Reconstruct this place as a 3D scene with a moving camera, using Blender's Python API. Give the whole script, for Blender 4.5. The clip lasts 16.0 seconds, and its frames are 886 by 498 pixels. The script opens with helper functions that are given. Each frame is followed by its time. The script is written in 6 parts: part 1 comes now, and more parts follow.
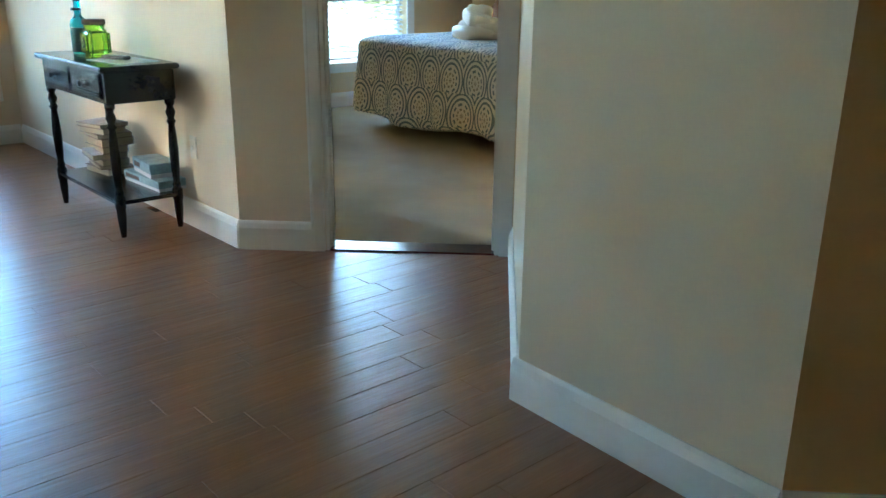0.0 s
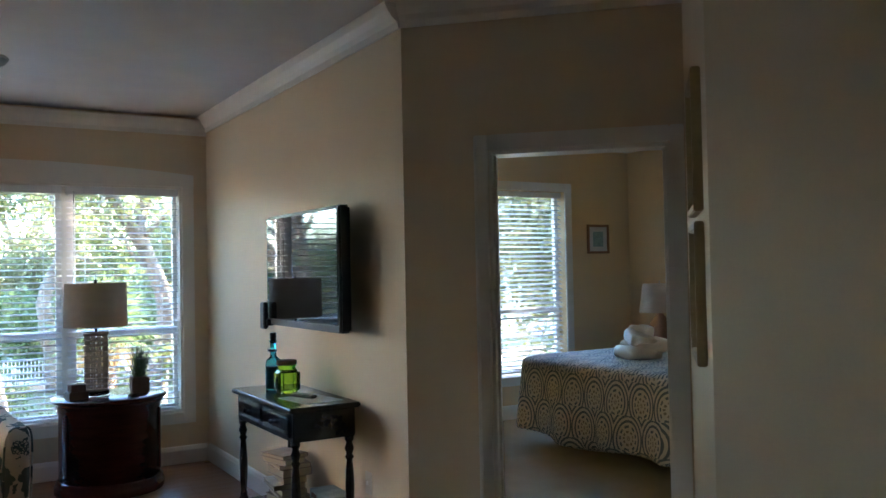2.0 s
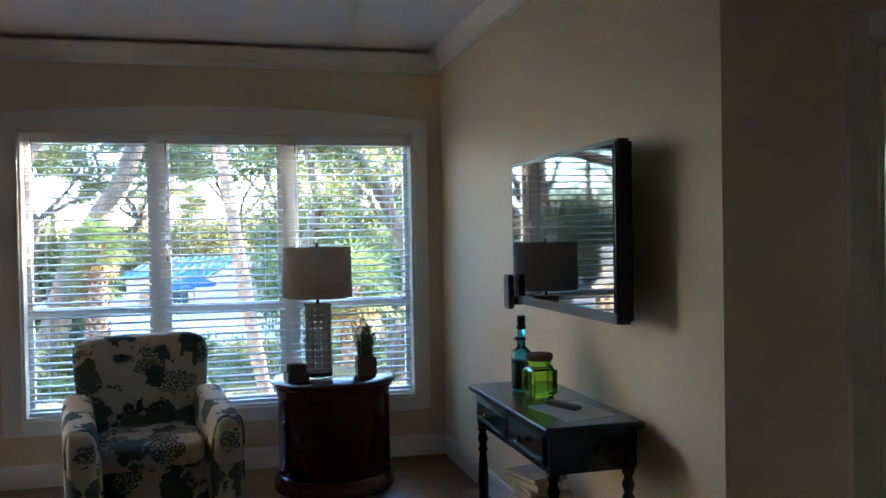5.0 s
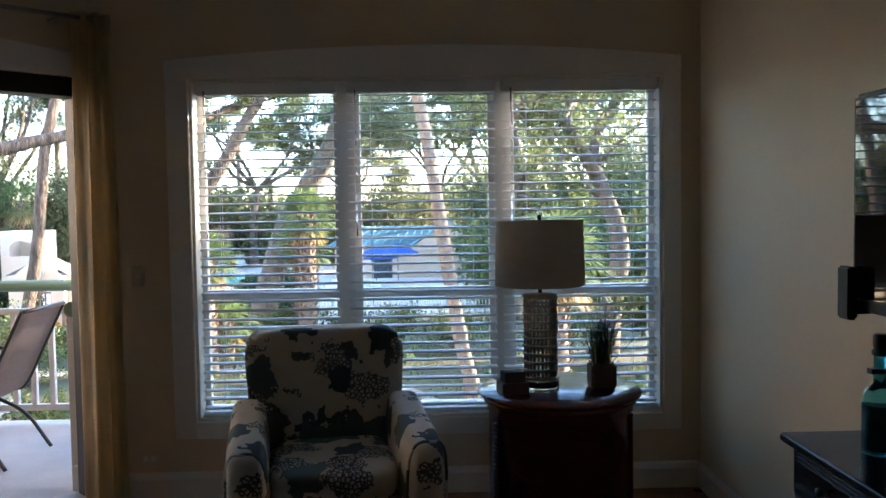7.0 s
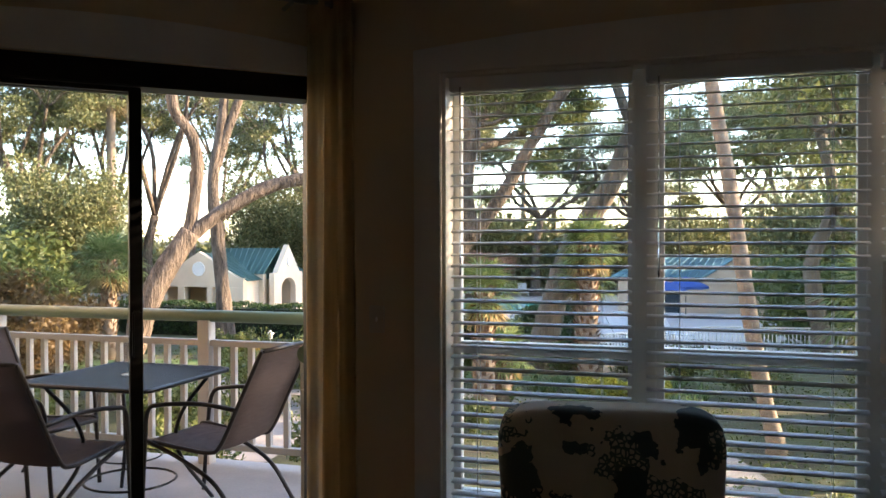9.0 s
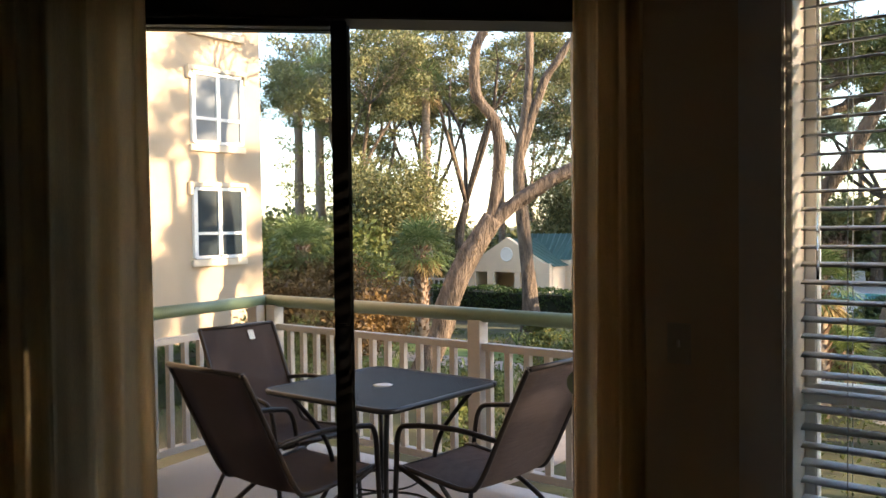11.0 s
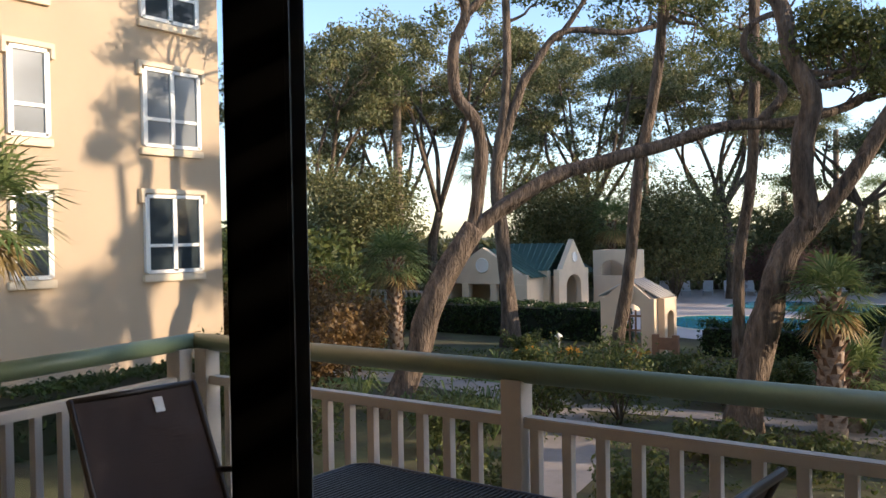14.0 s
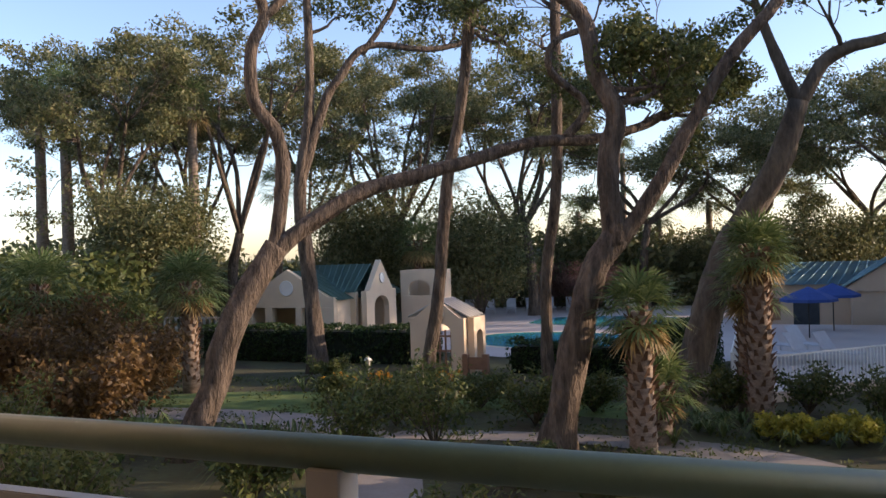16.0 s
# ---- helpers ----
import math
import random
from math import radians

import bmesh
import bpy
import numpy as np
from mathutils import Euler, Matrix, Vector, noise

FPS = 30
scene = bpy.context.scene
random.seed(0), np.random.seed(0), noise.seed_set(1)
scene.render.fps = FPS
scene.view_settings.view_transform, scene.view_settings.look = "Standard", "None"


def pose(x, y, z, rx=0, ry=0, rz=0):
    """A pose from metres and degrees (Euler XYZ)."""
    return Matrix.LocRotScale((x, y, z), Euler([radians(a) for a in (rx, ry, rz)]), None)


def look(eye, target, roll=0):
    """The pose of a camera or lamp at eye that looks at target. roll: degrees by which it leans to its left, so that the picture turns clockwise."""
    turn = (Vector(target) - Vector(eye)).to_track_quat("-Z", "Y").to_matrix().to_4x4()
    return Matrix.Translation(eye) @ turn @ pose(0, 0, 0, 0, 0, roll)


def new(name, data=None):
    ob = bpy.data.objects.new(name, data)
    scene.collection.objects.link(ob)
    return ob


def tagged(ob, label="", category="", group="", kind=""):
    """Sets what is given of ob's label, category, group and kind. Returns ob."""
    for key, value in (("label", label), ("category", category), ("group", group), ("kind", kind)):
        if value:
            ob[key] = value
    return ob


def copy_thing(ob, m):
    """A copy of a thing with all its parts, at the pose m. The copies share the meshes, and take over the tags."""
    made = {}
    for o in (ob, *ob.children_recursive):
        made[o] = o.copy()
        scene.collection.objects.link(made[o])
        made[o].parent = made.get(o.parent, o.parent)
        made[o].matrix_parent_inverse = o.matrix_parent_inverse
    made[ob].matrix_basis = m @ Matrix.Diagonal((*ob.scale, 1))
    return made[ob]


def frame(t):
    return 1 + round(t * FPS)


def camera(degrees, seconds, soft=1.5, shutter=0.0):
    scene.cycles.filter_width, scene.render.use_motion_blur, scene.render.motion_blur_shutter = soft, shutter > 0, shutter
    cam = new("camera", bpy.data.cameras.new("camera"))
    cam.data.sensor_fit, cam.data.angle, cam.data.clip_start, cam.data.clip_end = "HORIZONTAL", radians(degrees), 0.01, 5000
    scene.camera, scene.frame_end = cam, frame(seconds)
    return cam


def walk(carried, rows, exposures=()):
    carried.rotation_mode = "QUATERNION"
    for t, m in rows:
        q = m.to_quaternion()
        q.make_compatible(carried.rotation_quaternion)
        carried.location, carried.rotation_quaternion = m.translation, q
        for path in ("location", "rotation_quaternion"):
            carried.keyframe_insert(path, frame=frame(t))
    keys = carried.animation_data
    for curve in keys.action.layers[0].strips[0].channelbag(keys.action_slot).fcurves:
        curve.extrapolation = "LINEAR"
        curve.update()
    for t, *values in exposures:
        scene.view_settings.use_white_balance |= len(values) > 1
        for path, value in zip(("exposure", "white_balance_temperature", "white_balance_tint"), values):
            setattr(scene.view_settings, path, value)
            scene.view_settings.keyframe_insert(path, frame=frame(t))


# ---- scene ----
cam = camera(55.5, 16.0)
PATH = [
    (0, (-1.807, -6.88, 1.26), (-0.549, -5.455, 0.636), 0.6),
    (0.5, (-1.899, -6.965, 1.346), (-0.63, -5.491, 0.882), -0.8),
    (1, (-1.855, -6.923, 1.426), (-0.625, -5.356, 1.246), -0.4),
    (1.5, (-1.889, -6.911, 1.505), (-0.745, -5.271, 1.518), -0.8),
    (2, (-1.905, -6.883, 1.509), (-0.872, -5.172, 1.557), -1.1),
    (2.5, (-1.825, -6.802, 1.495), (-0.919, -5.019, 1.535), -1.0),
    (3, (-1.686, -6.664, 1.524), (-0.932, -4.811, 1.517), -1.2),
    (5.5, (-1.473, -5.357, 1.518), (-1.092, -3.394, 1.469), -1.4),
    (6, (-1.446, -5.052, 1.507), (-1.262, -3.062, 1.424), -1.8),
    (6.5, (-1.467, -4.758, 1.491), (-1.4, -2.762, 1.394), -0.8),
    (7, (-1.475, -4.453, 1.526), (-1.43, -2.456, 1.427), -0.9),
    (7.5, (-1.487, -4.136, 1.514), (-1.568, -2.138, 1.472), -0.6),
    (8, (-1.456, -3.83, 1.517), (-1.848, -1.869, 1.503), -0.2),
    (10.3, (-1.902, -2.622, 1.537), (-2.789, -0.831, 1.471), -1.4),
    (10.5, (-1.905, -2.503, 1.528), (-2.935, -0.79, 1.478), -1.4),
    (11, (-2.026, -2.26, 1.527), (-3.272, -0.697, 1.473), -0.7),
    (11.5, (-2.201, -2.058, 1.521), (-3.543, -0.575, 1.504), -0.2),
    (12, (-2.362, -1.841, 1.507), (-3.708, -0.362, 1.49), -0.1),
    (12.5, (-2.593, -1.595, 1.531), (-3.948, -0.124, 1.517), -0.4),
    (13, (-2.91, -1.417, 1.514), (-4.258, 0.06, 1.5), -0.6),
    (13.5, (-3.149, -1.154, 1.516), (-4.392, 0.413, 1.478), -1.2),
    (14, (-3.313, -0.942, 1.513), (-4.501, 0.666, 1.483), -1.0),
    (14.5, (-3.453, -0.799, 1.487), (-4.521, 0.892, 1.449), -0.8),
    (15, (-3.635, -0.516, 1.493), (-4.522, 1.274, 1.422), -1.7),
    (15.5, (-3.839, -0.156, 1.505), (-4.650, 1.672, 1.483), -2.1),
    (16, (-3.97, 0.097, 1.449), (-4.759, 1.934, 1.46), -1.8),
]
EXPOSURES = [(0.0, 6.9, 5300, 3), (0.6, 6.55, 5700, 8), (1.5, 5.75, 5700, 14), (3.0, 5.4, 5500, 16), (5.5, 4.8, 5500, 13), (7.0, 4.05, 5900, 17), (8.0, 3.6, 6500, 19), (10.5, 2.75, 7200, 19), (11.5, 2.4, 7400, 19), (12.5, 1.5, 6900, 19), (13.2, 1.35, 6600, 18), (14.0, 1.4, 6500, 19), (16.0, 1.12, 6600, 26)]
walk(cam, [(t, look(eye, target, roll)) for t, eye, target, roll in PATH], EXPOSURES)


# ---------- light ----------
SUN_DIR = Vector((0.86, 0.36, 0.24)).normalized()      # towards the sun
world = bpy.data.worlds.new("sky")
scene.world = world
world.use_nodes = True
wn = world.node_tree
sky = wn.nodes.new("ShaderNodeTexSky")
sky.sky_type = "NISHITA"
sky.sun_disc = False
sky.sun_elevation = math.asin(SUN_DIR.z)
sky.sun_rotation = math.atan2(SUN_DIR.x, SUN_DIR.y)
sky.air_density, sky.dust_density, sky.ozone_density = 1.0, 0.5, 2.4
wn.links.new(sky.outputs[0], wn.nodes["Background"].inputs[0])
wn.nodes["Background"].inputs[1].default_value = 0.15
sun = new("sun", bpy.data.lights.new("sun", "SUN"))
sun.data.energy, sun.data.angle, sun.data.color = 2.95, radians(0.6), (1.0, 0.83, 0.60)
sun.matrix_world = look((0, 0, 40), Vector((0, 0, 40)) - SUN_DIR)


# ---------- materials ----------
def mat(name, base, rough=0.6, metal=0.0, vary=0.12, scale=6.0, bump=0.1, fine=60.0, rand=0.0, spec=0.5, stretch=(1, 1, 1), second=None, deep=0.01, sheer=0.0):
    """Two scales of noise on colour, a fine relief, and a shade of its own for each object."""
    m = bpy.data.materials.new(name)
    m.use_nodes = True
    n, l = m.node_tree.nodes, m.node_tree.links
    b = n["Principled BSDF"]
    b.inputs["Roughness"].default_value, b.inputs["Metallic"].default_value = rough, metal
    b.inputs["Specular IOR Level"].default_value = spec
    tc, mp = n.new("ShaderNodeTexCoord"), n.new("ShaderNodeMapping")
    mp.inputs["Scale"].default_value = stretch
    l.new(tc.outputs["Object"], mp.inputs[0])
    a, f = n.new("ShaderNodeTexNoise"), n.new("ShaderNodeTexNoise")
    for t, s in ((a, scale), (f, fine)):
        t.inputs["Scale"].default_value, t.inputs["Detail"].default_value = s, 5
        l.new(mp.outputs[0], t.inputs["Vector"])
    add = n.new("ShaderNodeMath")
    add.operation = "MULTIPLY_ADD"
    l.new(f.outputs[0], add.inputs[0])
    add.inputs[1].default_value = 0.5
    l.new(a.outputs[0], add.inputs[2])
    val = add.outputs[0]
    if rand:
        oi, ma = n.new("ShaderNodeObjectInfo"), n.new("ShaderNodeMath")
        ma.operation = "MULTIPLY_ADD"
        l.new(oi.outputs["Random"], ma.inputs[0])
        ma.inputs[1].default_value = rand
        l.new(val, ma.inputs[2])
        val = ma.outputs[0]
    r = n.new("ShaderNodeMapRange")
    r.inputs[1].default_value, r.inputs[2].default_value = 0.45, 1.05 + rand
    l.new(val, r.inputs[0])
    mix = n.new("ShaderNodeMix")
    mix.data_type = "RGBA"
    lo = [c * (1 - vary) for c in base]
    hi = second or [min(1, c * (1 + vary)) for c in base]
    mix.inputs[6].default_value, mix.inputs[7].default_value = (*lo, 1), (*hi, 1)
    l.new(r.outputs[0], mix.inputs[0])
    l.new(mix.outputs[2], b.inputs["Base Color"])
    if bump:
        bp = n.new("ShaderNodeBump")
        bp.inputs["Strength"].default_value, bp.inputs["Distance"].default_value = bump, deep
        l.new(add.outputs[0], bp.inputs["Height"])
        l.new(bp.outputs[0], b.inputs["Normal"])
    if sheer:
        tr, sm = n.new("ShaderNodeBsdfTranslucent"), n.new("ShaderNodeMixShader")
        l.new(mix.outputs[2], tr.inputs[0])
        sm.inputs[0].default_value = sheer
        l.new(b.outputs[0], sm.inputs[1])
        l.new(tr.outputs[0], sm.inputs[2])
        l.new(sm.outputs[0], n["Material Output"].inputs[0])
    return m


def leaf_mat(name, base, second, through_light=0.35):
    """Thin leaves: each island takes its own green, and some light passes through."""
    m = bpy.data.materials.new(name)
    m.use_nodes = True
    n, l = m.node_tree.nodes, m.node_tree.links
    b = n["Principled BSDF"]
    b.inputs["Roughness"].default_value = 0.5
    b.inputs["Specular IOR Level"].default_value = 0.3
    g, mix = n.new("ShaderNodeNewGeometry"), n.new("ShaderNodeMix")
    mix.data_type = "RGBA"
    mix.inputs[6].default_value, mix.inputs[7].default_value = (*base, 1), (*second, 1)
    l.new(g.outputs["Random Per Island"], mix.inputs[0])
    l.new(mix.outputs[2], b.inputs["Base Color"])
    t, s = n.new("ShaderNodeBsdfTranslucent"), n.new("ShaderNodeMixShader")
    l.new(mix.outputs[2], t.inputs[0])
    s.inputs[0].default_value = through_light
    l.new(b.outputs[0], s.inputs[1])
    l.new(t.outputs[0], s.inputs[2])
    l.new(s.outputs[0], n["Material Output"].inputs[0])
    return m


def glass(name, color=(1, 1, 1), rough=0.0, thin=True):
    m = bpy.data.materials.new(name)
    m.use_nodes = True
    n, l = m.node_tree.nodes, m.node_tree.links
    b = n["Principled BSDF"]
    b.inputs["Base Color"].default_value = (*color, 1)
    b.inputs["Roughness"].default_value = rough
    if thin:
        t, g, s, f = (n.new("ShaderNodeBsdfTransparent"), n.new("ShaderNodeBsdfGlossy"),
                      n.new("ShaderNodeMixShader"), n.new("ShaderNodeFresnel"))
        t.inputs[0].default_value = (*color, 1)
        g.inputs["Roughness"].default_value = 0.02
        f.inputs[0].default_value = 1.3
        l.new(f.outputs[0], s.inputs[0])
        l.new(t.outputs[0], s.inputs[1])
        l.new(g.outputs[0], s.inputs[2])
        l.new(s.outputs[0], n["Material Output"].inputs[0])
    else:
        b.inputs["Transmission Weight"].default_value = 1
        b.inputs["IOR"].default_value = 1.4
    return m


M_WALL = mat("wall_paint", (0.76, 0.625, 0.435), 0.5, vary=0.04, scale=1.5, bump=0.06, fine=90)
M_WALL_BED = mat("bedroom_paint", (0.76, 0.57, 0.32), 0.6, vary=0.04, scale=1.5, bump=0.06, fine=90)
# Wall paint made orange: the warm light on the diagonal wall is in this colour.
M_WALL_WARMLIT = mat("warm_lit_wall_paint", (0.82, 0.53, 0.23), 0.6, vary=0.04, scale=1.5, bump=0.06, fine=90)
M_WHITE = mat("white_trim_paint", (0.84, 0.81, 0.74), 0.35, vary=0.03, scale=3, bump=0.03)
M_CEIL = mat("ceiling_paint", (0.74, 0.73, 0.72), 0.9, vary=0.04, scale=4, bump=0.25, fine=120)
M_PLANK = mat("brown_hardwood", (0.25, 0.10, 0.036), 0.29, vary=0.2, scale=3, bump=0.3, fine=9, rand=0.25, stretch=(0.7, 9, 9), second=(0.34, 0.145, 0.056))
M_UNDER = mat("floor_base", (0.05, 0.02, 0.01), 0.8)
M_CARPET = mat("beige_carpet", (0.40, 0.33, 0.23), 1.0, vary=0.14, scale=2.5, bump=0.8, fine=160, spec=0.1)
M_BLACKWOOD = mat("black_painted_wood", (0.012, 0.012, 0.014), 0.22, vary=0.3, scale=8, bump=0.05, stretch=(1, 8, 1))
M_MAHOGANY = mat("dark_mahogany", (0.075, 0.016, 0.010), 0.16, vary=0.35, scale=5, bump=0.03, fine=40, stretch=(1, 1, 6))
M_BLACK = mat("black_plastic", (0.010, 0.010, 0.011), 0.3, vary=0.1)
M_SCREEN = mat("dark_glossy_screen", (0.006, 0.007, 0.009), 0.025, vary=0.05, bump=0.0, spec=0.9)
M_SHADE = mat("linen_lampshade", (0.58, 0.50, 0.40), 0.9, vary=0.08, scale=12, bump=0.3, fine=300, stretch=(1, 1, 2), sheer=0.25)
M_WICKER = mat("woven_tan_ceramic", (0.42, 0.33, 0.23), 0.6, vary=0.2, scale=20, bump=0.3)
M_ACRYLIC = glass("clear_acrylic", (0.95, 0.97, 0.97), 0.02, thin=False)
M_METAL = mat("brushed_nickel", (0.45, 0.43, 0.40), 0.35, 1.0, vary=0.1)
M_BROWNBOX = mat("dark_brown_box", (0.10, 0.055, 0.035), 0.5, vary=0.2)
M_GRASSBLADE = leaf_mat("ornamental_grass", (0.03, 0.07, 0.02), (0.06, 0.13, 0.03), 0.2)
M_POT = mat("woven_pot", (0.16, 0.10, 0.065), 0.7, vary=0.4, scale=50, bump=0.6, stretch=(1, 1, 3))
M_BLUEGLASS = glass("turquoise_glass", (0.10, 0.62, 0.80), 0.03, thin=False)
M_GREENGLASS = glass("lime_green_glass", (0.45, 0.80, 0.05), 0.03, thin=False)
M_CORK = mat("dark_cork", (0.10, 0.055, 0.03), 0.8, vary=0.3, scale=40, bump=0.4)
M_PAPER = mat("white_paper", (0.72, 0.72, 0.70), 0.6, vary=0.05)
M_PAGES = mat("book_pages", (0.62, 0.55, 0.42), 0.9, vary=0.15, scale=30, bump=0.4, stretch=(1, 1, 20))
M_COVER = mat("book_cover", (0.32, 0.17, 0.10), 0.5, vary=0.5, rand=0.6, second=(0.55, 0.50, 0.42))
M_GILT = mat("pale_gold_wood", (0.50, 0.38, 0.20), 0.4, 0.2, vary=0.15, scale=12)
M_GAMEBOX = mat("pale_teal_game_box", (0.30, 0.42, 0.42), 0.45, vary=0.3, scale=14)
M_PLATE = mat("ivory_plastic_plate", (0.70, 0.64, 0.52), 0.4, vary=0.03)
M_GLASS = glass("window_glass", (0.96, 0.98, 0.97))
M_SCREENGLASS = glass("door_glass", (0.97, 0.98, 0.98))
M_BRONZE = mat("dark_bronze_aluminium", (0.010, 0.009, 0.008), 0.45, 0.2, vary=0.2)
M_ALU = mat("grey_green_aluminium", (0.24, 0.26, 0.25), 0.45, 0.1, vary=0.1)
M_BLIND = mat("white_blind_slat", (0.88, 0.88, 0.87), 0.4, vary=0.02, bump=0.0, sheer=0.2)
M_CURTAIN = mat("cream_woven_curtain", (0.78, 0.68, 0.48), 0.95, vary=0.2, scale=5, bump=0.5, fine=150, stretch=(3, 3, 0.5), sheer=0.55)
# Darkened stucco: tree shade on the apartment wing is put into this colour.
M_STUCCO = mat("shaded_cream_stucco", (0.47, 0.355, 0.24), 0.9, vary=0.07, scale=1.2, bump=0.5, fine=45)
# Stucco again, paler: the pavilion's brighter light is put into its colour.
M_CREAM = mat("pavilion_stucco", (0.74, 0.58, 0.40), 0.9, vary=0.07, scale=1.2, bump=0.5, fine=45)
M_STUCCO_PALE = mat("pale_stucco_band", (0.72, 0.59, 0.42), 0.9, vary=0.06, scale=1.2, bump=0.3, fine=45)
M_RAILGREEN = mat("sage_green_rail_paint", (0.14, 0.19, 0.115), 0.4, vary=0.12, scale=8, bump=0.04)
M_RAILWHITE = mat("off_white_rail_paint", (0.50, 0.47, 0.42), 0.5, vary=0.07, scale=10, bump=0.05)
M_CONCRETE = mat("balcony_concrete", (0.42, 0.395, 0.36), 0.85, vary=0.14, scale=3, bump=0.3)
M_MESHMETAL = mat("black_expanded_metal", (0.015, 0.015, 0.016), 0.4, 0.3, vary=0.2)
M_SLING = mat("brown_sling_fabric", (0.105, 0.075, 0.066), 0.85, vary=0.25, scale=30, bump=0.4, fine=200, stretch=(0.4, 0.4, 6))
M_CHAIRFRAME = mat("bronze_chair_frame", (0.035, 0.028, 0.024), 0.35, 0.4, vary=0.2)
M_BARK = mat("grey_oak_bark", (0.10, 0.07, 0.047), 0.95, vary=0.8, scale=7, bump=1.0, fine=30, stretch=(1, 1, 0.22), second=(0.23, 0.17, 0.12), deep=0.16)
M_BARK_DARK = mat("dark_oak_bark", (0.10, 0.078, 0.06), 0.95, vary=0.5, scale=3, bump=1.0, fine=14, stretch=(1, 1, 0.3), second=(0.22, 0.17, 0.12), deep=0.09)
M_PALMBARK = mat("palm_trunk", (0.20, 0.14, 0.10), 0.95, vary=0.4, scale=5, bump=0.9, fine=20, stretch=(1, 1, 2), second=(0.34, 0.26, 0.19))
M_BOOT = mat("palm_boot", (0.11, 0.055, 0.03), 0.9, vary=0.5, scale=9, bump=0.6, second=(0.24, 0.14, 0.08))
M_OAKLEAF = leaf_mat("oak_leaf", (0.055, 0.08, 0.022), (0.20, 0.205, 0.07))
# Paler copy of the oak leaf: sunlight on distant crowns is in the colour.
M_OAKLEAF_FAR = leaf_mat("far_sunlit_oak_leaf", (0.075, 0.095, 0.036), (0.25, 0.235, 0.10))
M_PALMLEAF = leaf_mat("palm_leaf", (0.07, 0.12, 0.035), (0.22, 0.26, 0.10))
M_PALMDRY = leaf_mat("dry_palm_leaf", (0.22, 0.15, 0.06), (0.38, 0.28, 0.12))
M_SHRUB = leaf_mat("shrub_leaf", (0.045, 0.075, 0.02), (0.16, 0.17, 0.05))
M_SHRUB_RED = leaf_mat("reddish_shrub_leaf", (0.10, 0.06, 0.025), (0.20, 0.12, 0.04))
M_HEDGE = leaf_mat("hedge_leaf", (0.015, 0.035, 0.010), (0.05, 0.085, 0.02))
M_YELLOW = leaf_mat("yellow_green_leaf", (0.25, 0.24, 0.03), (0.45, 0.40, 0.06))
M_FLOWER = leaf_mat("orange_flower", (0.55, 0.22, 0.03), (0.65, 0.40, 0.05))
M_PINKLEAF = leaf_mat("pink_shrub_leaf", (0.20, 0.10, 0.08), (0.32, 0.18, 0.13))
# Near black for the shade deep between hedge leaves.
M_CORE = mat("hedge_inner_shade", (0.012, 0.018, 0.007), 1.0, vary=0.4)
M_SOIL = mat("mulch_soil", (0.075, 0.040, 0.024), 1.0, vary=0.5, scale=0.6, bump=0.8, fine=8, second=(0.10, 0.11, 0.035))
M_LAWN = mat("lawn", (0.11, 0.16, 0.035), 1.0, vary=0.4, scale=2, bump=0.8, fine=40)
M_PAVER = mat("grey_paver", (0.29, 0.25, 0.21), 0.9, vary=0.15, scale=2, bump=0.4, fine=12)
M_DECK = mat("pale_pool_deck", (0.55, 0.48, 0.43), 0.85, vary=0.08, scale=0.5, bump=0.2)
M_WATER = mat("pool_water", (0.06, 0.50, 0.56), 0.05, vary=0.15, scale=1.2, bump=0.08, fine=3)
M_ROOF = mat("green_metal_roof", (0.10, 0.20, 0.17), 0.4, 0.2, vary=0.12, scale=1)
M_ROOFBLUE = mat("blue_green_metal_roof", (0.16, 0.30, 0.33), 0.4, 0.2, vary=0.12, scale=1)
M_UMBRELLA = mat("blue_canvas", (0.03, 0.075, 0.25), 0.9, vary=0.12, scale=4)
M_DARKGLASS = mat("dark_window_pane", (0.035, 0.045, 0.05), 0.05, vary=0.2, bump=0)
M_PALEGLASS = mat("pane_with_closed_blind", (0.20, 0.21, 0.215), 0.1, vary=0.08, scale=2, bump=0)
M_GATEWOOD = mat("brown_gate_wood", (0.30, 0.16, 0.09), 0.8, vary=0.2)
M_LOUNGE = mat("grey_lounger_sling", (0.55, 0.55, 0.55), 0.8, vary=0.1)
M_TERRACE = mat("terrace_wall_render", (0.55, 0.42, 0.30), 0.9, vary=0.1, scale=1)


# ---------- building helpers ----------
def box(bm, x0, x1, y0, y1, z0, z1, m=None):
    v = bmesh.ops.create_cube(bm, size=1)["verts"]
    t = Matrix.LocRotScale(((x0 + x1) / 2, (y0 + y1) / 2, (z0 + z1) / 2), None, (x1 - x0, y1 - y0, z1 - z0))
    bmesh.ops.transform(bm, matrix=(m @ t if m else t), verts=v)
    return v


def bevel(bm, w, seg=2):
    bmesh.ops.bevel(bm, geom=list(bm.edges), offset=w, segments=seg, affect="EDGES", clamp_overlap=True)
    return bm


def bbox(x0, x1, y0, y1, z0, z1, w=0.004, seg=2, m=None):
    bm = bmesh.new()
    box(bm, x0, x1, y0, y1, z0, z1, m)
    return bevel(bm, w, seg) if w else bm


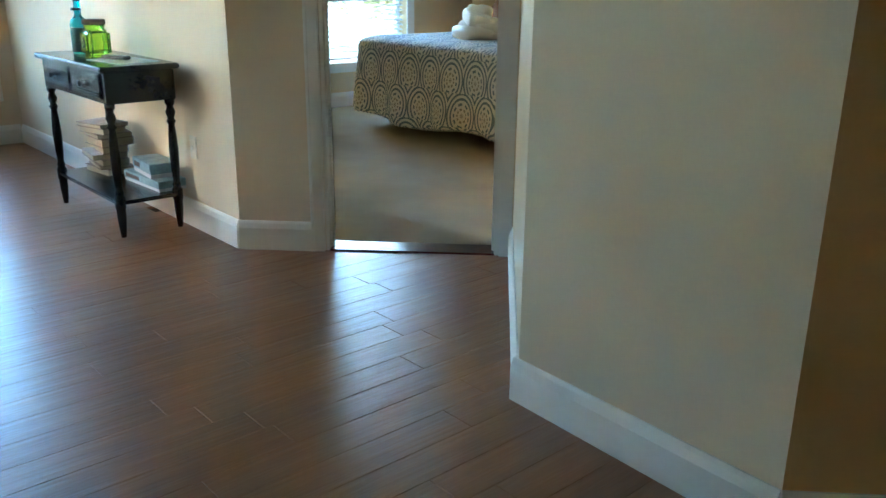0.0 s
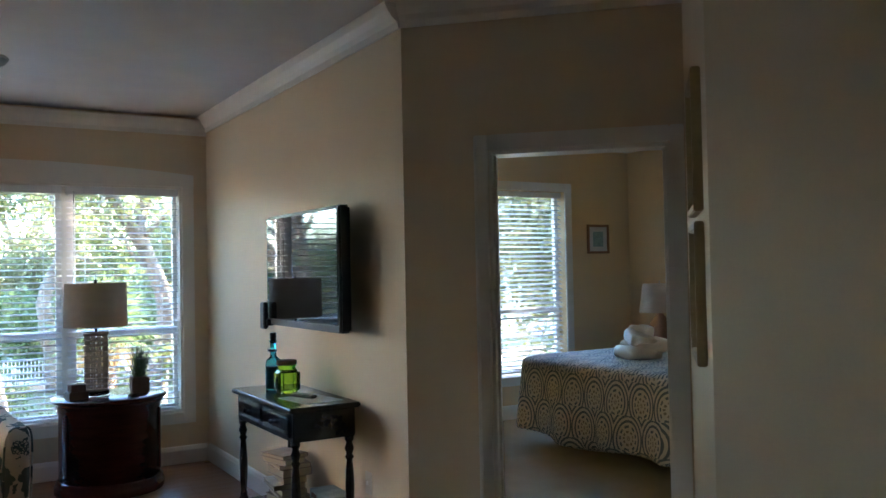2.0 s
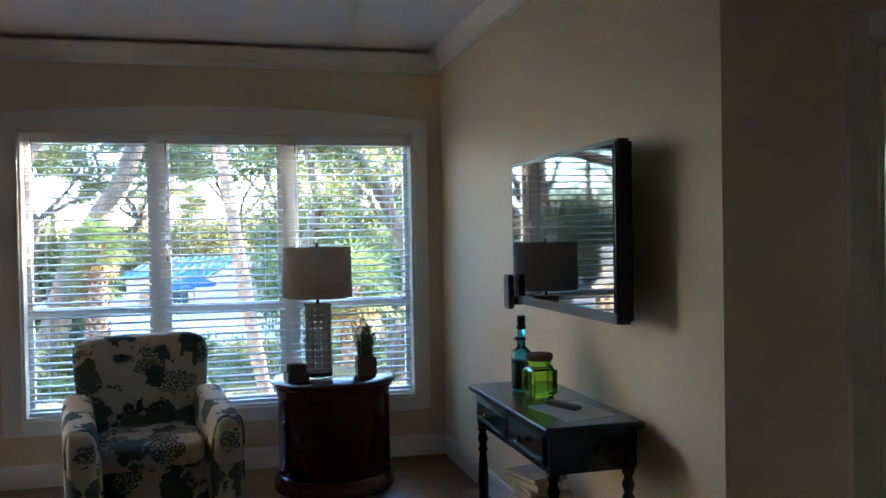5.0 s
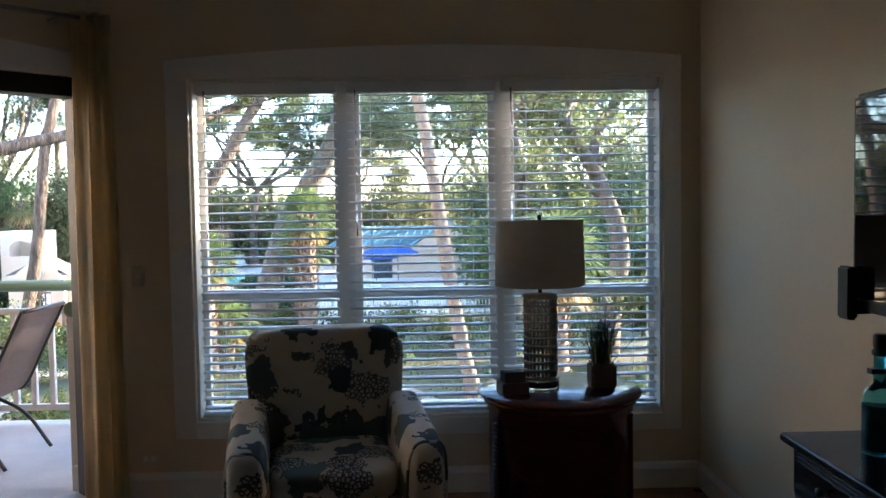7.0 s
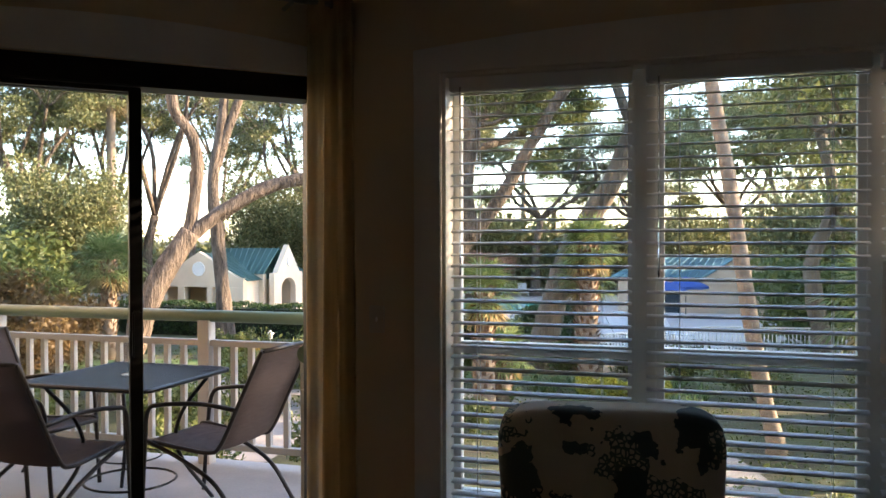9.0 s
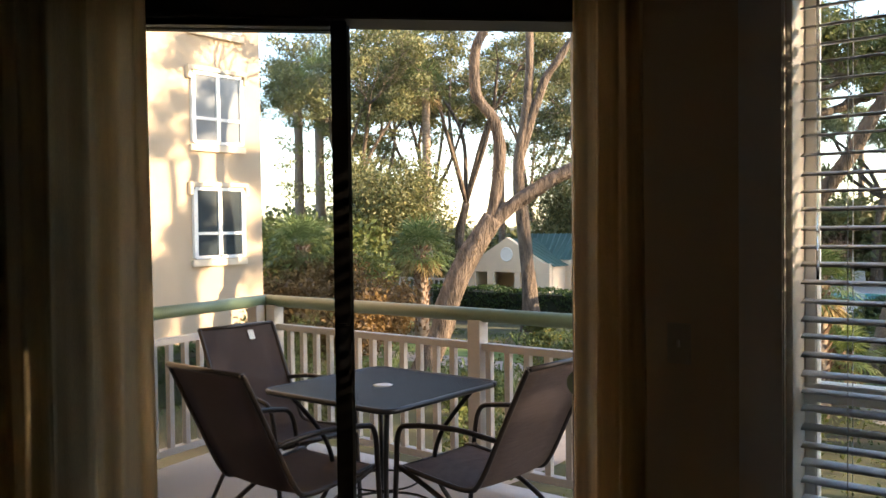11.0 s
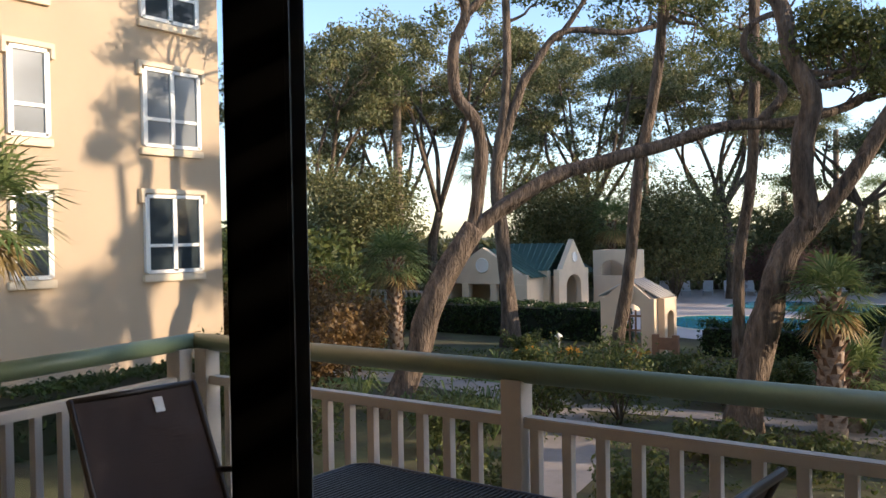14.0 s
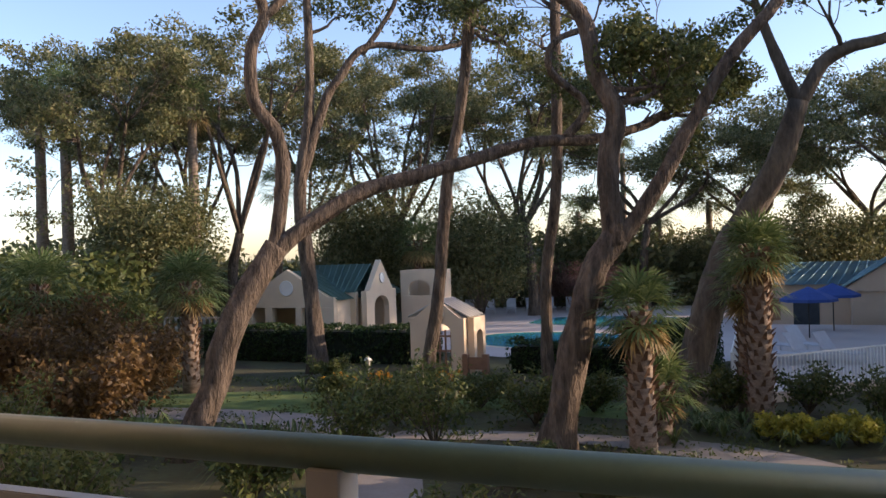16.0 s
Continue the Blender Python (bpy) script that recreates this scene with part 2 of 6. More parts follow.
def lathe(bm, profile, segs=24, at=(0, 0, 0), caps=True):
    rings = []
    for r, z in profile:
        rings.append([bm.verts.new((at[0] + r * math.cos(a), at[1] + r * math.sin(a), at[2] + z))
                      for a in (2 * math.pi * i / segs for i in range(segs))])
    for p, q in zip(rings, rings[1:]):
        for i in range(segs):
            bm.faces.new((p[i], p[(i + 1) % segs], q[(i + 1) % segs], q[i])).smooth = True
    if caps:
        bm.faces.new(list(reversed(rings[0])))
        bm.faces.new(rings[-1])
    return bm


def tube(bm, pts, radii, segs=8, wobble=0.0, seed=0):
    """A tapered tube along points; wobble makes the outline uneven."""
    pts = [Vector(p) for p in pts]
    if not hasattr(radii, "__len__"):
        radii = [radii] * len(pts)
    rings = []
    for i, p in enumerate(pts):
        d = (pts[min(i + 1, len(pts) - 1)] - pts[max(i - 1, 0)]).normalized()
        a = d.orthogonal() if i == 0 else (side - d * side.dot(d))
        side = a.normalized()
        b = d.cross(side)
        ring = []
        for k in range(segs):
            w = 2 * math.pi * k / segs
            r = radii[i] * (1 + wobble * noise.noise(Vector((p.x * 1.7 + seed, p.y * 1.7 + 3 * math.cos(w), p.z * 1.7 + 3 * math.sin(w)))))
            ring.append(bm.verts.new(p + r * (math.cos(w) * side + math.sin(w) * b)))
        rings.append(ring)
    for p, q in zip(rings, rings[1:]):
        for k in range(segs):
            bm.faces.new((p[k], p[(k + 1) % segs], q[(k + 1) % segs], q[k])).smooth = True
    bm.faces.new(list(reversed(rings[0])))
    bm.faces.new(rings[-1])
    return bm


def smooth_line(pts, per=4):
    """Points on a smooth line through pts."""
    P = [Vector(p) for p in pts]
    P = [2 * P[0] - P[1]] + P + [2 * P[-1] - P[-2]]
    out = []
    for i in range(1, len(P) - 2):
        a, b, c, d = P[i - 1:i + 3]
        for k in range(per):
            t = k / per
            out.append(0.5 * (2 * b + (c - a) * t + (2 * a - 5 * b + 4 * c - d) * t * t + (3 * b - a - 3 * c + d) * t ** 3))
    return out + [P[-2]]


def mesh_of(name, bm, material):
    me = bpy.data.meshes.new(name)
    bmesh.ops.recalc_face_normals(bm, faces=bm.faces)
    bm.to_mesh(me)
    bm.free()
    me.materials.append(material)
    return me


def part(name, bm, material, parent=None, label="", at=None):
    ob = new(name, mesh_of(name, bm, material))
    if parent:
        ob.parent = parent
    if at is not None:
        ob.matrix_basis = at
    return tagged(ob, label)


def prism(pts, z0, z1):
    """An upright block over a plan outline."""
    bm = bmesh.new()
    a = [bm.verts.new((x, y, z0)) for x, y in pts]
    b = [bm.verts.new((x, y, z1)) for x, y in pts]
    bm.faces.new(a)
    bm.faces.new(b[::-1])
    for i in range(len(pts)):
        j = (i + 1) % len(pts)
        bm.faces.new((a[i], a[j], b[j], b[i]))
    return bm


def thing(name, at, label, category, group=""):
    ob = new(name)
    ob.empty_display_size = 0.1
    ob.matrix_basis = at if isinstance(at, Matrix) else pose(*at)
    return tagged(ob, label, category, group)


def structure(name, bm, material, label="", at=None):
    return tagged(part(name, bm, material, None, "", at), label, kind="structure")


def frame_of(p0, p1):
    """Origin p0, x towards p1, y to the left of that way."""
    d = Vector((p1[0] - p0[0], p1[1] - p0[1], 0))
    return pose(p0[0], p0[1], 0, 0, 0, math.degrees(math.atan2(d.y, d.x))), d.length


def wall(name, p0, p1, z0, z1, thick, material, openings=(), label=""):
    """A wall whose inner face runs from p0 to p1; its thickness lies to the left. openings: (s0, s1, z0, z1)."""
    m, length = frame_of(p0, p1)
    bm = bmesh.new()
    s = 0
    for a, b, c, d in sorted(openings):
        if a > s:
            box(bm, s, a, 0, thick, z0, z1)
        if c > z0:
            box(bm, a, b, 0, thick, z0, c)
        if d < z1:
            box(bm, a, b, 0, thick, d, z1)
        s = b
    if s < length:
        box(bm, s, length, 0, thick, z0, z1)
    return structure(name, bm, material, label, m)


def strip(name, p0, p1, profile, material, label, s0=0.0, s1=None):
    """A moulding along the inner face from p0 to p1: profile of (out, z), out into the room."""
    m, length = frame_of(p0, p1)
    s1 = length if s1 is None else s1
    bm = bmesh.new()
    a = [bm.verts.new((s0, -o, z)) for o, z in profile]
    b = [bm.verts.new((s1, -o, z)) for o, z in profile]
    k = len(profile)
    for i in range(k):
        bm.faces.new((a[i], a[(i + 1) % k], b[(i + 1) % k], b[i]))
    bm.faces.new(a)
    bm.faces.new(list(reversed(b)))
    return structure(name, bm, material, label, m)


BASEB = [(0.0, 0.0), (0.018, 0.0), (0.018, 0.105), (0.012, 0.13), (0.006, 0.14), (0.0, 0.14)]
CROWN = [(0.0, 2.66), (0.012, 2.66), (0.02, 2.69), (0.045, 2.71), (0.07, 2.74), (0.085, 2.77), (0.085, 2.779), (0.0, 2.779)]


# ---------- the living room ----------
H = 2.78
R2 = math.sqrt(0.5)
C0 = (-3.176, 0.0)                                   # corner of window wall and door wall
SL = lambda s, o=0.0: (C0[0] - s * R2 - o * R2, C0[1] - s * R2 + o * R2)   # along the slider wall, o outwards
C1 = SL(2.2)
DW = lambda s, o=0.0: (s * R2 + o * R2, -3.376 - s * R2 + o * R2)          # along the bedroom door wall
D1 = DW(1.29)
NW = (D1[0] - 0.99, D1[1] - 0.99)
NE = (NW[0] - 0.04, -6.15)
KW = (NE[0] + 1.3, NE[1] - 1.3)
BACK = -8.6

wall("wall_north", (C0[0], 0), (0.16, 0), 0, H, 0.2, M_WALL, [(0.486, 2.971, 0.41, 2.21)], "tan painted wall with a wide three-part window")
wall("wall_west", C1, C0, 0, H, 0.18, M_WALL, [(0.60, 2.13, 0.0, 2.22)], "tan painted wall with a sliding balcony door")
wall("wall_side", (C1[0], BACK), C1, 0, H, 0.2, M_WALL, (), "tan painted side wall")
wall("wall_back", (KW[0], BACK), (C1[0], BACK), 0, H, 0.2, M_WALL, (), "tan painted back wall")
wall("wall_kitchen", (KW[0], KW[1]), (KW[0], BACK), 0, H, 0.2, M_WALL, (), "tan painted end wall")
# The diagonal wall carries its warm light as colour; no lamp stands there.
wall("wall_diagonal", NE, KW, 0, H, 0.15, M_WALL_WARMLIT, (), "tan wall beside the hall with warm light in its colour")
wall("wall_near", NW, NE, 0, H, 0.12, M_WALL, (), "tan painted wall corner beside the hall")
wall("wall_hall", D1, NW, 0, H, 0.12, M_WALL, (), "tan wall hung with two framed pictures")
wall("wall_bedroom_door", DW(0), D1, 0, H, 0.14, M_WALL, [(0.412, 1.223, 0.0, 2.05)], "tan painted wall with an open doorway")
wall("wall_east", (0, 0), (0, -3.376), 0, H, 0.14, M_WALL, (), "tan painted wall that carries the television")

bm = bmesh.new()
box(bm, -6, 6, BACK - 0.4, 0.2, H, H + 0.15)
structure("ceiling", bm, M_CEIL, "white textured flat ceiling")
bm = prism([(C0[0], 0.0), (C1[0], C1[1]), (C1[0], BACK), (KW[0], BACK), (KW[0] + 0.1, KW[1]), (NE[0] + 0.15, NE[1]), (NW[0] + 0.12, NW[1]), (D1[0] + 0.05, D1[1] - 0.05), DW(0, 0.13), (0.13, 0.0)], -0.12, -0.017)
floor = structure("floor", bm, M_UNDER, "reddish brown hand-scraped hardwood floor")

for nm, a, b, s0, s1 in (("baseboard_north", (C0[0], 0), (0, 0), 0.0, 3.158), ("baseboard_east", (0, 0), (0, -3.376), 0.018, None),
                         ("baseboard_door", DW(0), D1, 0.0, 0.345), ("baseboard_door_end", DW(0), D1, 1.278, None),
                         ("baseboard_hall", D1, NW, 0.0, None),
                         ("baseboard_near", NW, NE, -0.018, None), ("baseboard_diagonal", NE, KW, 0.0, None),
                         ("baseboard_west", C1, C0, 0.0, 0.50), ("baseboard_side", (C1[0], BACK), C1, 0, None),
                         ("baseboard_back", (KW[0], BACK), (C1[0], BACK), 0, None)):
    strip(nm, a, b, BASEB, M_WHITE, "white painted baseboard", s0, s1)
for nm, a, b in (("crown_north", (C0[0], 0), (0, 0)), ("crown_east", (0, 0), (0, -3.376)),
                 ("crown_door", DW(0), D1), ("crown_hall", D1, NW), ("crown_near", NW, NE), ("crown_west", C1, C0), ("crown_side", (C1[0], BACK), C1)):
    drop = 0.028 if nm == "crown_north" else 0.0
    strip(nm, a, b, [(o, z - drop) for o, z in CROWN], M_WHITE, "white crown moulding", 0.0, None)

# the wide window
win = tagged(thing("window_1", (0, 0, 0), "wide white-trimmed triple window with an arched head board", "window"), kind="structure")
WX0, WX1, WZ0, WZ1 = -2.69, -0.205, 0.41, 2.21
part("casing_side", bbox(-2.807, WX0, -0.022, 0.0, 0.32, 2.30, 0.004), M_WHITE, win)
part("casing_side", bbox(WX1, -0.11, -0.022, 0.0, 0.32, 2.30, 0.004), M_WHITE, win)
part("window_sill", bbox(WX0, WX1, -0.026, 0.0, 0.32, WZ0, 0.004), M_WHITE, win)
bm = bmesh.new()
N = 24
lo, hi = [], []
for i in range(N + 1):
    x = -2.807 + (2.697) * i / N
    u = 2 * i / N - 1
    lo.append((x, WZ1))
    hi.append((x, 2.305 + 0.068 * (1 - u * u)))
ring = lo + hi[::-1]
f0 = [bm.verts.new((x, -0.024, z)) for x, z in ring]
f1 = [bm.verts.new((x, 0.0, z)) for x, z in ring]
bm.faces.new(f0)
bm.faces.new(f1[::-1])
for i in range(len(ring)):
    j = (i + 1) % len(ring)
    bm.faces.new((f0[i], f0[j], f1[j], f1[i]))
part("head_board", bm, M_WHITE, win, "white arched head board")
for nm, b in (("jamb", (WX0, WX0 + 0.015, 0.0, 0.2, WZ0, WZ1)), ("jamb", (WX1 - 0.015, WX1, 0.0, 0.2, WZ0, WZ1)),
              ("jamb", (WX0, WX1, 0.0, 0.2, WZ1 - 0.015, WZ1)), ("jamb", (WX0, WX1, 0.0, 0.2, WZ0, WZ0 + 0.015))):
    part(nm, bbox(*b, 0.002), M_WHITE, win)
for x in (-1.88, -1.05):
    part("mullion", bbox(x - 0.04, x + 0.04, 0.09, 0.19, WZ0 + 0.015, WZ1 - 0.015, 0.004), M_WHITE, win)
for x0, x1 in ((WX0 + 0.015, -1.92), (-1.84, -1.09), (-1.01, WX1 - 0.015)):
    sash = part("sash", bbox(x0, x1, 0.105, 0.165, 1.045, 1.095, 0.003), M_WHITE, win, "white meeting rail of the sash")
    for a, b, c, d in ((x0, x0 + 0.03, 0.425, 2.195), (x1 - 0.03, x1, 0.425, 2.195), (x0 + 0.03, x1 - 0.03, 0.425, 0.465), (x0 + 0.03, x1 - 0.03, 2.155, 2.195)):
        part("stile", bbox(a, b, 0.11, 0.16, c, d, 0.003), M_WHITE, sash)
    for c, d in ((0.46, 1.05), (1.09, 2.16)):
        p = part("pane", bbox(x0 + 0.025, x1 - 0.025, 0.132, 0.136, c, d, 0), M_GLASS, win)
        p.visible_shadow = False

# blinds
for x0, x1 in ((-2.665, -1.925), (-1.875, -1.085), (-1.055, -0.225)):
    bl = thing("window_blind", (x0, 0.045, 0), "lowered white two-inch slat blind with its slats open", "blind", "blinds in the wide window")
    w = x1 - x0
    part("headrail", bbox(0, w, -0.028, 0.028, 2.135, 2.192, 0.004), M_BLIND, bl)
    part("bottom_rail", bbox(0, w, -0.024, 0.024, 0.432, 0.452, 0.004), M_BLIND, bl)
    bm = bmesh.new()
    pr = [(-0.024, -0.001), (-0.012, 0.0025), (0, 0.0035), (0.012, 0.0025), (0.024, -0.001)]
    top = [[bm.verts.new((x, y, z)) for y, z in pr] for x in (0.004, w - 0.004)]
    bot = [[bm.verts.new((x, y, z - 0.0028)) for y, z in pr] for x in (0.004, w - 0.004)]
    for i in range(4):
        bm.faces.new((top[0][i], top[0][i + 1], top[1][i + 1], top[1][i])).smooth = True
        bm.faces.new((bot[0][i + 1], bot[0][i], bot[1][i], bot[1][i + 1])).smooth = True
    for i in (0, 4):
        bm.faces.new((top[0][i], top[1][i], bot[1][i], bot[0][i]))
    me = mesh_of("slat", bm, M_BLIND)
    n = 36
    for i in range(n):
        z = 0.475 + (2.125 - 0.475) * i / (n - 1)
        s = new("slat", me)
        s.parent = bl
        s.matrix_basis = pose(0, 0, z + 0.002 * math.sin(i * 1.7), 8.5 + 2.5 * math.sin(i * 2.3), 0.12 * math.sin(i * 1.1), 0)
    for u in (0.16, 0.84):
        bm = bmesh.new()
        for y in (-0.026, 0.026):
            box(bm, w * u - 0.001, w * u + 0.001, y - 0.001, y + 0.001, 0.44, 2.15)
        part("ladder_cord", bm, M_BLIND, bl)
    bm = bmesh.new()
    tube(bm, [(0.05, -0.036, 2.15), (0.052, -0.037, 1.6), (0.05, -0.036, 1.38)], 0.004, 6)
    part("tilt_wand", bm, M_ACRYLIC, bl)

# sliding door in the diagonal wall
ms, ls = frame_of(C1, C0)
door = tagged(thing("door_1", ms, "sliding glass balcony door with dark bronze frame, half open", "door"), kind="structure")
A0, A1 = 0.60, 2.13
part("casing", bbox(A0 - 0.10, A0, -0.022, 0.0, 0, 2.26, 0.004), M_WHITE, door)
part("casing", bbox(A1, A1 + 0.06, -0.022, 0.0, 0, 2.26, 0.004), M_WHITE, door)
bm = bmesh.new()
ring = []
for i in range(17):
    u = 2 * i / 16 - 1
    ring.append((A0 - 0.1 + (A1 - A0 + 0.16) * i / 16, 2.32 + 0.06 * (1 - u * u)))
ring = [(A0 - 0.1, 2.22), (A1 + 0.06, 2.22)] + ring[::-1]
f0 = [bm.verts.new((x, -0.024, z)) for x, z in ring]
f1 = [bm.verts.new((x, 0.0, z)) for x, z in ring]
bm.faces.new(f0)
bm.faces.new(f1[::-1])
for i in range(len(ring)):
    j = (i + 1) % len(ring)
    bm.faces.new((f0[i], f0[j], f1[j], f1[i]))
part("head_board", bm, M_WHITE, door)
part("frame_head", bbox(A0, A1, 0.02, 0.16, 2.123, 2.22, 0.004), M_BRONZE, door)
part("frame_jamb", bbox(A0, A0 + 0.035, 0.02, 0.16, 0.0, 2.123, 0.004), M_BRONZE, door)
part("frame_jamb", bbox(A1 - 0.02, A1, 0.02, 0.16, 0.0, 2.123, 0.004), M_BRONZE, door)
part("threshold_track", bbox(A0, A1, 0.02, 0.17, -0.02, 0.022, 0.004), M_ALU, door)
ST = ls - 0.768                                      # inner edge of the meeting stile
for nm, y0, x0, x1, m2, lab in (("fixed_panel", 0.10, A0 + 0.035, ST - 0.002, M_ALU, "fixed glass panel"), ("sliding_panel", 0.045, A0 + 0.05, ST - 0.012, M_BRONZE, "sliding glass panel pushed open")):
    p = part(nm, bbox(x1 - 0.046, x1, y0, y0 + (0.075 if nm == "fixed_panel" else 0.05), 0.03, 2.122, 0.003), m2, door, lab)
    for a, b, c, d in ((x0, x0 + 0.05, 0.03, 2.122), (x0 + 0.05, x1 - 0.046, 0.03, 0.11), (x0 + 0.05, x1 - 0.046, 2.105, 2.122)):
        part("rail", bbox(a, b, y0, y0 + 0.042, c, d, 0.003), M_BRONZE, p)
    g = part("pane", bbox(x0 + 0.045, x1 - 0.04, y0 + 0.018, y0 + 0.024, 0.10, 2.11, 0), M_SCREENGLASS, p)
    g.visible_shadow = False
part("handle", bbox(ST - 0.052, ST - 0.018, 0.018, 0.045, 1.07, 1.25, 0.006), M_BLACK, door, "black pull handle")

# curtains and rod
rod = thing("curtain_rod", ms, "dark metal curtain rod above the balcony door", "curtain rod")
bm = bmesh.new()
tube(bm, [(0.1, -0.11, 2.5), (2.16, -0.11, 2.5)], 0.011, 10)
part("pole", bm, M_METAL, rod)
for x in (0.1, 2.16):
    bm = bmesh.new()
    lathe(bm, [(0.004, -0.02), (0.016, -0.015), (0.019, 0), (0.016, 0.015), (0.004, 0.02)], 12, (x, -0.11, 2.5))
    part("finial", bm, M_METAL, rod)
for x in (0.3, 1.98):
    part("bracket", bbox(x - 0.008, x + 0.008, -0.118, 0.0, 2.478, 2.492, 0.002), M_METAL, rod)


def curtain(s0, s1, folds, label, seed):
    """A hanging curtain with deep folds, in the slider wall's own frame."""
    c = thing("curtain", ms, label, "curtain", "curtains at the balcony door")
    bm = bmesh.new()
    rnd = random.Random(seed)
    nx, nz = folds * 10, 14
    ph = [rnd.uniform(0, 6.28) for _ in range(4)]
    grid = []
    for j in range(nz + 1):
        z = 0.02 + (2.53 - 0.02) * j / nz
        k = j / nz
        row = []
        for i in range(nx + 1):
            u = i / nx
            amp = 0.042 * (1 - 0.25 * k)
            w = u * folds * 2 * math.pi
            y = -0.11 + amp * math.sin(w + 0.5 * math.sin(ph[0] + 2 * k)) + 0.012 * math.sin(2.3 * w + ph[1] + k)
            x = s0 + (s1 - s0) * (u + 0.012 * math.sin(w * 0.7 + ph[2] + 2.2 * k)) + 0.015 * (1 - k) * math.sin(ph[3] + u * 4)
            row.append(bm.verts.new((x, y, z)))
        grid.append(row)
    for a, b in zip(grid, grid[1:]):
        for i in range(nx):
            bm.faces.new((a[i], a[i + 1], b[i + 1], b[i])).smooth = True
    bmesh.ops.solidify(bm, geom=list(bm.faces), thickness=0.003)
    part("cloth", bm, M_CURTAIN, c)


curtain(2.048, 2.245, 3, "cream woven full-length curtain drawn aside in narrow folds", 3)
curtain(0.22, 0.90, 7, "cream woven full-length curtain gathered beside the balcony door", 4)

# light switch and outlets
def plate(at, label, cat, sockets):
    p = thing("wall_plate", at, label, cat)
    part("cover", bbox(-0.035, 0.035, -0.006, 0.0, -0.058, 0.058, 0.003), M_PLATE, p)
    if sockets:
        for z in (-0.02, 0.02):
            part("socket", bbox(-0.015, 0.015, -0.008, -0.005, z - 0.013, z + 0.013, 0.002), M_WHITE, p)
    else:
        part("toggle", bbox(-0.004, 0.004, -0.016, -0.005, -0.010, 0.010, 0.002), M_WHITE, p)


plate((-2.98, 0, 1.19), "ivory light switch on the tan wall", "light switch", False)
plate(pose(-2.95, 0, 0.215, 0, 90, 0), "ivory outlet above the baseboard", "outlet", True)
plate((-0.41, 0, 0.27), "ivory outlet below the wide window", "outlet", True)
plate(pose(0, -2.70, 0.47, 0, 0, -90), "ivory outlet behind the console table", "outlet", True)
plate(pose(0, -2.95, 0.42, 0, 0, -90), "ivory cable plate behind the console table", "outlet", False)

# television on its wall mount
tv = thing("television", (0, -2.46, 1.52), "flat black television standing out on a wall mount", "television")
TM = pose(-0.15, 0, 0.0, 0, 0, 0)
part("housing", bbox(-0.02, 0.045, -0.545, 0.545, -0.325, 0.325, 0.012, 3), M_BLACK, tv, "", TM)
part("screen", bbox(-0.0235, -0.0195, -0.520, 0.520, -0.285, 0.305, 0.001), M_SCREEN, tv, "dark glossy screen", TM)
part("bezel", bbox(-0.026, -0.018, -0.545, 0.545, -0.323, -0.287, 0.003), M_BLACK, tv, "glossy lower bezel", TM)
part("wall_mount", bbox(-0.12, 0.0, -0.16, 0.16, -0.12, 0.12, 0.006), M_BLACK, tv)
part("media_box", bbox(-0.215, -0.185, 0.475, 0.545, -0.35, -0.19, 0.006), M_BLACK, tv, "small black box clipped to a corner")
part("clip_arm", bbox(-0.20, -0.15, 0.46, 0.50, -0.33, -0.29, 0.004), M_BLACK, tv)

# console table
con = thing("console_table", (-0.215, -2.435, 0), "black painted console table with turned legs", "console table")
part("tabletop", bbox(-0.195, 0.195, -0.475, 0.475, 0.805, 0.832, 0.006, 3), M_BLACKWOOD, con)
part("apron", bbox(-0.165, 0.175, -0.445, 0.445, 0.655, 0.803, 0.004), M_BLACKWOOD, con)
for y in (-0.21, 0.21):
    d = part("drawer", bbox(-0.177, -0.160, y - 0.19, y + 0.19, 0.675, 0.795, 0.004), M_BLACKWOOD, con)
    for z0, z1 in ((0.686, 0.692), (0.698, 0.704), (0.766, 0.772), (0.778, 0.784)):
        part("moulding", bbox(-0.183, -0.175, y - 0.175, y + 0.175, z0, z1, 0.0015), M_BLACKWOOD, d)
    bm = bmesh.new()
    lathe(bm, [(0.005, 0), (0.006, 0.012), (0.014, 0.018), (0.013, 0.028), (0.004, 0.032)], 14)
    bmesh.ops.transform(bm, matrix=pose(-0.176, y, 0.735, 0, -90, 0), verts=bm.verts)
    part("knob", bm, M_BRONZE, d)
part("shelf", bbox(-0.165, 0.165, -0.44, 0.44, 0.165, 0.185, 0.004), M_BLACKWOOD, con)
LEG = [(0.012, 0), (0.016, 0.03), (0.022, 0.10), (0.022, 0.14), (0.026, 0.15), (0.026, 0.20), (0.018, 0.21), (0.022, 0.225), (0.016, 0.24),
       (0.021, 0.30), (0.024, 0.40), (0.020, 0.48), (0.015, 0.53), (0.024, 0.545), (0.015, 0.56), (0.025, 0.59), (0.015, 0.62), (0.024, 0.635), (0.024, 0.66)]
bm = bmesh.new()
lathe(bm, LEG, 16)
leg_me = mesh_of("leg", bm, M_BLACKWOOD)
for x in (-0.145, 0.15):
    for y in (-0.42, 0.42):
        o = new("leg", leg_me)
        o.parent, o.matrix_basis = con, pose(x, y, 0)

# things on the console
bot = thing("glass_bottle", (-0.235, -2.20, 0.832), "turquoise glass bottle with a dark stopper, filled with pebbles", "bottle")
bm = bmesh.new()
prof = [(0.042, 0.0), (0.046, 0.01), (0.046, 0.15), (0.040, 0.175), (0.018, 0.195), (0.016, 0.27), (0.022, 0.275), (0.022, 0.285), (0.016, 0.29)]
lathe(bm, prof, 20)
part("body", bm, M_BLUEGLASS, bot)
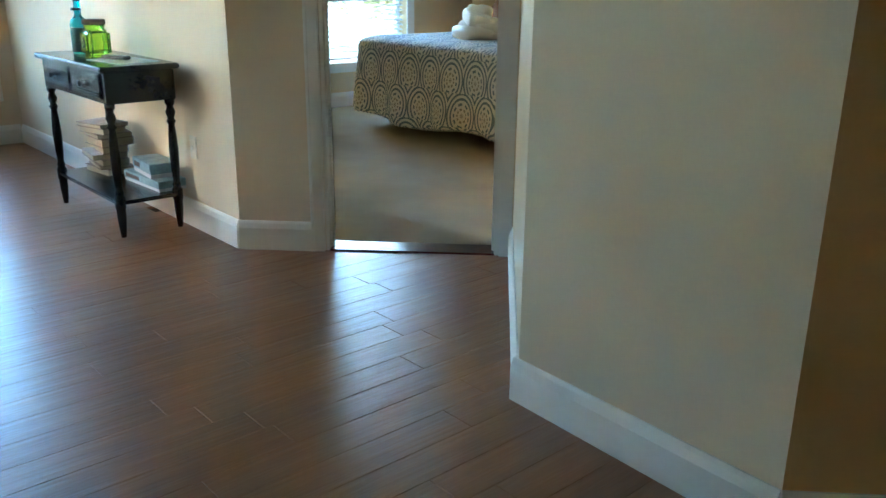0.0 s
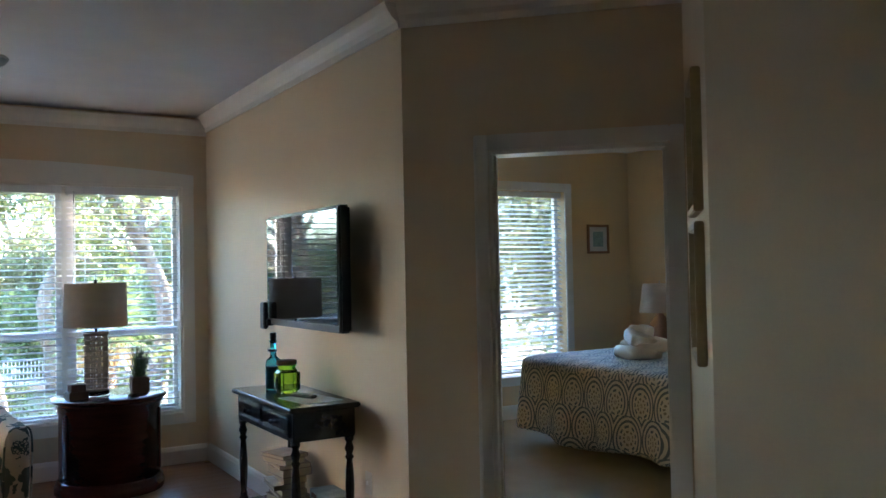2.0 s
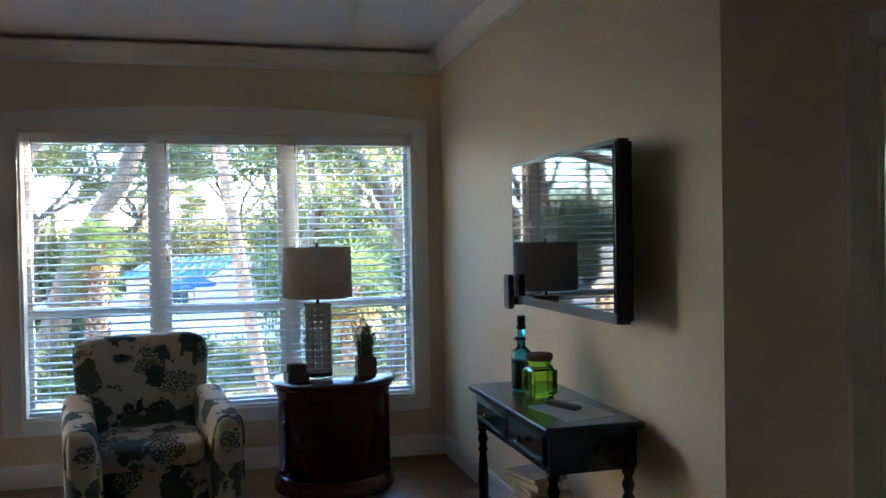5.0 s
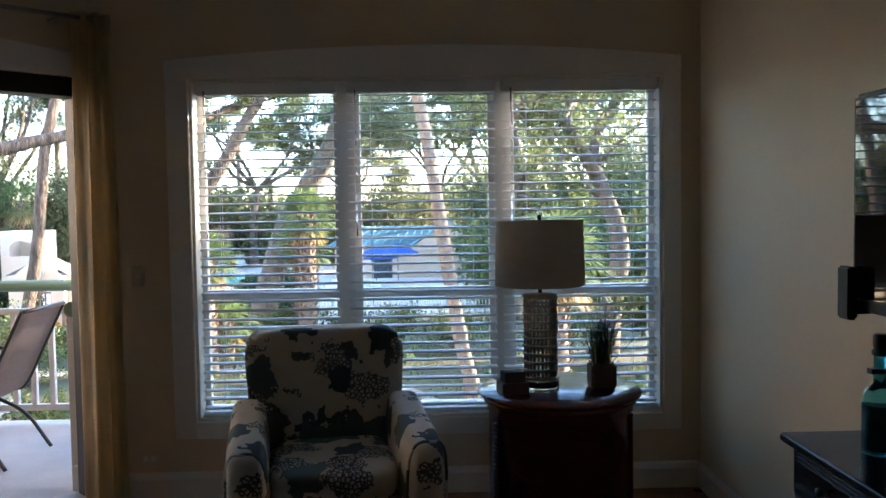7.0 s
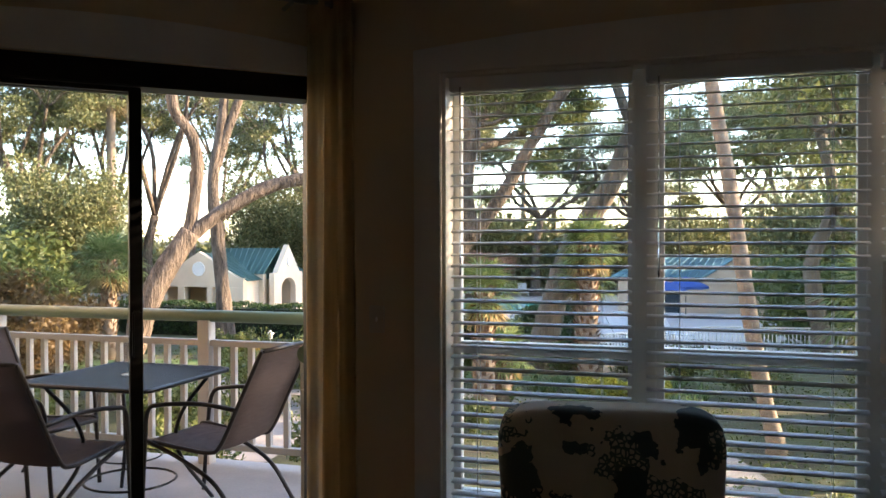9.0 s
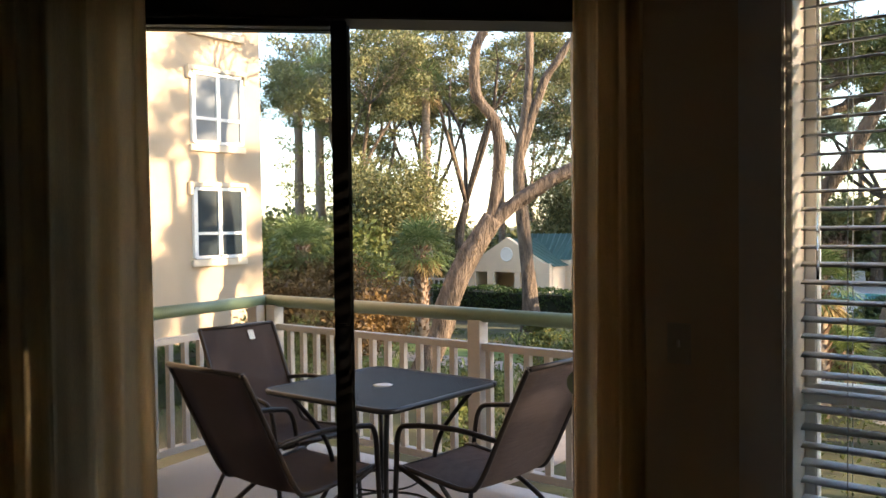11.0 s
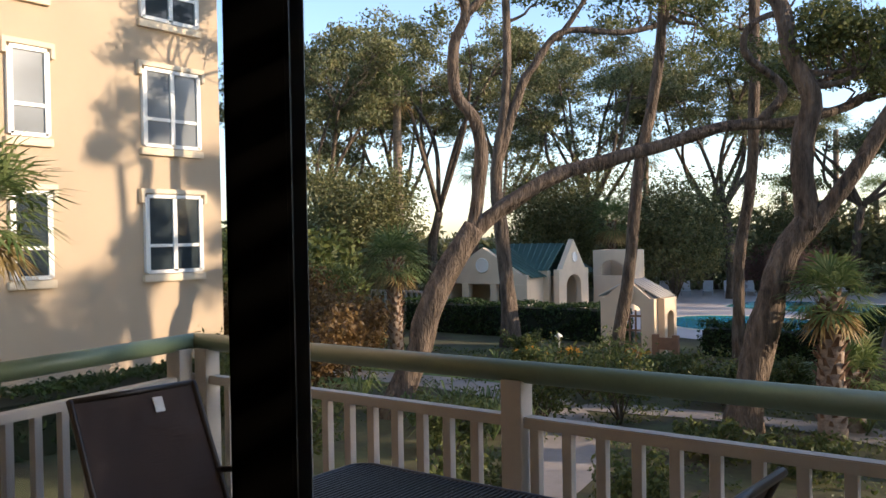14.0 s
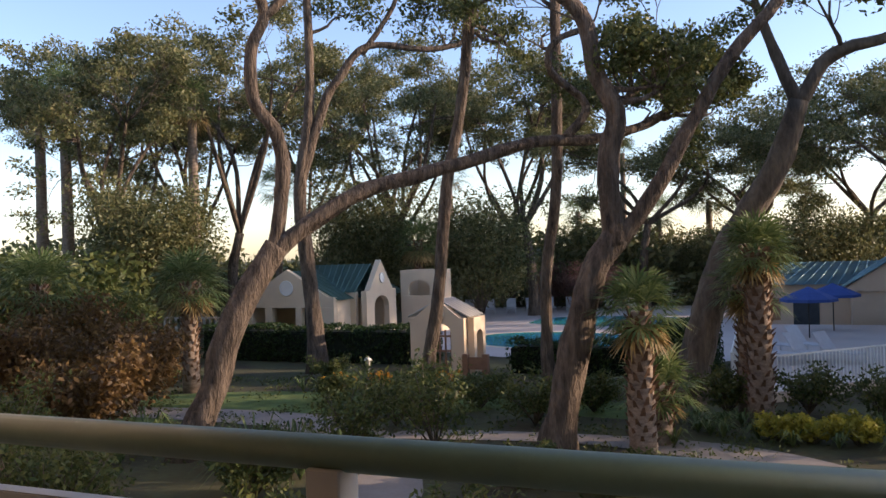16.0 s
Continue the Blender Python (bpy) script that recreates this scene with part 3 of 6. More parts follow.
bm = bmesh.new()
lathe(bm, [(0.038, 0.012), (0.040, 0.02), (0.040, 0.12), (0.034, 0.135)], 16)
part("filling", bm, M_BLACK, bot, "dark pebbles inside")
bm = bmesh.new()
lathe(bm, [(0.013, 0.27), (0.017, 0.292), (0.019, 0.30), (0.019, 0.325), (0.015, 0.33)], 14)
part("stopper", bm, M_BLACK, bot)
bm = bmesh.new()
lathe(bm, [(0.018, 0.222), (0.021, 0.226), (0.021, 0.232), (0.018, 0.236)], 14)
box(bm, -0.03, -0.015, -0.012, 0.012, 0.222, 0.236)
part("neck_wire", bm, M_BLACK, bot)
jar = thing("glass_jar", (-0.215, -2.36, 0.832), "lime green glass jar with a cork lid", "jar")
bm = bbox(-0.062, 0.062, -0.062, 0.062, 0.0, 0.135, 0.018, 3)
lathe(bm, [(0.052, 0.134), (0.048, 0.145), (0.052, 0.15), (0.052, 0.158)], 20)
part("body", bm, M_GREENGLASS, jar)
bm = bmesh.new()
lathe(bm, [(0.05, 0.158), (0.057, 0.16), (0.057, 0.180), (0.053, 0.184)], 20)
part("lid", bm, M_CORK, jar, "cork lid")
bm = bmesh.new()
lathe(bm, [(0.026, 0), (0.026, 0.003), (0.02, 0.005)], 18)
bmesh.ops.transform(bm, matrix=pose(-0.062, 0, 0.07, 0, -90, 0), verts=bm.verts)
part("seal", bm, M_GREENGLASS, jar, "embossed round seal")
pap = thing("paper_sheet", pose(-0.20, -2.66, 0.8325, 0, 0, 8), "white information sheet lying on the console", "paper")
part("sheet", bbox(-0.11, 0.11, -0.15, 0.15, 0.0, 0.002, 0), M_PAPER, pap)
rem = thing("remote_control", pose(-0.21, -2.60, 0.835, 0, 0, 20), "black television remote control on a white sheet", "remote")
part("shell", bbox(-0.024, 0.024, -0.085, 0.085, 0.0, 0.018, 0.006, 3), M_BLACK, rem)
for k in range(4):
    part("button", bbox(-0.012, 0.012, -0.05 + 0.028 * k, -0.04 + 0.028 * k, 0.018, 0.020, 0.001), M_ALU, rem)
rnd = random.Random(5)
z = 0.185
for k in range(9):
    t, w, d = rnd.uniform(0.022, 0.045), rnd.uniform(0.13, 0.19), rnd.uniform(0.20, 0.27)
    b = thing("book", pose(-0.16 + rnd.uniform(-0.02, 0.02), -2.19 + rnd.uniform(-0.02, 0.02), z, 0, 0, rnd.uniform(-9, 9) + (14 if k > 6 else 0)),
              "worn book lying in an untidy pile on the shelf", "book", "books under the console")
    part("page_block", bbox(-w / 2 + 0.004, w / 2 - 0.004, -d / 2 + 0.004, d / 2 - 0.004, 0.003, t - 0.003, 0), M_PAGES, b)
    bm = bmesh.new()
    box(bm, -w / 2, w / 2, -d / 2, d / 2, 0, 0.003)
    box(bm, -w / 2, w / 2, -d / 2, d / 2, t - 0.003, t)
    box(bm, w / 2 - 0.003, w / 2, -d / 2, d / 2, 0.003, t - 0.003)
    part("cover", bm, M_COVER, b)
    z += t
z = 0.185
for k, (w, d, t) in enumerate(((0.28, 0.40, 0.055), (0.25, 0.27, 0.075))):
    g = thing("board_game_box", pose(-0.02, -2.62, z, 0, 0, 3 - 7 * k), "pale teal board game box with printed sides", "game box", "games under the console")
    part("tray", bbox(-w / 2 + 0.003, w / 2 - 0.003, -d / 2 + 0.003, d / 2 - 0.003, 0.0, t * 0.3, 0.002), M_PAPER, g)
    part("lid", bbox(-w / 2, w / 2, -d / 2, d / 2, t * 0.3, t, 0.003), M_GAMEBOX, g)
    part("print_bar", bbox(-w / 2 - 0.001, -w / 2 + 0.002, 0.02, d / 2 - 0.03, t * 0.45, t * 0.8, 0), M_BROWNBOX, g, "dark printed bar")
    z += t

# drum table with lamp, plant and box
drum = thing("drum_table", (-0.845, -0.50, 0), "round dark mahogany drum table with carved side bands", "side table")
bm = bmesh.new()
lathe(bm, [(0.36, 0.635), (0.378, 0.638), (0.386, 0.648), (0.386, 0.654), (0.378, 0.662), (0.02, 0.662)], 56)
part("tabletop", bm, M_MAHOGANY, drum)
bm = bmesh.new()
lathe(bm, [(0.335, 0.10), (0.335, 0.565), (0.345, 0.575), (0.345, 0.60), (0.36, 0.612), (0.366, 0.634)], 56)
part("body", bm, M_MAHOGANY, drum)
bm = bmesh.new()
lathe(bm, [(0.36, 0.0), (0.366, 0.01), (0.366, 0.055), (0.350, 0.068), (0.356, 0.085), (0.338, 0.10)], 56)
part("plinth", bm, M_MAHOGANY, drum)
for a0 in (200, 338):
    for k in range(20):
        for j in range(2):
            a = radians(a0 + 4.2 * j)
            bm = bbox(-0.012, 0.008, -0.010, 0.010, -0.007, 0.007, 0.003, 1)
            part("carved_bead", bm, M_MAHOGANY, drum, "", pose(0.337 * math.cos(a), 0.337 * math.sin(a), 0.14 + 0.021 * k + 0.010 * j, 0, 0, a0 + 4.2 * j))

lamp = thing("table_lamp", (-0.925, -0.46, 0.662), "table lamp with pierced woven column and drum linen shade", "lamp")
bm = bmesh.new()
lathe(bm, [(0.088, 0.0), (0.09, 0.004), (0.09, 0.030), (0.086, 0.034)], 32)
part("base", bm, M_ACRYLIC, lamp, "clear acrylic base")
bm = bmesh.new()
for i in range(12):                                     # pierced lattice column
    a = 2 * math.pi * i / 12
    rib = bmesh.new()
    tube(rib, [(0.074 * math.cos(a), 0.074 * math.sin(a), 0.036), (0.074 * math.cos(a), 0.074 * math.sin(a), 0.435)], 0.0068, 6)
    part("column_rib", rib, M_WICKER, lamp)
for k in range(11):
    z = 0.046 + 0.0385 * k
    hoop = bmesh.new()
    lathe(hoop, [(0.070, z - 0.006), (0.083, z - 0.006), (0.085, z), (0.083, z + 0.006), (0.070, z + 0.006)], 32, caps=False)
    part("column_hoop", hoop, M_WICKER, lamp)
lathe(bm, [(0.06, 0.432), (0.085, 0.434), (0.085, 0.444), (0.02, 0.448)], 32)
part("column_cap", bm, M_WICKER, lamp)
bm = bmesh.new()
tube(bm, [(0, 0, 0.445), (0, 0, 0.82)], 0.010, 10)
part("stem", bm, M_BRONZE, lamp)
bm = bmesh.new()
lathe(bm, [(0.214, 0.487), (0.208, 0.795), (0.205, 0.795), (0.211, 0.487)], 48, caps=False)
part("shade", bm, M_SHADE, lamp, "drum linen shade")
bm = bmesh.new()
for k in range(3):
    a = 2 * math.pi * k / 3
    tube(bm, [(0, 0, 0.79), (0.206 * math.cos(a), 0.206 * math.sin(a), 0.79)], 0.003, 5)
part("spider", bm, M_METAL, lamp)
bm = bmesh.new()
lathe(bm, [(0.006, 0.80), (0.012, 0.815), (0.006, 0.83), (0.013, 0.85), (0.004, 0.865)], 12)
part("finial", bm, M_ACRYLIC, lamp)

plant = thing("potted_grass", (-0.64, -0.50, 0.662), "small artificial grass in a woven square pot", "plant")
part("pot", bbox(-0.06, 0.06, -0.06, 0.06, 0.0, 0.115, 0.008, 2), M_POT, plant)
bm = bmesh.new()
rnd = random.Random(8)
for k in range(150):
    a, lean, h = rnd.uniform(0, 6.28), abs(rnd.gauss(0, 0.62)), rnd.uniform(0.17, 0.33)
    b = Vector((rnd.uniform(-0.045, 0.045), rnd.uniform(-0.045, 0.045), 0.11))
    d = Vector((math.cos(a), math.sin(a), 0))
    s = Vector((-d.y, d.x, 0)) * 0.0022
    m1 = b + d * h * lean * 0.35 + Vector((0, 0, h * 0.55))
    e = b + d * h * lean * 0.95 + Vector((0, 0, h * (1 - 0.25 * lean)))
    v = [bm.verts.new(p) for p in (b - s, b + s, m1 + s * 0.9, m1 - s * 0.9, e)]
    bm.faces.new(v[:4])
    bm.faces.new((v[3], v[2], v[4]))
part("tuft", bm, M_GRASSBLADE, plant, "dark green grass blades")

cb = thing("coaster_box", pose(-1.075, -0.60, 0.662, 0, 0, 12), "small dark brown wooden coaster holder", "coaster box")
part("tray", bbox(-0.065, 0.065, -0.05, 0.05, 0.0, 0.055, 0.004), M_BROWNBOX, cb)
for k in range(4):
    part("coaster", bbox(-0.05, 0.05, -0.04 + 0.02 * k, -0.026 + 0.02 * k, 0.055, 0.105, 0.002), M_BROWNBOX, cb)


# ---------- armchair ----------
def fabric():
    """Cream cloth printed with dark teal sea shapes: blots, fans and branching coral."""
    m = mat("sea_print_fabric", (0.62, 0.57, 0.48), 0.95, vary=0.06, scale=8, bump=0.4, fine=250)
    n, l = m.node_tree.nodes, m.node_tree.links
    b = n["Principled BSDF"]
    old = b.inputs["Base Color"].links[0].from_socket
    tc = n.new("ShaderNodeTexCoord")
    nz = n.new("ShaderNodeTexNoise")
    nz.inputs["Scale"].default_value, nz.inputs["Detail"].default_value = 14, 3
    l.new(tc.outputs["Object"], nz.inputs["Vector"])
    mx = n.new("ShaderNodeMix")
    mx.data_type = "RGBA"
    mx.blend_type = "LINEAR_LIGHT"
    mx.inputs[0].default_value = 0.09
    l.new(tc.outputs["Object"], mx.inputs[6])
    l.new(nz.outputs[1], mx.inputs[7])
    v = n.new("ShaderNodeTexVoronoi")
    v.inputs["Scale"].default_value, v.inputs["Randomness"].default_value = 5.6, 0.75
    l.new(mx.outputs[2], v.inputs["Vector"])
    lt = n.new("ShaderNodeMath")
    lt.operation = "LESS_THAN"
    lt.inputs[1].default_value = 0.52
    l.new(v.outputs["Distance"], lt.inputs[0])
    # fine ribs inside some of the shapes
    v2 = n.new("ShaderNodeTexVoronoi")
    v2.feature = "DISTANCE_TO_EDGE"
    v2.inputs["Scale"].default_value = 55
    l.new(tc.outputs["Object"], v2.inputs["Vector"])
    gt = n.new("ShaderNodeMath")
    gt.operation = "LESS_THAN"
    gt.inputs[1].default_value = 0.16
    l.new(v2.outputs["Distance"], gt.inputs[0])
    sep = n.new("ShaderNodeSeparateColor")
    l.new(v.outputs["Color"], sep.inputs[0])
    pick = n.new("ShaderNodeMath")
    pick.operation = "GREATER_THAN"
    pick.inputs[1].default_value = 0.36
    l.new(sep.outputs[0], pick.inputs[0])
    mxm = n.new("ShaderNodeMath")
    mxm.operation = "MAXIMUM"
    l.new(pick.outputs[0], mxm.inputs[0])
    l.new(gt.outputs[0], mxm.inputs[1])
    mul = n.new("ShaderNodeMath")
    mul.operation = "MULTIPLY"
    l.new(lt.outputs[0], mul.inputs[0])
    l.new(mxm.outputs[0], mul.inputs[1])
    ink = n.new("ShaderNodeMix")
    ink.data_type = "RGBA"
    ink.inputs[6].default_value, ink.inputs[7].default_value = (0.045, 0.075, 0.085, 1), (0.12, 0.16, 0.16, 1)
    l.new(sep.outputs[1], ink.inputs[0])
    out = n.new("ShaderNodeMix")
    out.data_type = "RGBA"
    l.new(mul.outputs[0], out.inputs[0])
    l.new(old, out.inputs[6])
    l.new(ink.outputs[2], out.inputs[7])
    l.new(out.outputs[2], b.inputs["Base Color"])
    return m


M_SEA = fabric()


def pillow(sx, sy, sz, p=3.2, n=14):
    """A soft rounded block."""
    bm = bmesh.new()
    bmesh.ops.create_cube(bm, size=2)
    bmesh.ops.subdivide_edges(bm, edges=list(bm.edges), cuts=n, use_grid_fill=True)
    for v in bm.verts:
        c = v.co
        k = (abs(c.x) ** p + abs(c.y) ** p + abs(c.z) ** p) ** (1 / p)
        v.co = Vector((c.x / k * sx, c.y / k * sy, c.z / k * sz))
    for f in bm.faces:
        f.smooth = True
    return bm


arm = thing("armchair", pose(-1.90, -0.78, 0, 0, 0, 10), "upholstered armchair in cream fabric printed with dark sea life", "armchair")
# the back leans away and widens to its rounded top
bm = pillow(0.375, 0.11, 0.33, 7)
for v in bm.verts:
    k = (v.co.z + 0.33) / 0.66
    v.co.x *= 0.88 + 0.14 * k
    v.co.y += 0.10 * k
part("backrest", bm, M_SEA, arm, "", pose(0, 0.26, 0.635))
part("seat_cushion", pillow(0.265, 0.31, 0.075, 5), M_SEA, arm, "", pose(0, -0.06, 0.405))
part("seat_base", bbox(-0.28, 0.28, -0.33, 0.33, 0.10, 0.345, 0.02, 3), M_SEA, arm)
for s in (-1, 1):
    bm = pillow(0.085, 0.40, 0.265, 5)
    for v in bm.verts:
        k = (v.co.y + 0.40) / 0.8
        h = (v.co.z + 0.265) / 0.53
        v.co.z += h * 0.09 * k * k
        v.co.x += s * 0.012 * h
        v.co.y -= 0.02 * h
    part("armrest", bm, M_SEA, arm, "", pose(s * 0.342, -0.06, 0.345))
    bm = bmesh.new()
    tube(bm, smooth_line([(s * 0.265, -0.452, 0.10), (s * 0.268, -0.458, 0.45), (s * 0.295, -0.452, 0.575), (s * 0.36, -0.45, 0.60), (s * 0.425, -0.452, 0.54), (s * 0.415, -0.45, 0.10)], 5), 0.006, 6)
    part("piping", bm, M_SEA, arm)
for x in (-0.36, 0.36):
    for y in (-0.38, 0.30):
        bm = bmesh.new()
        lathe(bm, [(0.016, 0), (0.025, 0.10), (0.025, 0.11)], 10, (x, y, 0))
        part("leg", bm, M_BLACKWOOD, arm)

# ceiling fan: one blade shows at the edge
fan = thing("ceiling_fan", (-2.2, -2.51, 2.78), "ceiling fan with pale grey blades at rest", "ceiling fan")
bm = bmesh.new()
lathe(bm, [(0.07, 0.0), (0.07, -0.03), (0.014, -0.06), (0.014, -0.14), (0.10, -0.16), (0.11, -0.24), (0.06, -0.27), (0.05, -0.30)], 24)
part("motor", bm, M_METAL, fan)
for k in range(4):
    part("blade", prism([(0.14, -0.05), (0.62, -0.07), (0.655, -0.05), (0.665, 0.0), (0.655, 0.05), (0.62, 0.07), (0.14, 0.05)], -0.007, 0.007), M_LOUNGE, fan, "", pose(0, 0, -0.21, 0, 0, 90 * k + 26) @ pose(0, 0, 0, -14, 0, 0))

# two framed pictures, one above the other, on the hall wall
mh, lh = frame_of(D1, NW)
for z0, z1 in ((1.20, 1.64), (1.67, 2.11)):
    fr = thing("picture_frame", mh @ pose(lh - 0.42, 0, 0), "framed picture in pale gold wood on the hall wall", "picture", "pictures on the hall wall")
    for b in ((-0.20, -0.175, z0, z1), (0.175, 0.20, z0, z1), (-0.175, 0.175, z0, z0 + 0.025), (-0.175, 0.175, z1 - 0.025, z1)):
        part("frame", bbox(b[0], b[1], -0.03, 0.0, b[2], b[3], 0.004), M_GILT, fr)
    part("mat_board", bbox(-0.175, 0.175, -0.012, -0.002, z0 + 0.025, z1 - 0.025, 0), M_PAPER, fr)

# doorway to the bedroom
md, ld = frame_of(DW(0), D1)
bd = tagged(thing("doorway_1", md, "white cased doorway into the bedroom", "doorway"), kind="structure")
for y0, y1, s in ((-0.02, 0.0, -1), (0.14, 0.16, 1)):
    for b in ((0.347, 0.412, 0, 2.125), (1.223, 1.284, 0, 2.125), (0.412, 1.223, 2.05, 2.125)):
        part("casing", bbox(b[0], b[1], y0, y1, b[2], b[3], 0.005), M_WHITE, bd)
    for x0, x1 in ((0.347, 0.362), (1.272, 1.284)):
        part("back_band", bbox(x0, x1, y0 - 0.008 if s < 0 else y1 - 0.002, y0 + 0.002 if s < 0 else y1 + 0.008, 0, 2.12, 0.003), M_WHITE, bd)
for b in ((0.412, 0.428, 0, 2.05), (1.205, 1.223, 0, 2.05), (0.428, 1.205, 2.034, 2.05)):
    part("jamb", bbox(b[0], b[1], 0.0, 0.14, b[2], b[3], 0.003), M_WHITE, bd)
part("door_stop", bbox(0.428, 0.440, 0.05, 0.085, 0, 2.034, 0.002), M_WHITE, bd)
part("door_stop", bbox(1.193, 1.205, 0.05, 0.085, 0, 2.034, 0.002), M_WHITE, bd)
part("hinge", bbox(1.197, 1.204, 0.088, 0.136, 0.20, 0.29, 0.001), M_BRONZE, bd)
part("hinge", bbox(1.197, 1.204, 0.088, 0.136, 1.02, 1.11, 0.001), M_BRONZE, bd)
part("threshold", bbox(0.428, 1.205, 0.0, 0.14, -0.01, 0.008, 0.004), M_MAHOGANY, bd)

# ---------- the bedroom ----------
BX = 4.65
wall("wall_bedroom_north", (0.14, 0), (BX + 0.2, 0), 0, 2.75, 0.2, M_WALL_BED, [(2.60, 3.60, 0.42, 2.29)], "warm tan bedroom wall with a window")
wall("wall_bedroom_east", (BX, 0), (BX, -6.2), 0, 2.75, 0.2, M_WALL_BED, (), "warm tan bedroom wall")
wall("wall_bedroom_south", (BX, -6.2), (1.7, -6.2), 0, 2.75, 0.2, M_WALL_BED, (), "warm tan bedroom wall")
wall("wall_bedroom_west", (1.7, -6.2), (1.7, -4.95), 0, 2.75, 0.2, M_WALL_BED, (), "warm tan bedroom wall")
bm = bmesh.new()
box(bm, 0.14, BX + 0.2, -6.4, 0.0, 2.75, 2.779)
structure("ceiling_bedroom", bm, M_CEIL, "white bedroom ceiling")
bm = prism([DW(0, 0.142), (0.14, 0.0), (BX, 0.0), (BX, -6.2), (1.7, -6.2), (1.7, -5.1), DW(1.5, 0.142)], -0.12, 0.002)
structure("carpet", bm, M_CARPET, "beige cut-pile bedroom carpet")
strip("baseboard_bedroom_north", (0.14, 0), (BX, 0), BASEB, M_WHITE, "white painted baseboard")
strip("baseboard_bedroom_east", (BX, 0), (BX, -6.2), BASEB, M_WHITE, "white painted baseboard", 0.018)
w2 = tagged(thing("window_2", (0, 0, 0), "tall white bedroom window with lowered blind", "window"), kind="structure")
for b in ((2.65, 2.74, -0.02, 0.0, 0.33, 2.38), (3.74, 3.83, -0.02, 0.0, 0.33, 2.38), (2.74, 3.74, -0.02, 0.0, 2.29, 2.38), (2.74, 3.74, -0.02, 0.0, 0.33, 0.40)):
    part("casing", bbox(*b, 0.004), M_WHITE, w2)
part("window_sill", bbox(2.62, 3.86, -0.06, 0.10, 0.40, 0.425, 0.006), M_WHITE, w2)
for b in ((2.74, 2.78, 0.11, 0.16, 0.43, 2.29), (3.70, 3.74, 0.11, 0.16, 0.43, 2.29), (2.78, 3.70, 0.11, 0.16, 2.24, 2.29), (2.78, 3.70, 0.11, 0.16, 0.43, 0.48), (2.78, 3.70, 0.11, 0.16, 1.03, 1.09)):
    part("sash_bar", bbox(*b, 0.003), M_WHITE, w2)
p = part("pane", bbox(2.78, 3.70, 0.134, 0.138, 0.48, 2.24, 0), M_GLASS, w2)
p.visible_shadow = False
bl = thing("window_blind", (2.76, 0.05, 0), "white slat blind lowered over a bedroom window", "blind", "blinds in the bedroom")
part("headrail", bbox(0, 0.96, -0.028, 0.028, 2.23, 2.285, 0.004), M_BLIND, bl)
bm = bmesh.new()
box(bm, 0.0, 0.96, -0.024, 0.024, -0.0014, 0.0014)
me = mesh_of("slat", bm, M_BLIND)
for i in range(37):
    o = new("slat", me)
    o.parent, o.matrix_basis = bl, pose(0, 0, 0.47 + 0.048 * i, 20 + 3 * math.sin(i * 1.9), 0, 0)


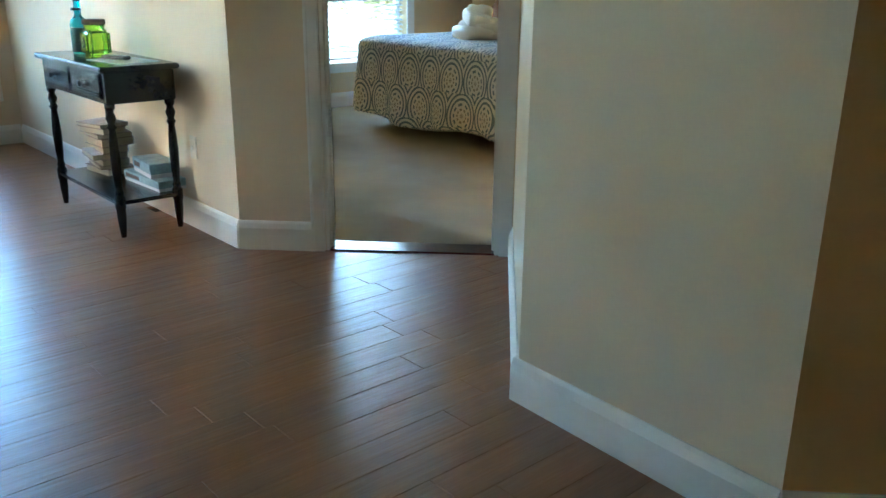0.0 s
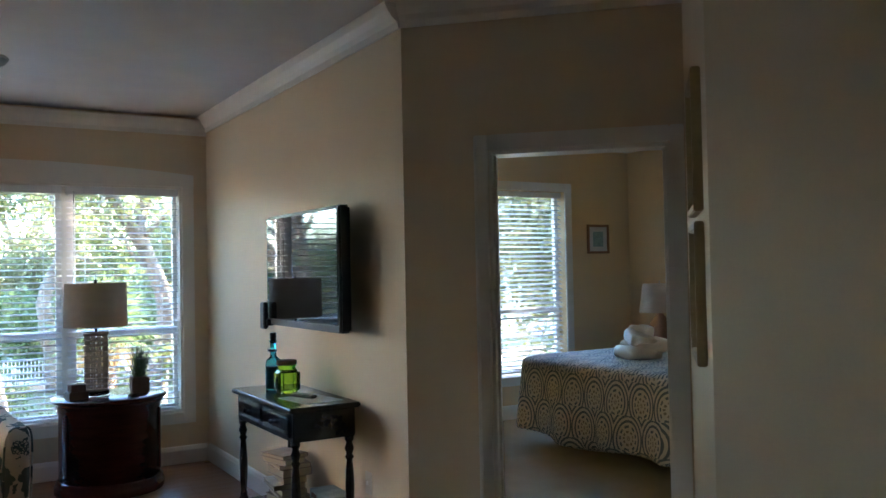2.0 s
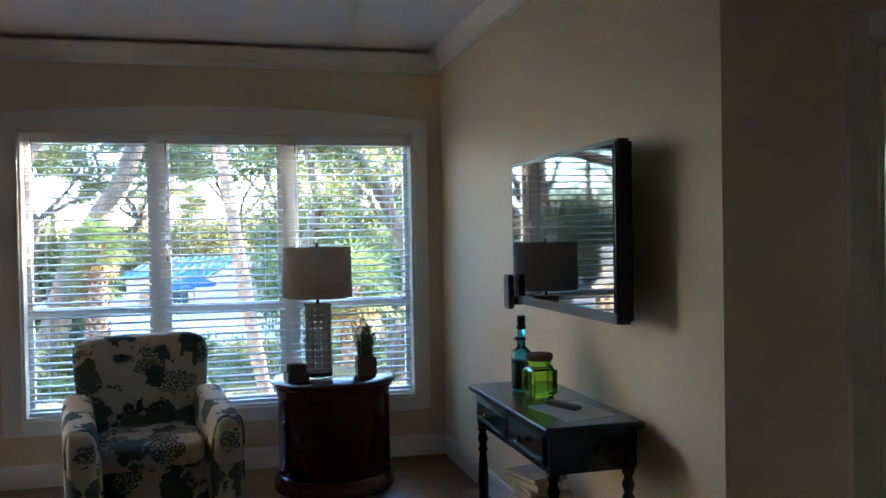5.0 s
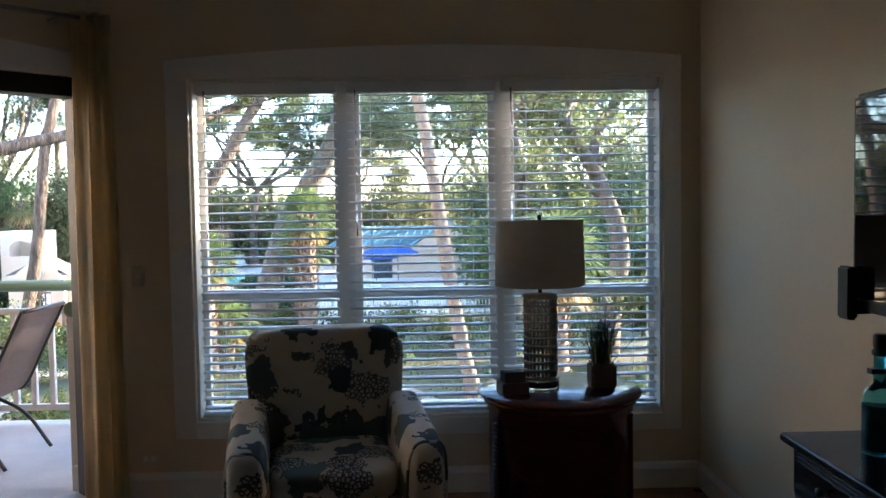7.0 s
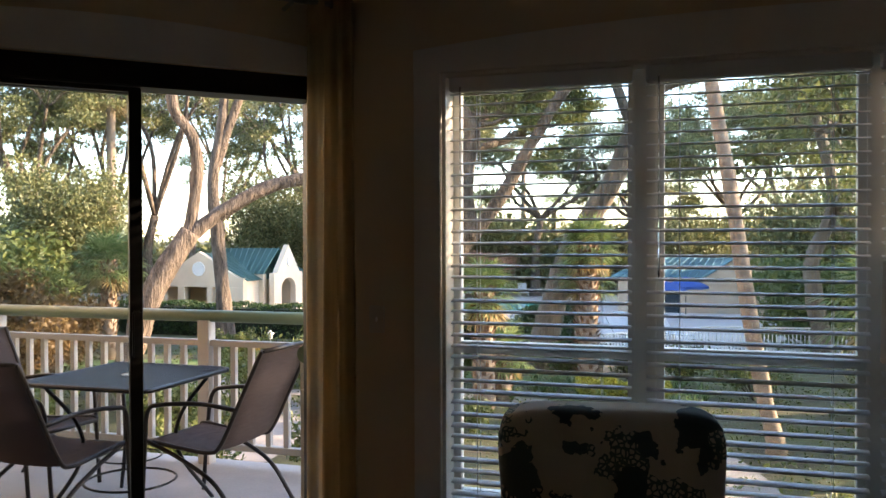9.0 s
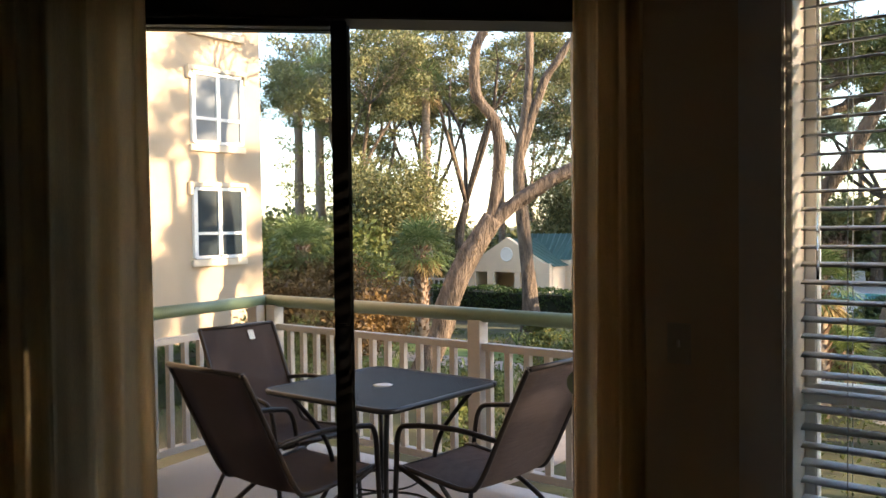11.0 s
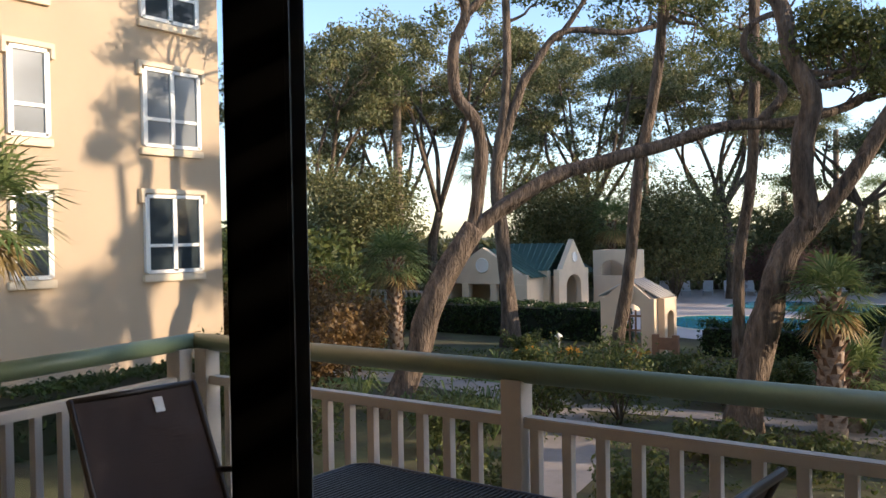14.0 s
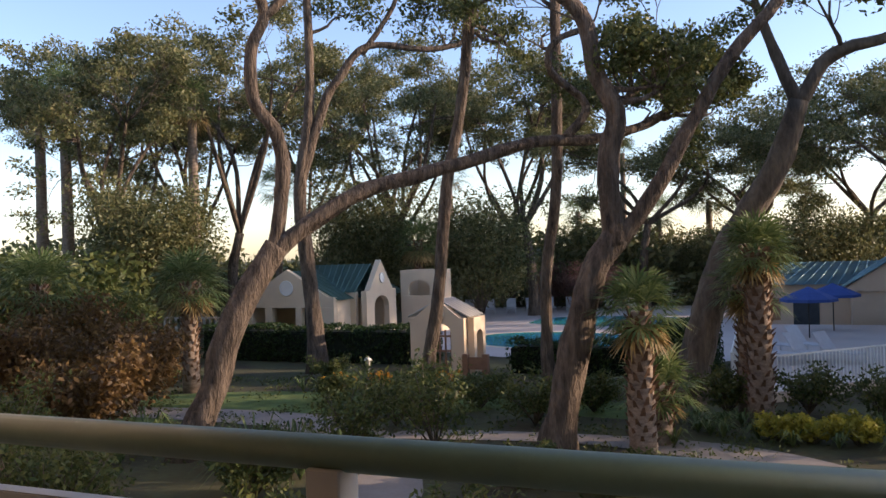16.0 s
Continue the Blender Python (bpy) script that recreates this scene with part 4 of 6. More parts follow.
def damask():
    """Ogee rows of grey-blue and tan medallions on off-white cloth."""
    m = mat("damask_bedspread", (0.62, 0.59, 0.52), 0.95, vary=0.06, scale=6, bump=0.3, fine=200)
    n, l = m.node_tree.nodes, m.node_tree.links
    b = n["Principled BSDF"]
    old = b.inputs["Base Color"].links[0].from_socket

    def calc(op, a, c=0.0):
        q = n.new("ShaderNodeMath")
        q.operation = op
        for i, s in ((0, a), (1, c)):
            if isinstance(s, (int, float)):
                q.inputs[i].default_value = s
            else:
                l.new(s, q.inputs[i])
        return q.outputs[0]

    tc = n.new("ShaderNodeTexCoord")
    sp = n.new("ShaderNodeSeparateXYZ")
    l.new(tc.outputs["Object"], sp.inputs[0])
    g = n.new("ShaderNodeNewGeometry")
    sn = n.new("ShaderNodeSeparateXYZ")
    l.new(g.outputs["Normal"], sn.inputs[0])
    flat = calc("GREATER_THAN", calc("ABSOLUTE", sn.outputs[2]), 0.6)
    endf = calc("GREATER_THAN", calc("ABSOLUTE", sn.outputs[0]), 0.6)
    # u across, v along the drop of the cloth
    mixu = calc("ADD", calc("MULTIPLY", sp.outputs[1], calc("MAXIMUM", endf, flat)), calc("MULTIPLY", sp.outputs[0], calc("SUBTRACT", 1.0, calc("MAXIMUM", endf, flat))))
    mixv = calc("ADD", calc("MULTIPLY", sp.outputs[2], calc("SUBTRACT", 1.0, flat)), calc("MULTIPLY", sp.outputs[0], flat))
    v = calc("DIVIDE", mixv, 0.25)
    row = calc("FLOOR", v)
    u = calc("ADD", calc("DIVIDE", mixu, 0.25), calc("MULTIPLY", row, 0.5))
    fu = calc("SUBTRACT", calc("FRACT", u), 0.5)
    fv = calc("SUBTRACT", calc("FRACT", v), 0.35)
    d = calc("SQRT", calc("ADD", calc("MULTIPLY", fu, calc("MULTIPLY", fu, 1.5)), calc("MULTIPLY", fv, calc("MULTIPLY", fv, 0.8))))
    rings = calc("GREATER_THAN", calc("SINE", calc("MULTIPLY", d, 46.0)), 0.1)
    pet = calc("GREATER_THAN", calc("SINE", calc("MULTIPLY", calc("ARCTAN2", fu, fv), 9.0)), -0.3)
    mask = calc("MULTIPLY", rings, calc("MAXIMUM", pet, calc("GREATER_THAN", d, 0.36)))
    heart = calc("LESS_THAN", d, 0.2)
    ink = n.new("ShaderNodeMix")
    ink.data_type = "RGBA"
    ink.inputs[6].default_value, ink.inputs[7].default_value = (0.15, 0.18, 0.20, 1), (0.26, 0.23, 0.17, 1)
    l.new(heart, ink.inputs[0])
    out = n.new("ShaderNodeMix")
    out.data_type = "RGBA"
    l.new(mask, out.inputs[0])
    l.new(old, out.inputs[6])
    l.new(ink.outputs[2], out.inputs[7])
    l.new(out.outputs[2], b.inputs["Base Color"])
    return m


bed = thing("bed", (3.46, -1.78, 0), "made bed under a grey and white damask bedspread", "bed")
bm = bmesh.new()
bmesh.ops.create_cube(bm, size=2)
bmesh.ops.subdivide_edges(bm, edges=list(bm.edges), cuts=22, use_grid_fill=True)
for v in bm.verts:
    c = v.co
    k = (abs(c.x) ** 14 + abs(c.y) ** 14 + abs(c.z) ** 14) ** (1 / 14)
    v.co = Vector((c.x / k * 1.02, c.y / k * 0.93, c.z / k * 0.34))
    if v.co.z < 0.25:
        low = (0.25 - v.co.z) / 0.6
        w = low * 0.05 * math.sin(v.co.y * 11 + 1.5 * math.sin(v.co.x * 7)) + low * 0.04
        v.co.x += math.copysign(w, c.x) if abs(c.x) > 0.98 else 0
        v.co.y += math.copysign(low * 0.03 * math.sin(v.co.x * 12), c.y) if abs(c.y) > 0.98 else 0
        v.co.z -= low * 0.03 * math.sin(v.co.y * 5 + 1)
for f in bm.faces:
    f.smooth = True
part("bedspread", bm, damask(), bed, "damask bedspread hanging to the floor", pose(0, 0, 0.41))
part("mattress", bbox(-0.95, 0.98, -0.85, 0.85, 0.12, 0.6, 0.03), M_PAPER, bed)
part("headboard", bbox(1.04, 1.10, -0.95, 0.95, 0.0, 1.20, 0.02), M_WICKER, bed)
tw = thing("towel_stack", pose(3.10, -1.72, 0.75, 0, 0, 15), "folded white towels piled on the bed", "towels")
rnd = random.Random(3)
for k in range(4):
    bm = pillow(0.21 - 0.03 * k, 0.17 - 0.025 * k, 0.06, 3.0, 8)
    for v in bm.verts:
        v.co += Vector((1, 1, 1)) * 0.03 * noise.noise(v.co * 9 + Vector((k, 0, 0)))
    part("towel", bm, M_WHITE, tw, "", pose(rnd.uniform(-0.06, 0.06), rnd.uniform(-0.05, 0.05), 0.045 + 0.052 * k, rnd.uniform(-14, 14), 0, rnd.uniform(0, 90)))
ns = thing("nightstand", (4.38, -0.62, 0), "dark wooden nightstand beside the bed", "nightstand")
part("cabinet", bbox(-0.24, 0.24, -0.25, 0.25, 0.08, 0.66, 0.008), M_MAHOGANY, ns)
part("top", bbox(-0.26, 0.26, -0.27, 0.27, 0.66, 0.69, 0.008), M_MAHOGANY, ns)
for x in (-0.21, 0.21):
    for y in (-0.22, 0.22):
        part("foot", bbox(x - 0.025, x + 0.025, y - 0.025, y + 0.025, 0, 0.08, 0.004), M_MAHOGANY, ns)
la = thing("bedside_lamp", (4.42, -0.66, 0.69), "bedside lamp with woven brown base and cream shade", "lamp")
bm = bmesh.new()
lathe(bm, [(0.08, 0), (0.10, 0.03), (0.125, 0.12), (0.11, 0.22), (0.05, 0.30), (0.03, 0.33)], 24)
part("base", bm, M_GATEWOOD, la, "woven brown base")
bm = bmesh.new()
lathe(bm, [(0.205, 0.34), (0.165, 0.63), (0.162, 0.63), (0.202, 0.34)], 32, caps=False)
part("shade", bm, M_SHADE, la, "cream tapered shade")
bm = bmesh.new()
tube(bm, [(0, 0, 0.32), (0, 0, 0.66)], 0.006, 8)
part("stem", bm, M_METAL, la)
pf = thing("picture_frame", (4.19, 0, 1.80), "small framed blue print on the bedroom wall", "picture")
for b in ((-0.15, 0.15, 0.13, 0.155), (-0.15, 0.15, -0.155, -0.13), (-0.15, -0.125, -0.13, 0.13), (0.125, 0.15, -0.13, 0.13)):
    part("frame", bbox(b[0], b[1], -0.025, 0.0, b[2], b[3], 0.003), M_GATEWOOD, pf)
part("mat_board", bbox(-0.125, 0.125, -0.010, -0.002, -0.13, 0.13, 0), M_PAPER, pf)
part("print", bbox(-0.07, 0.07, -0.013, -0.010, -0.08, 0.08, 0), M_GAMEBOX, pf)

# ---------- the balcony ----------
RA, RB, RC = (-6.72, 0.47), (-6.93, 1.78), (-3.42, 1.78)
BALC = [(-3.30, 0.2), (-3.30, 1.90), (-7.06, 1.90), (-6.80, 0.40), SL(2.25, 0.18), SL(0.0, 0.18)]
bm = prism(BALC, -0.25, -0.03)
structure("balcony_floor", bm, M_CONCRETE, "grey concrete balcony floor")
bm = prism([(-1.0, 0.402), (-1.0, 1.90), (-7.06, 1.90), (-6.80, 0.40), SL(2.25, 0.18), SL(0.0, 0.18), (-3.176, 0.402)], 3.13, 3.35)
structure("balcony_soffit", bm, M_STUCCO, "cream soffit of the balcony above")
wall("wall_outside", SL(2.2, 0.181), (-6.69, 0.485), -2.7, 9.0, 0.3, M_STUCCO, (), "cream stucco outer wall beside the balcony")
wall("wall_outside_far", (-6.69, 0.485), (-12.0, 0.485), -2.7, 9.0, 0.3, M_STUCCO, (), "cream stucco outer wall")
wall("wall_facade", (7.0, 0.201), (-3.176, 0.201), -2.7, -0.004, 0.2, M_STUCCO, (), "cream stucco outer wall below the window")
wall("wall_facade_above", (7.0, 0.201), (-3.176, 0.201), 2.94, 9.0, 0.2, M_STUCCO, (), "cream stucco outer wall above the window")

rail = thing("balcony_railing", (0, 0, 0), "off-white balcony railing with a thick sage green top rail", "railing")
bm = bmesh.new()
tube(bm, [(*RA, 0.997), (*RB, 0.997)], 0.042, 18)
part("top_rail", bm, M_RAILGREEN, rail, "round sage green top rail")
bm = bmesh.new()
tube(bm, [(*RB, 0.997), (*RC, 0.997)], 0.042, 18)
part("top_rail", bm, M_RAILGREEN, rail)
bm = bmesh.new()
tube(bm, [(*RC, 0.997), (RC[0], 0.2, 0.997)], 0.042, 18)
part("top_rail", bm, M_RAILGREEN, rail)
bal = mesh_of("baluster", bbox(-0.019, 0.019, -0.019, 0.019, 0.12, 0.79, 0.002, 1), M_RAILWHITE)
pst = mesh_of("post", bbox(-0.045, 0.045, -0.045, 0.045, -0.03, 0.968, 0.004, 1), M_RAILWHITE)
for a, b, posts in ((RA, RB, (0.05, 1.22)), (RB, RC, (0.10, 1.94, 3.46)), (RC, (RC[0], 0.2), (1.5,))):
    m, length = frame_of(a, b)
    part("middle_rail", bbox(0, length, -0.028, 0.028, 0.79, 0.832, 0.004), M_RAILWHITE, rail, "", m)
    part("bottom_rail", bbox(0, length, -0.028, 0.028, 0.075, 0.12, 0.004), M_RAILWHITE, rail, "", m)
    for s in posts:
        o = new("post", pst)
        o.parent, o.matrix_basis = rail, m @ pose(s, 0, 0)
    n = int(length / 0.132)
    for i in range(1, n):
        s = i * length / n
        if min(abs(s - q) for q in posts) > 0.06:
            o = new("baluster", bal)
            o.parent, o.matrix_basis = rail, m @ pose(s, 0, 0)

tab = thing("patio_table", (-4.84, 0.78, -0.03), "square black expanded-metal patio table with umbrella hole", "patio table")
TW = 0.415
bm = bmesh.new()
for i in range(46):
    x = -TW + 0.015 + (2 * TW - 0.03) * i / 45
    box(bm, x - 0.0035, x + 0.0035, -TW + 0.01, TW - 0.01, 0.772, 0.777)
for i in range(30):
    y = -TW + 0.015 + (2 * TW - 0.03) * i / 29
    box(bm, -TW + 0.01, TW - 0.01, y - 0.002, y + 0.002, 0.768, 0.772)
part("mesh_top", bm, M_MESHMETAL, tab, "black expanded-metal top")
bm = bmesh.new()
rim = []
for cx, cy, a0 in ((1, 1, 0), (-1, 1, 90), (-1, -1, 180), (1, -1, 270)):
    for k in range(5):
        a = radians(a0 + 22.5 * k)
        rim.append((cx * (TW - 0.07) + 0.07 * math.cos(a), cy * (TW - 0.07) + 0.07 * math.sin(a), 0.768))
tube(bm, rim + [rim[0]], 0.013, 8)
part("rim", bm, M_MESHMETAL, tab)
bm = bmesh.new()
lathe(bm, [(0.045, 0.774), (0.05, 0.779), (0.028, 0.781)], 20)
part("hole_cap", bm, M_LOUNGE, tab)
for sx in (-1, 1):
    for sy in (-1, 1):
        bm = bmesh.new()
        tube(bm, smooth_line([(sx * 0.33, sy * 0.33, 0.765), (sx * 0.20, sy * 0.20, 0.52), (sx * 0.19, sy * 0.19, 0.30), (sx * 0.33, sy * 0.33, 0.0)], 5), 0.012, 8)
        part("leg", bm, M_MESHMETAL, tab)
bm = bmesh.new()
lathe(bm, [(0.17, 0.30), (0.18, 0.305), (0.17, 0.31)], 24, caps=False)
lathe(bm, [(0.25, 0.16), (0.262, 0.167), (0.25, 0.174)], 24, caps=False)
part("brace_ring", bm, M_MESHMETAL, tab)


def sling_chair(at, label):
    """A patio chair that faces its own +x: bent tube sides, one sling for seat and back."""
    c = thing("patio_chair", at, label, "patio chair", "chairs round the patio table")
    prof = smooth_line([(0.30, 0.405), (0.27, 0.425), (0.05, 0.405), (-0.14, 0.395), (-0.22, 0.44), (-0.335, 0.66), (-0.475, 0.94), (-0.495, 0.965)], 5)
    bm = bmesh.new()
    rows = []
    for p in prof:
        rows.append([bm.verts.new((p[0], y, p[1] - 0.012 * (1 - (y / 0.24) ** 2))) for y in (-0.245, -0.12, 0, 0.12, 0.245)])
    for a, b in zip(rows, rows[1:]):
        for i in range(4):
            bm.faces.new((a[i], a[i + 1], b[i + 1], b[i])).smooth = True
    bmesh.ops.solidify(bm, geom=list(bm.faces), thickness=0.005)
    part("sling", bm, M_SLING, c, "brown woven sling")
    for s in (-1, 1):
        y = s * 0.255
        bm = bmesh.new()
        tube(bm, [(p[0], y, p[1]) for p in prof], 0.0125, 8)
        part("side_rail", bm, M_CHAIRFRAME, c)
        bm = bmesh.new()
        tube(bm, smooth_line([(-0.325, y, 0.64), (-0.12, s * 0.285, 0.665), (0.14, s * 0.295, 0.645), (0.24, s * 0.29, 0.60), (0.27, s * 0.28, 0.40), (0.30, s * 0.275, 0.0)], 6), 0.013, 8)
        part("armrest", bm, M_CHAIRFRAME, c)
        bm = bmesh.new()
        tube(bm, smooth_line([(0.26, s * 0.27, 0.43), (0.02, s * 0.265, 0.34), (-0.20, s * 0.265, 0.22), (-0.36, s * 0.27, 0.0)], 6), 0.0125, 8)
        part("rear_leg", bm, M_CHAIRFRAME, c)
    bm = bmesh.new()
    tube(bm, [(-0.495, -0.255, 0.965), (-0.495, 0.255, 0.965)], 0.0125, 8)
    part("top_bar", bm, M_CHAIRFRAME, c)
    bm = bmesh.new()
    tube(bm, [(0.30, -0.255, 0.405), (0.30, 0.255, 0.405)], 0.0125, 8)
    part("front_bar", bm, M_CHAIRFRAME, c)
    part("label_tag", bbox(-0.002, 0.002, 0.06, 0.10, -0.03, 0.03, 0, m=pose(-0.457, 0, 0.91, 0, -27, 0)), M_PAPER, c, "small white tag")
    return c


c1 = sling_chair((-4.37, 0.93, -0.03, 0, 0, 176), "brown sling patio chair with arched metal arms")
copy_thing(c1, pose(-5.02, 0.36, -0.03, 0, 0, 90))
copy_thing(c1, pose(-5.70, 0.91, -0.03, 0, 0, -4))


# ---------- outdoors: ground and buildings ----------
G = -2.7
bm = bmesh.new()
bmesh.ops.create_grid(bm, x_segments=2, y_segments=2, size=1500)
structure("ground", bm, M_SOIL, "mulched garden ground", pose(0, 0, G))


def patch(name, pts, z, material, label):
    bm = bmesh.new()
    line = smooth_line(list(pts) + [pts[0]], 6)[:-1]
    bm.faces.new([bm.verts.new((p[0], p[1], 0)) for p in [Vector((q[0], q[1], 0)) for q in line]])
    return structure(name, bm, material, label, pose(0, 0, z))


def pt(*xy):
    return [(x, y, 0) for x, y in xy]


patch("lawn", pt((-21, 16), (-17, 19), (-12, 20.5), (-13, 22.5), (-20, 22), (-24, 19)), G + 0.01, M_LAWN, "sunlit patch of lawn")
patch("lawn_far", pt((-14, 21.5), (-8, 20.5), (-7, 22), (-13, 23.6)), G + 0.012, M_LAWN, "patch of lawn beside the path")
patch("path", pt((-22, 17.6), (-15.5, 17.2), (-11.6, 13.4), (-11.2, 8), (-9.8, 8), (-10.2, 13.4), (-14.6, 18.8), (-22, 18.8)), G + 0.02, M_PAVER, "grey paved garden path")
patch("path_near", pt((-13, 17.0), (-8, 17.6), (-4.2, 15.6), (-2.5, 11), (-0.5, 11), (-2.0, 15.4), (-5.5, 18.4), (-12, 18.2)), G + 0.024, M_PAVER, "curving paved garden path")
patch("pool_deck", pt((-24, 36), (-19, 33), (-12, 30.5), (-6, 32), (-3, 42), (-4, 58), (-16, 60), (-27, 57)), G + 0.03, M_DECK, "pale concrete pool deck")
patch("pool_coping", pt((-19.3, 37.2), (-17, 34.6), (-13.2, 33.6), (-10.2, 35.0), (-10.6, 39.4), (-14.6, 41.6), (-18.4, 40.6)), G + 0.036, M_STUCCO_PALE, "white pool coping")
patch("water", pt((-18.9, 37.3), (-16.8, 35.0), (-13.2, 34.0), (-10.6, 35.3), (-11.0, 39.1), (-14.7, 41.1), (-18.1, 40.2)), G + 0.042, M_WATER, "turquoise swimming pool water")
patch("water_far", pt((-18.6, 46.0), (-14, 44.4), (-9, 45.2), (-9.5, 49.5), (-15, 51), (-18.4, 49.5)), G + 0.042, M_WATER, "turquoise second swimming pool")


def gabled(bm, x0, x1, y0, y1, z0, ze, za, along="y"):
    """A block with two gables; ridge along the given axis."""
    if along == "y":
        prof = [(x0, z0), (x1, z0), (x1, ze), ((x0 + x1) / 2, za), (x0, ze)]
        a = [bm.verts.new((x, y0, z)) for x, z in prof]
        b = [bm.verts.new((x, y1, z)) for x, z in prof]
    else:
        prof = [(y0, z0), (y1, z0), (y1, ze), ((y0 + y1) / 2, za), (y0, ze)]
        a = [bm.verts.new((x0, y, z)) for y, z in prof]
        b = [bm.verts.new((x1, y, z)) for y, z in prof]
    bm.faces.new(a)
    bm.faces.new(b[::-1])
    for i in range(5):
        bm.faces.new((a[i], b[i], b[(i + 1) % 5], a[(i + 1) % 5]))


def gable_wall(p0, p1, z0, ze, za, thick, arch=None, vent=True, step=0.0):
    """A gable-topped wall from p0 to p1 with an arched opening (centre, width, spring height)."""
    m, L = frame_of(p0, p1)
    bm = bmesh.new()
    out = [(0, z0)]
    if arch:
        c, w, sp = arch
        out += [(c - w / 2, z0), (c - w / 2, sp)] + [(c - w / 2 * math.cos(radians(a)), sp + w / 2 * 0.7 * math.sin(radians(a))) for a in range(20, 180, 20)] + [(c + w / 2, sp), (c + w / 2, z0)]
    out += [(L, z0), (L, ze), (L - step, ze), (L / 2, za), (step, ze), (0, ze)]
    if not step:
        out = [q for i, q in enumerate(out) if i == 0 or q != out[i - 1]]
    a = [bm.verts.new((x, 0, z)) for x, z in out]
    b = [bm.verts.new((x, thick, z)) for x, z in out]
    bm.faces.new(a)
    bm.faces.new(b[::-1])
    for i in range(len(out)):
        j = (i + 1) % len(out)
        bm.faces.new((a[i], b[i], b[j], a[j]))
    bm.normal_update()
    bmesh.ops.triangulate(bm, faces=[f for f in bm.faces if len(f.verts) > 4])
    return bm, m


def seam_roof(parent, corners, material, n):
    """A sloping metal roof sheet with raised seams; corners: eave a, eave b, ridge b, ridge a."""
    e0, e1, r1, r0 = [Vector(c) for c in corners]
    bm = bmesh.new()
    bm.faces.new([bm.verts.new(v) for v in (e0, e1, r1, r0)])
    bmesh.ops.solidify(bm, geom=list(bm.faces), thickness=0.06)
    roof = part("roof", bm, material, parent, "standing-seam metal roof")
    for i in range(n + 1):
        u = i / n
        bm = bmesh.new()
        tube(bm, [e0.lerp(e1, u), r0.lerp(r1, u)], 0.035, 4)
        part("seam", bm, material, roof)


pav = thing("pool_pavilion", (-1.3, 0, 0), "cream stucco pool pavilion with green metal roof and arches", "pavilion")


def blocks(name, parent, boxes, material=M_CREAM):
    for b in boxes:
        part(name, bbox(*b, 0.01, 1), material, parent)


# hall: gable above an open porch on square columns
bm, m = gable_wall((-28.4, 34.6), (-23.2, 34.6), -0.94, -0.45, 0.9, 0.3, step=0.3)
part("gable_wall", bm, M_CREAM, pav, "", m)
blocks("column", pav, ((-28.4, -27.9, 34.6, 34.9, G, -0.945), (-27.1, -26.7, 34.6, 34.9, G, -0.945), (-25.35, -25.0, 34.6, 34.9, G, -0.945), (-24.0, -23.2, 34.6, 34.9, G, -0.945)))
blocks("half_wall", pav, ((-26.7, -25.35, 34.65, 34.85, G, -2.2), (-25.0, -24.0, 34.65, 34.85, G, -2.2)))
blocks("wall", pav, ((-23.45, -23.2, 34.905, 36.2, G, -0.62), (-28.4, -28.15, 34.905, 42, G, -0.62), (-28.15, -24.0, 41.8, 42.0, G, -0.62)))
blocks("inner_wall", pav, ((-28.15, -26.6, 37.2, 37.4, G, -0.7), (-26.6, -25.6, 37.2, 37.4, G, -2.1), (-26.6, -25.6, 37.2, 37.4, -1.0, -0.7), (-25.6, -24.6, 37.2, 37.4, G, -0.7)))
blocks("dark_pane", pav, ((-26.6, -25.6, 37.27, 37.31, -2.1, -1.0),), M_DARKGLASS)
seam_roof(pav, [(-23.0, 34.8, -0.6), (-23.0, 42, -0.6), (-25.8, 42, 0.82), (-25.8, 34.8, 0.82)], M_ROOF, 16)
seam_roof(pav, [(-28.6, 42, -0.6), (-28.6, 34.8, -0.6), (-25.8, 34.8, 0.82), (-25.8, 42, 0.82)], M_ROOF, 16)
# wing with its gable and arch to the sun
bm, m = gable_wall((-22.6, 36.2), (-22.6, 39.4), G, -0.25, 1.25, -0.3, (1.6, 1.6, -1.1), step=0.35)
part("gable_wall", bm, M_CREAM, pav, "", m)
blocks("wall", pav, ((-25.2, -24.5, 36.2, 36.45, G, -0.3), (-23.5, -22.905, 36.2, 36.45, G, -0.3), (-24.5, -23.5, 36.2, 36.45, -1.05, -0.3),
                     (-24.5, -23.5, 36.2, 36.45, G, -1.9), (-25.2, -22.905, 39.15, 39.4, G, -0.3)))
blocks("window_bar", pav, ((-24.5, -23.5, 36.30, 36.34, -1.36, -1.32), (-24.5, -23.5, 36.30, 36.34, -1.64, -1.60)), M_WHITE)
seam_roof(pav, [(-25.8, 36.1, -0.3), (-22.9, 36.1, -0.3), (-22.9, 37.8, 1.05), (-26.6, 37.8, 1.05)], M_ROOF, 10)
seam_roof(pav, [(-22.9, 39.5, -0.3), (-25.8, 39.5, -0.3), (-26.6, 37.8, 1.05), (-22.9, 37.8, 1.05)], M_ROOF, 10)
for c, r, axis in (((-25.8, 34.58, 0.0), 0.38, "y"), ((-22.28, 37.8, 0.35), 0.26, "x")):
    bm = bmesh.new()
    lathe(bm, [(r, 0), (r, 0.05), (r * 0.85, 0.06), (r * 0.85, 0.02)], 20)
    v = part("round_vent", bm, M_WHITE, pav, "round white vent", pose(*c, 90, 0, 0) if axis == "y" else pose(*c, 0, 90, 0))
fen = thing("wooden_deck_rail", (0, 0, 0), "pale wooden deck rail beside the pavilion", "fence")
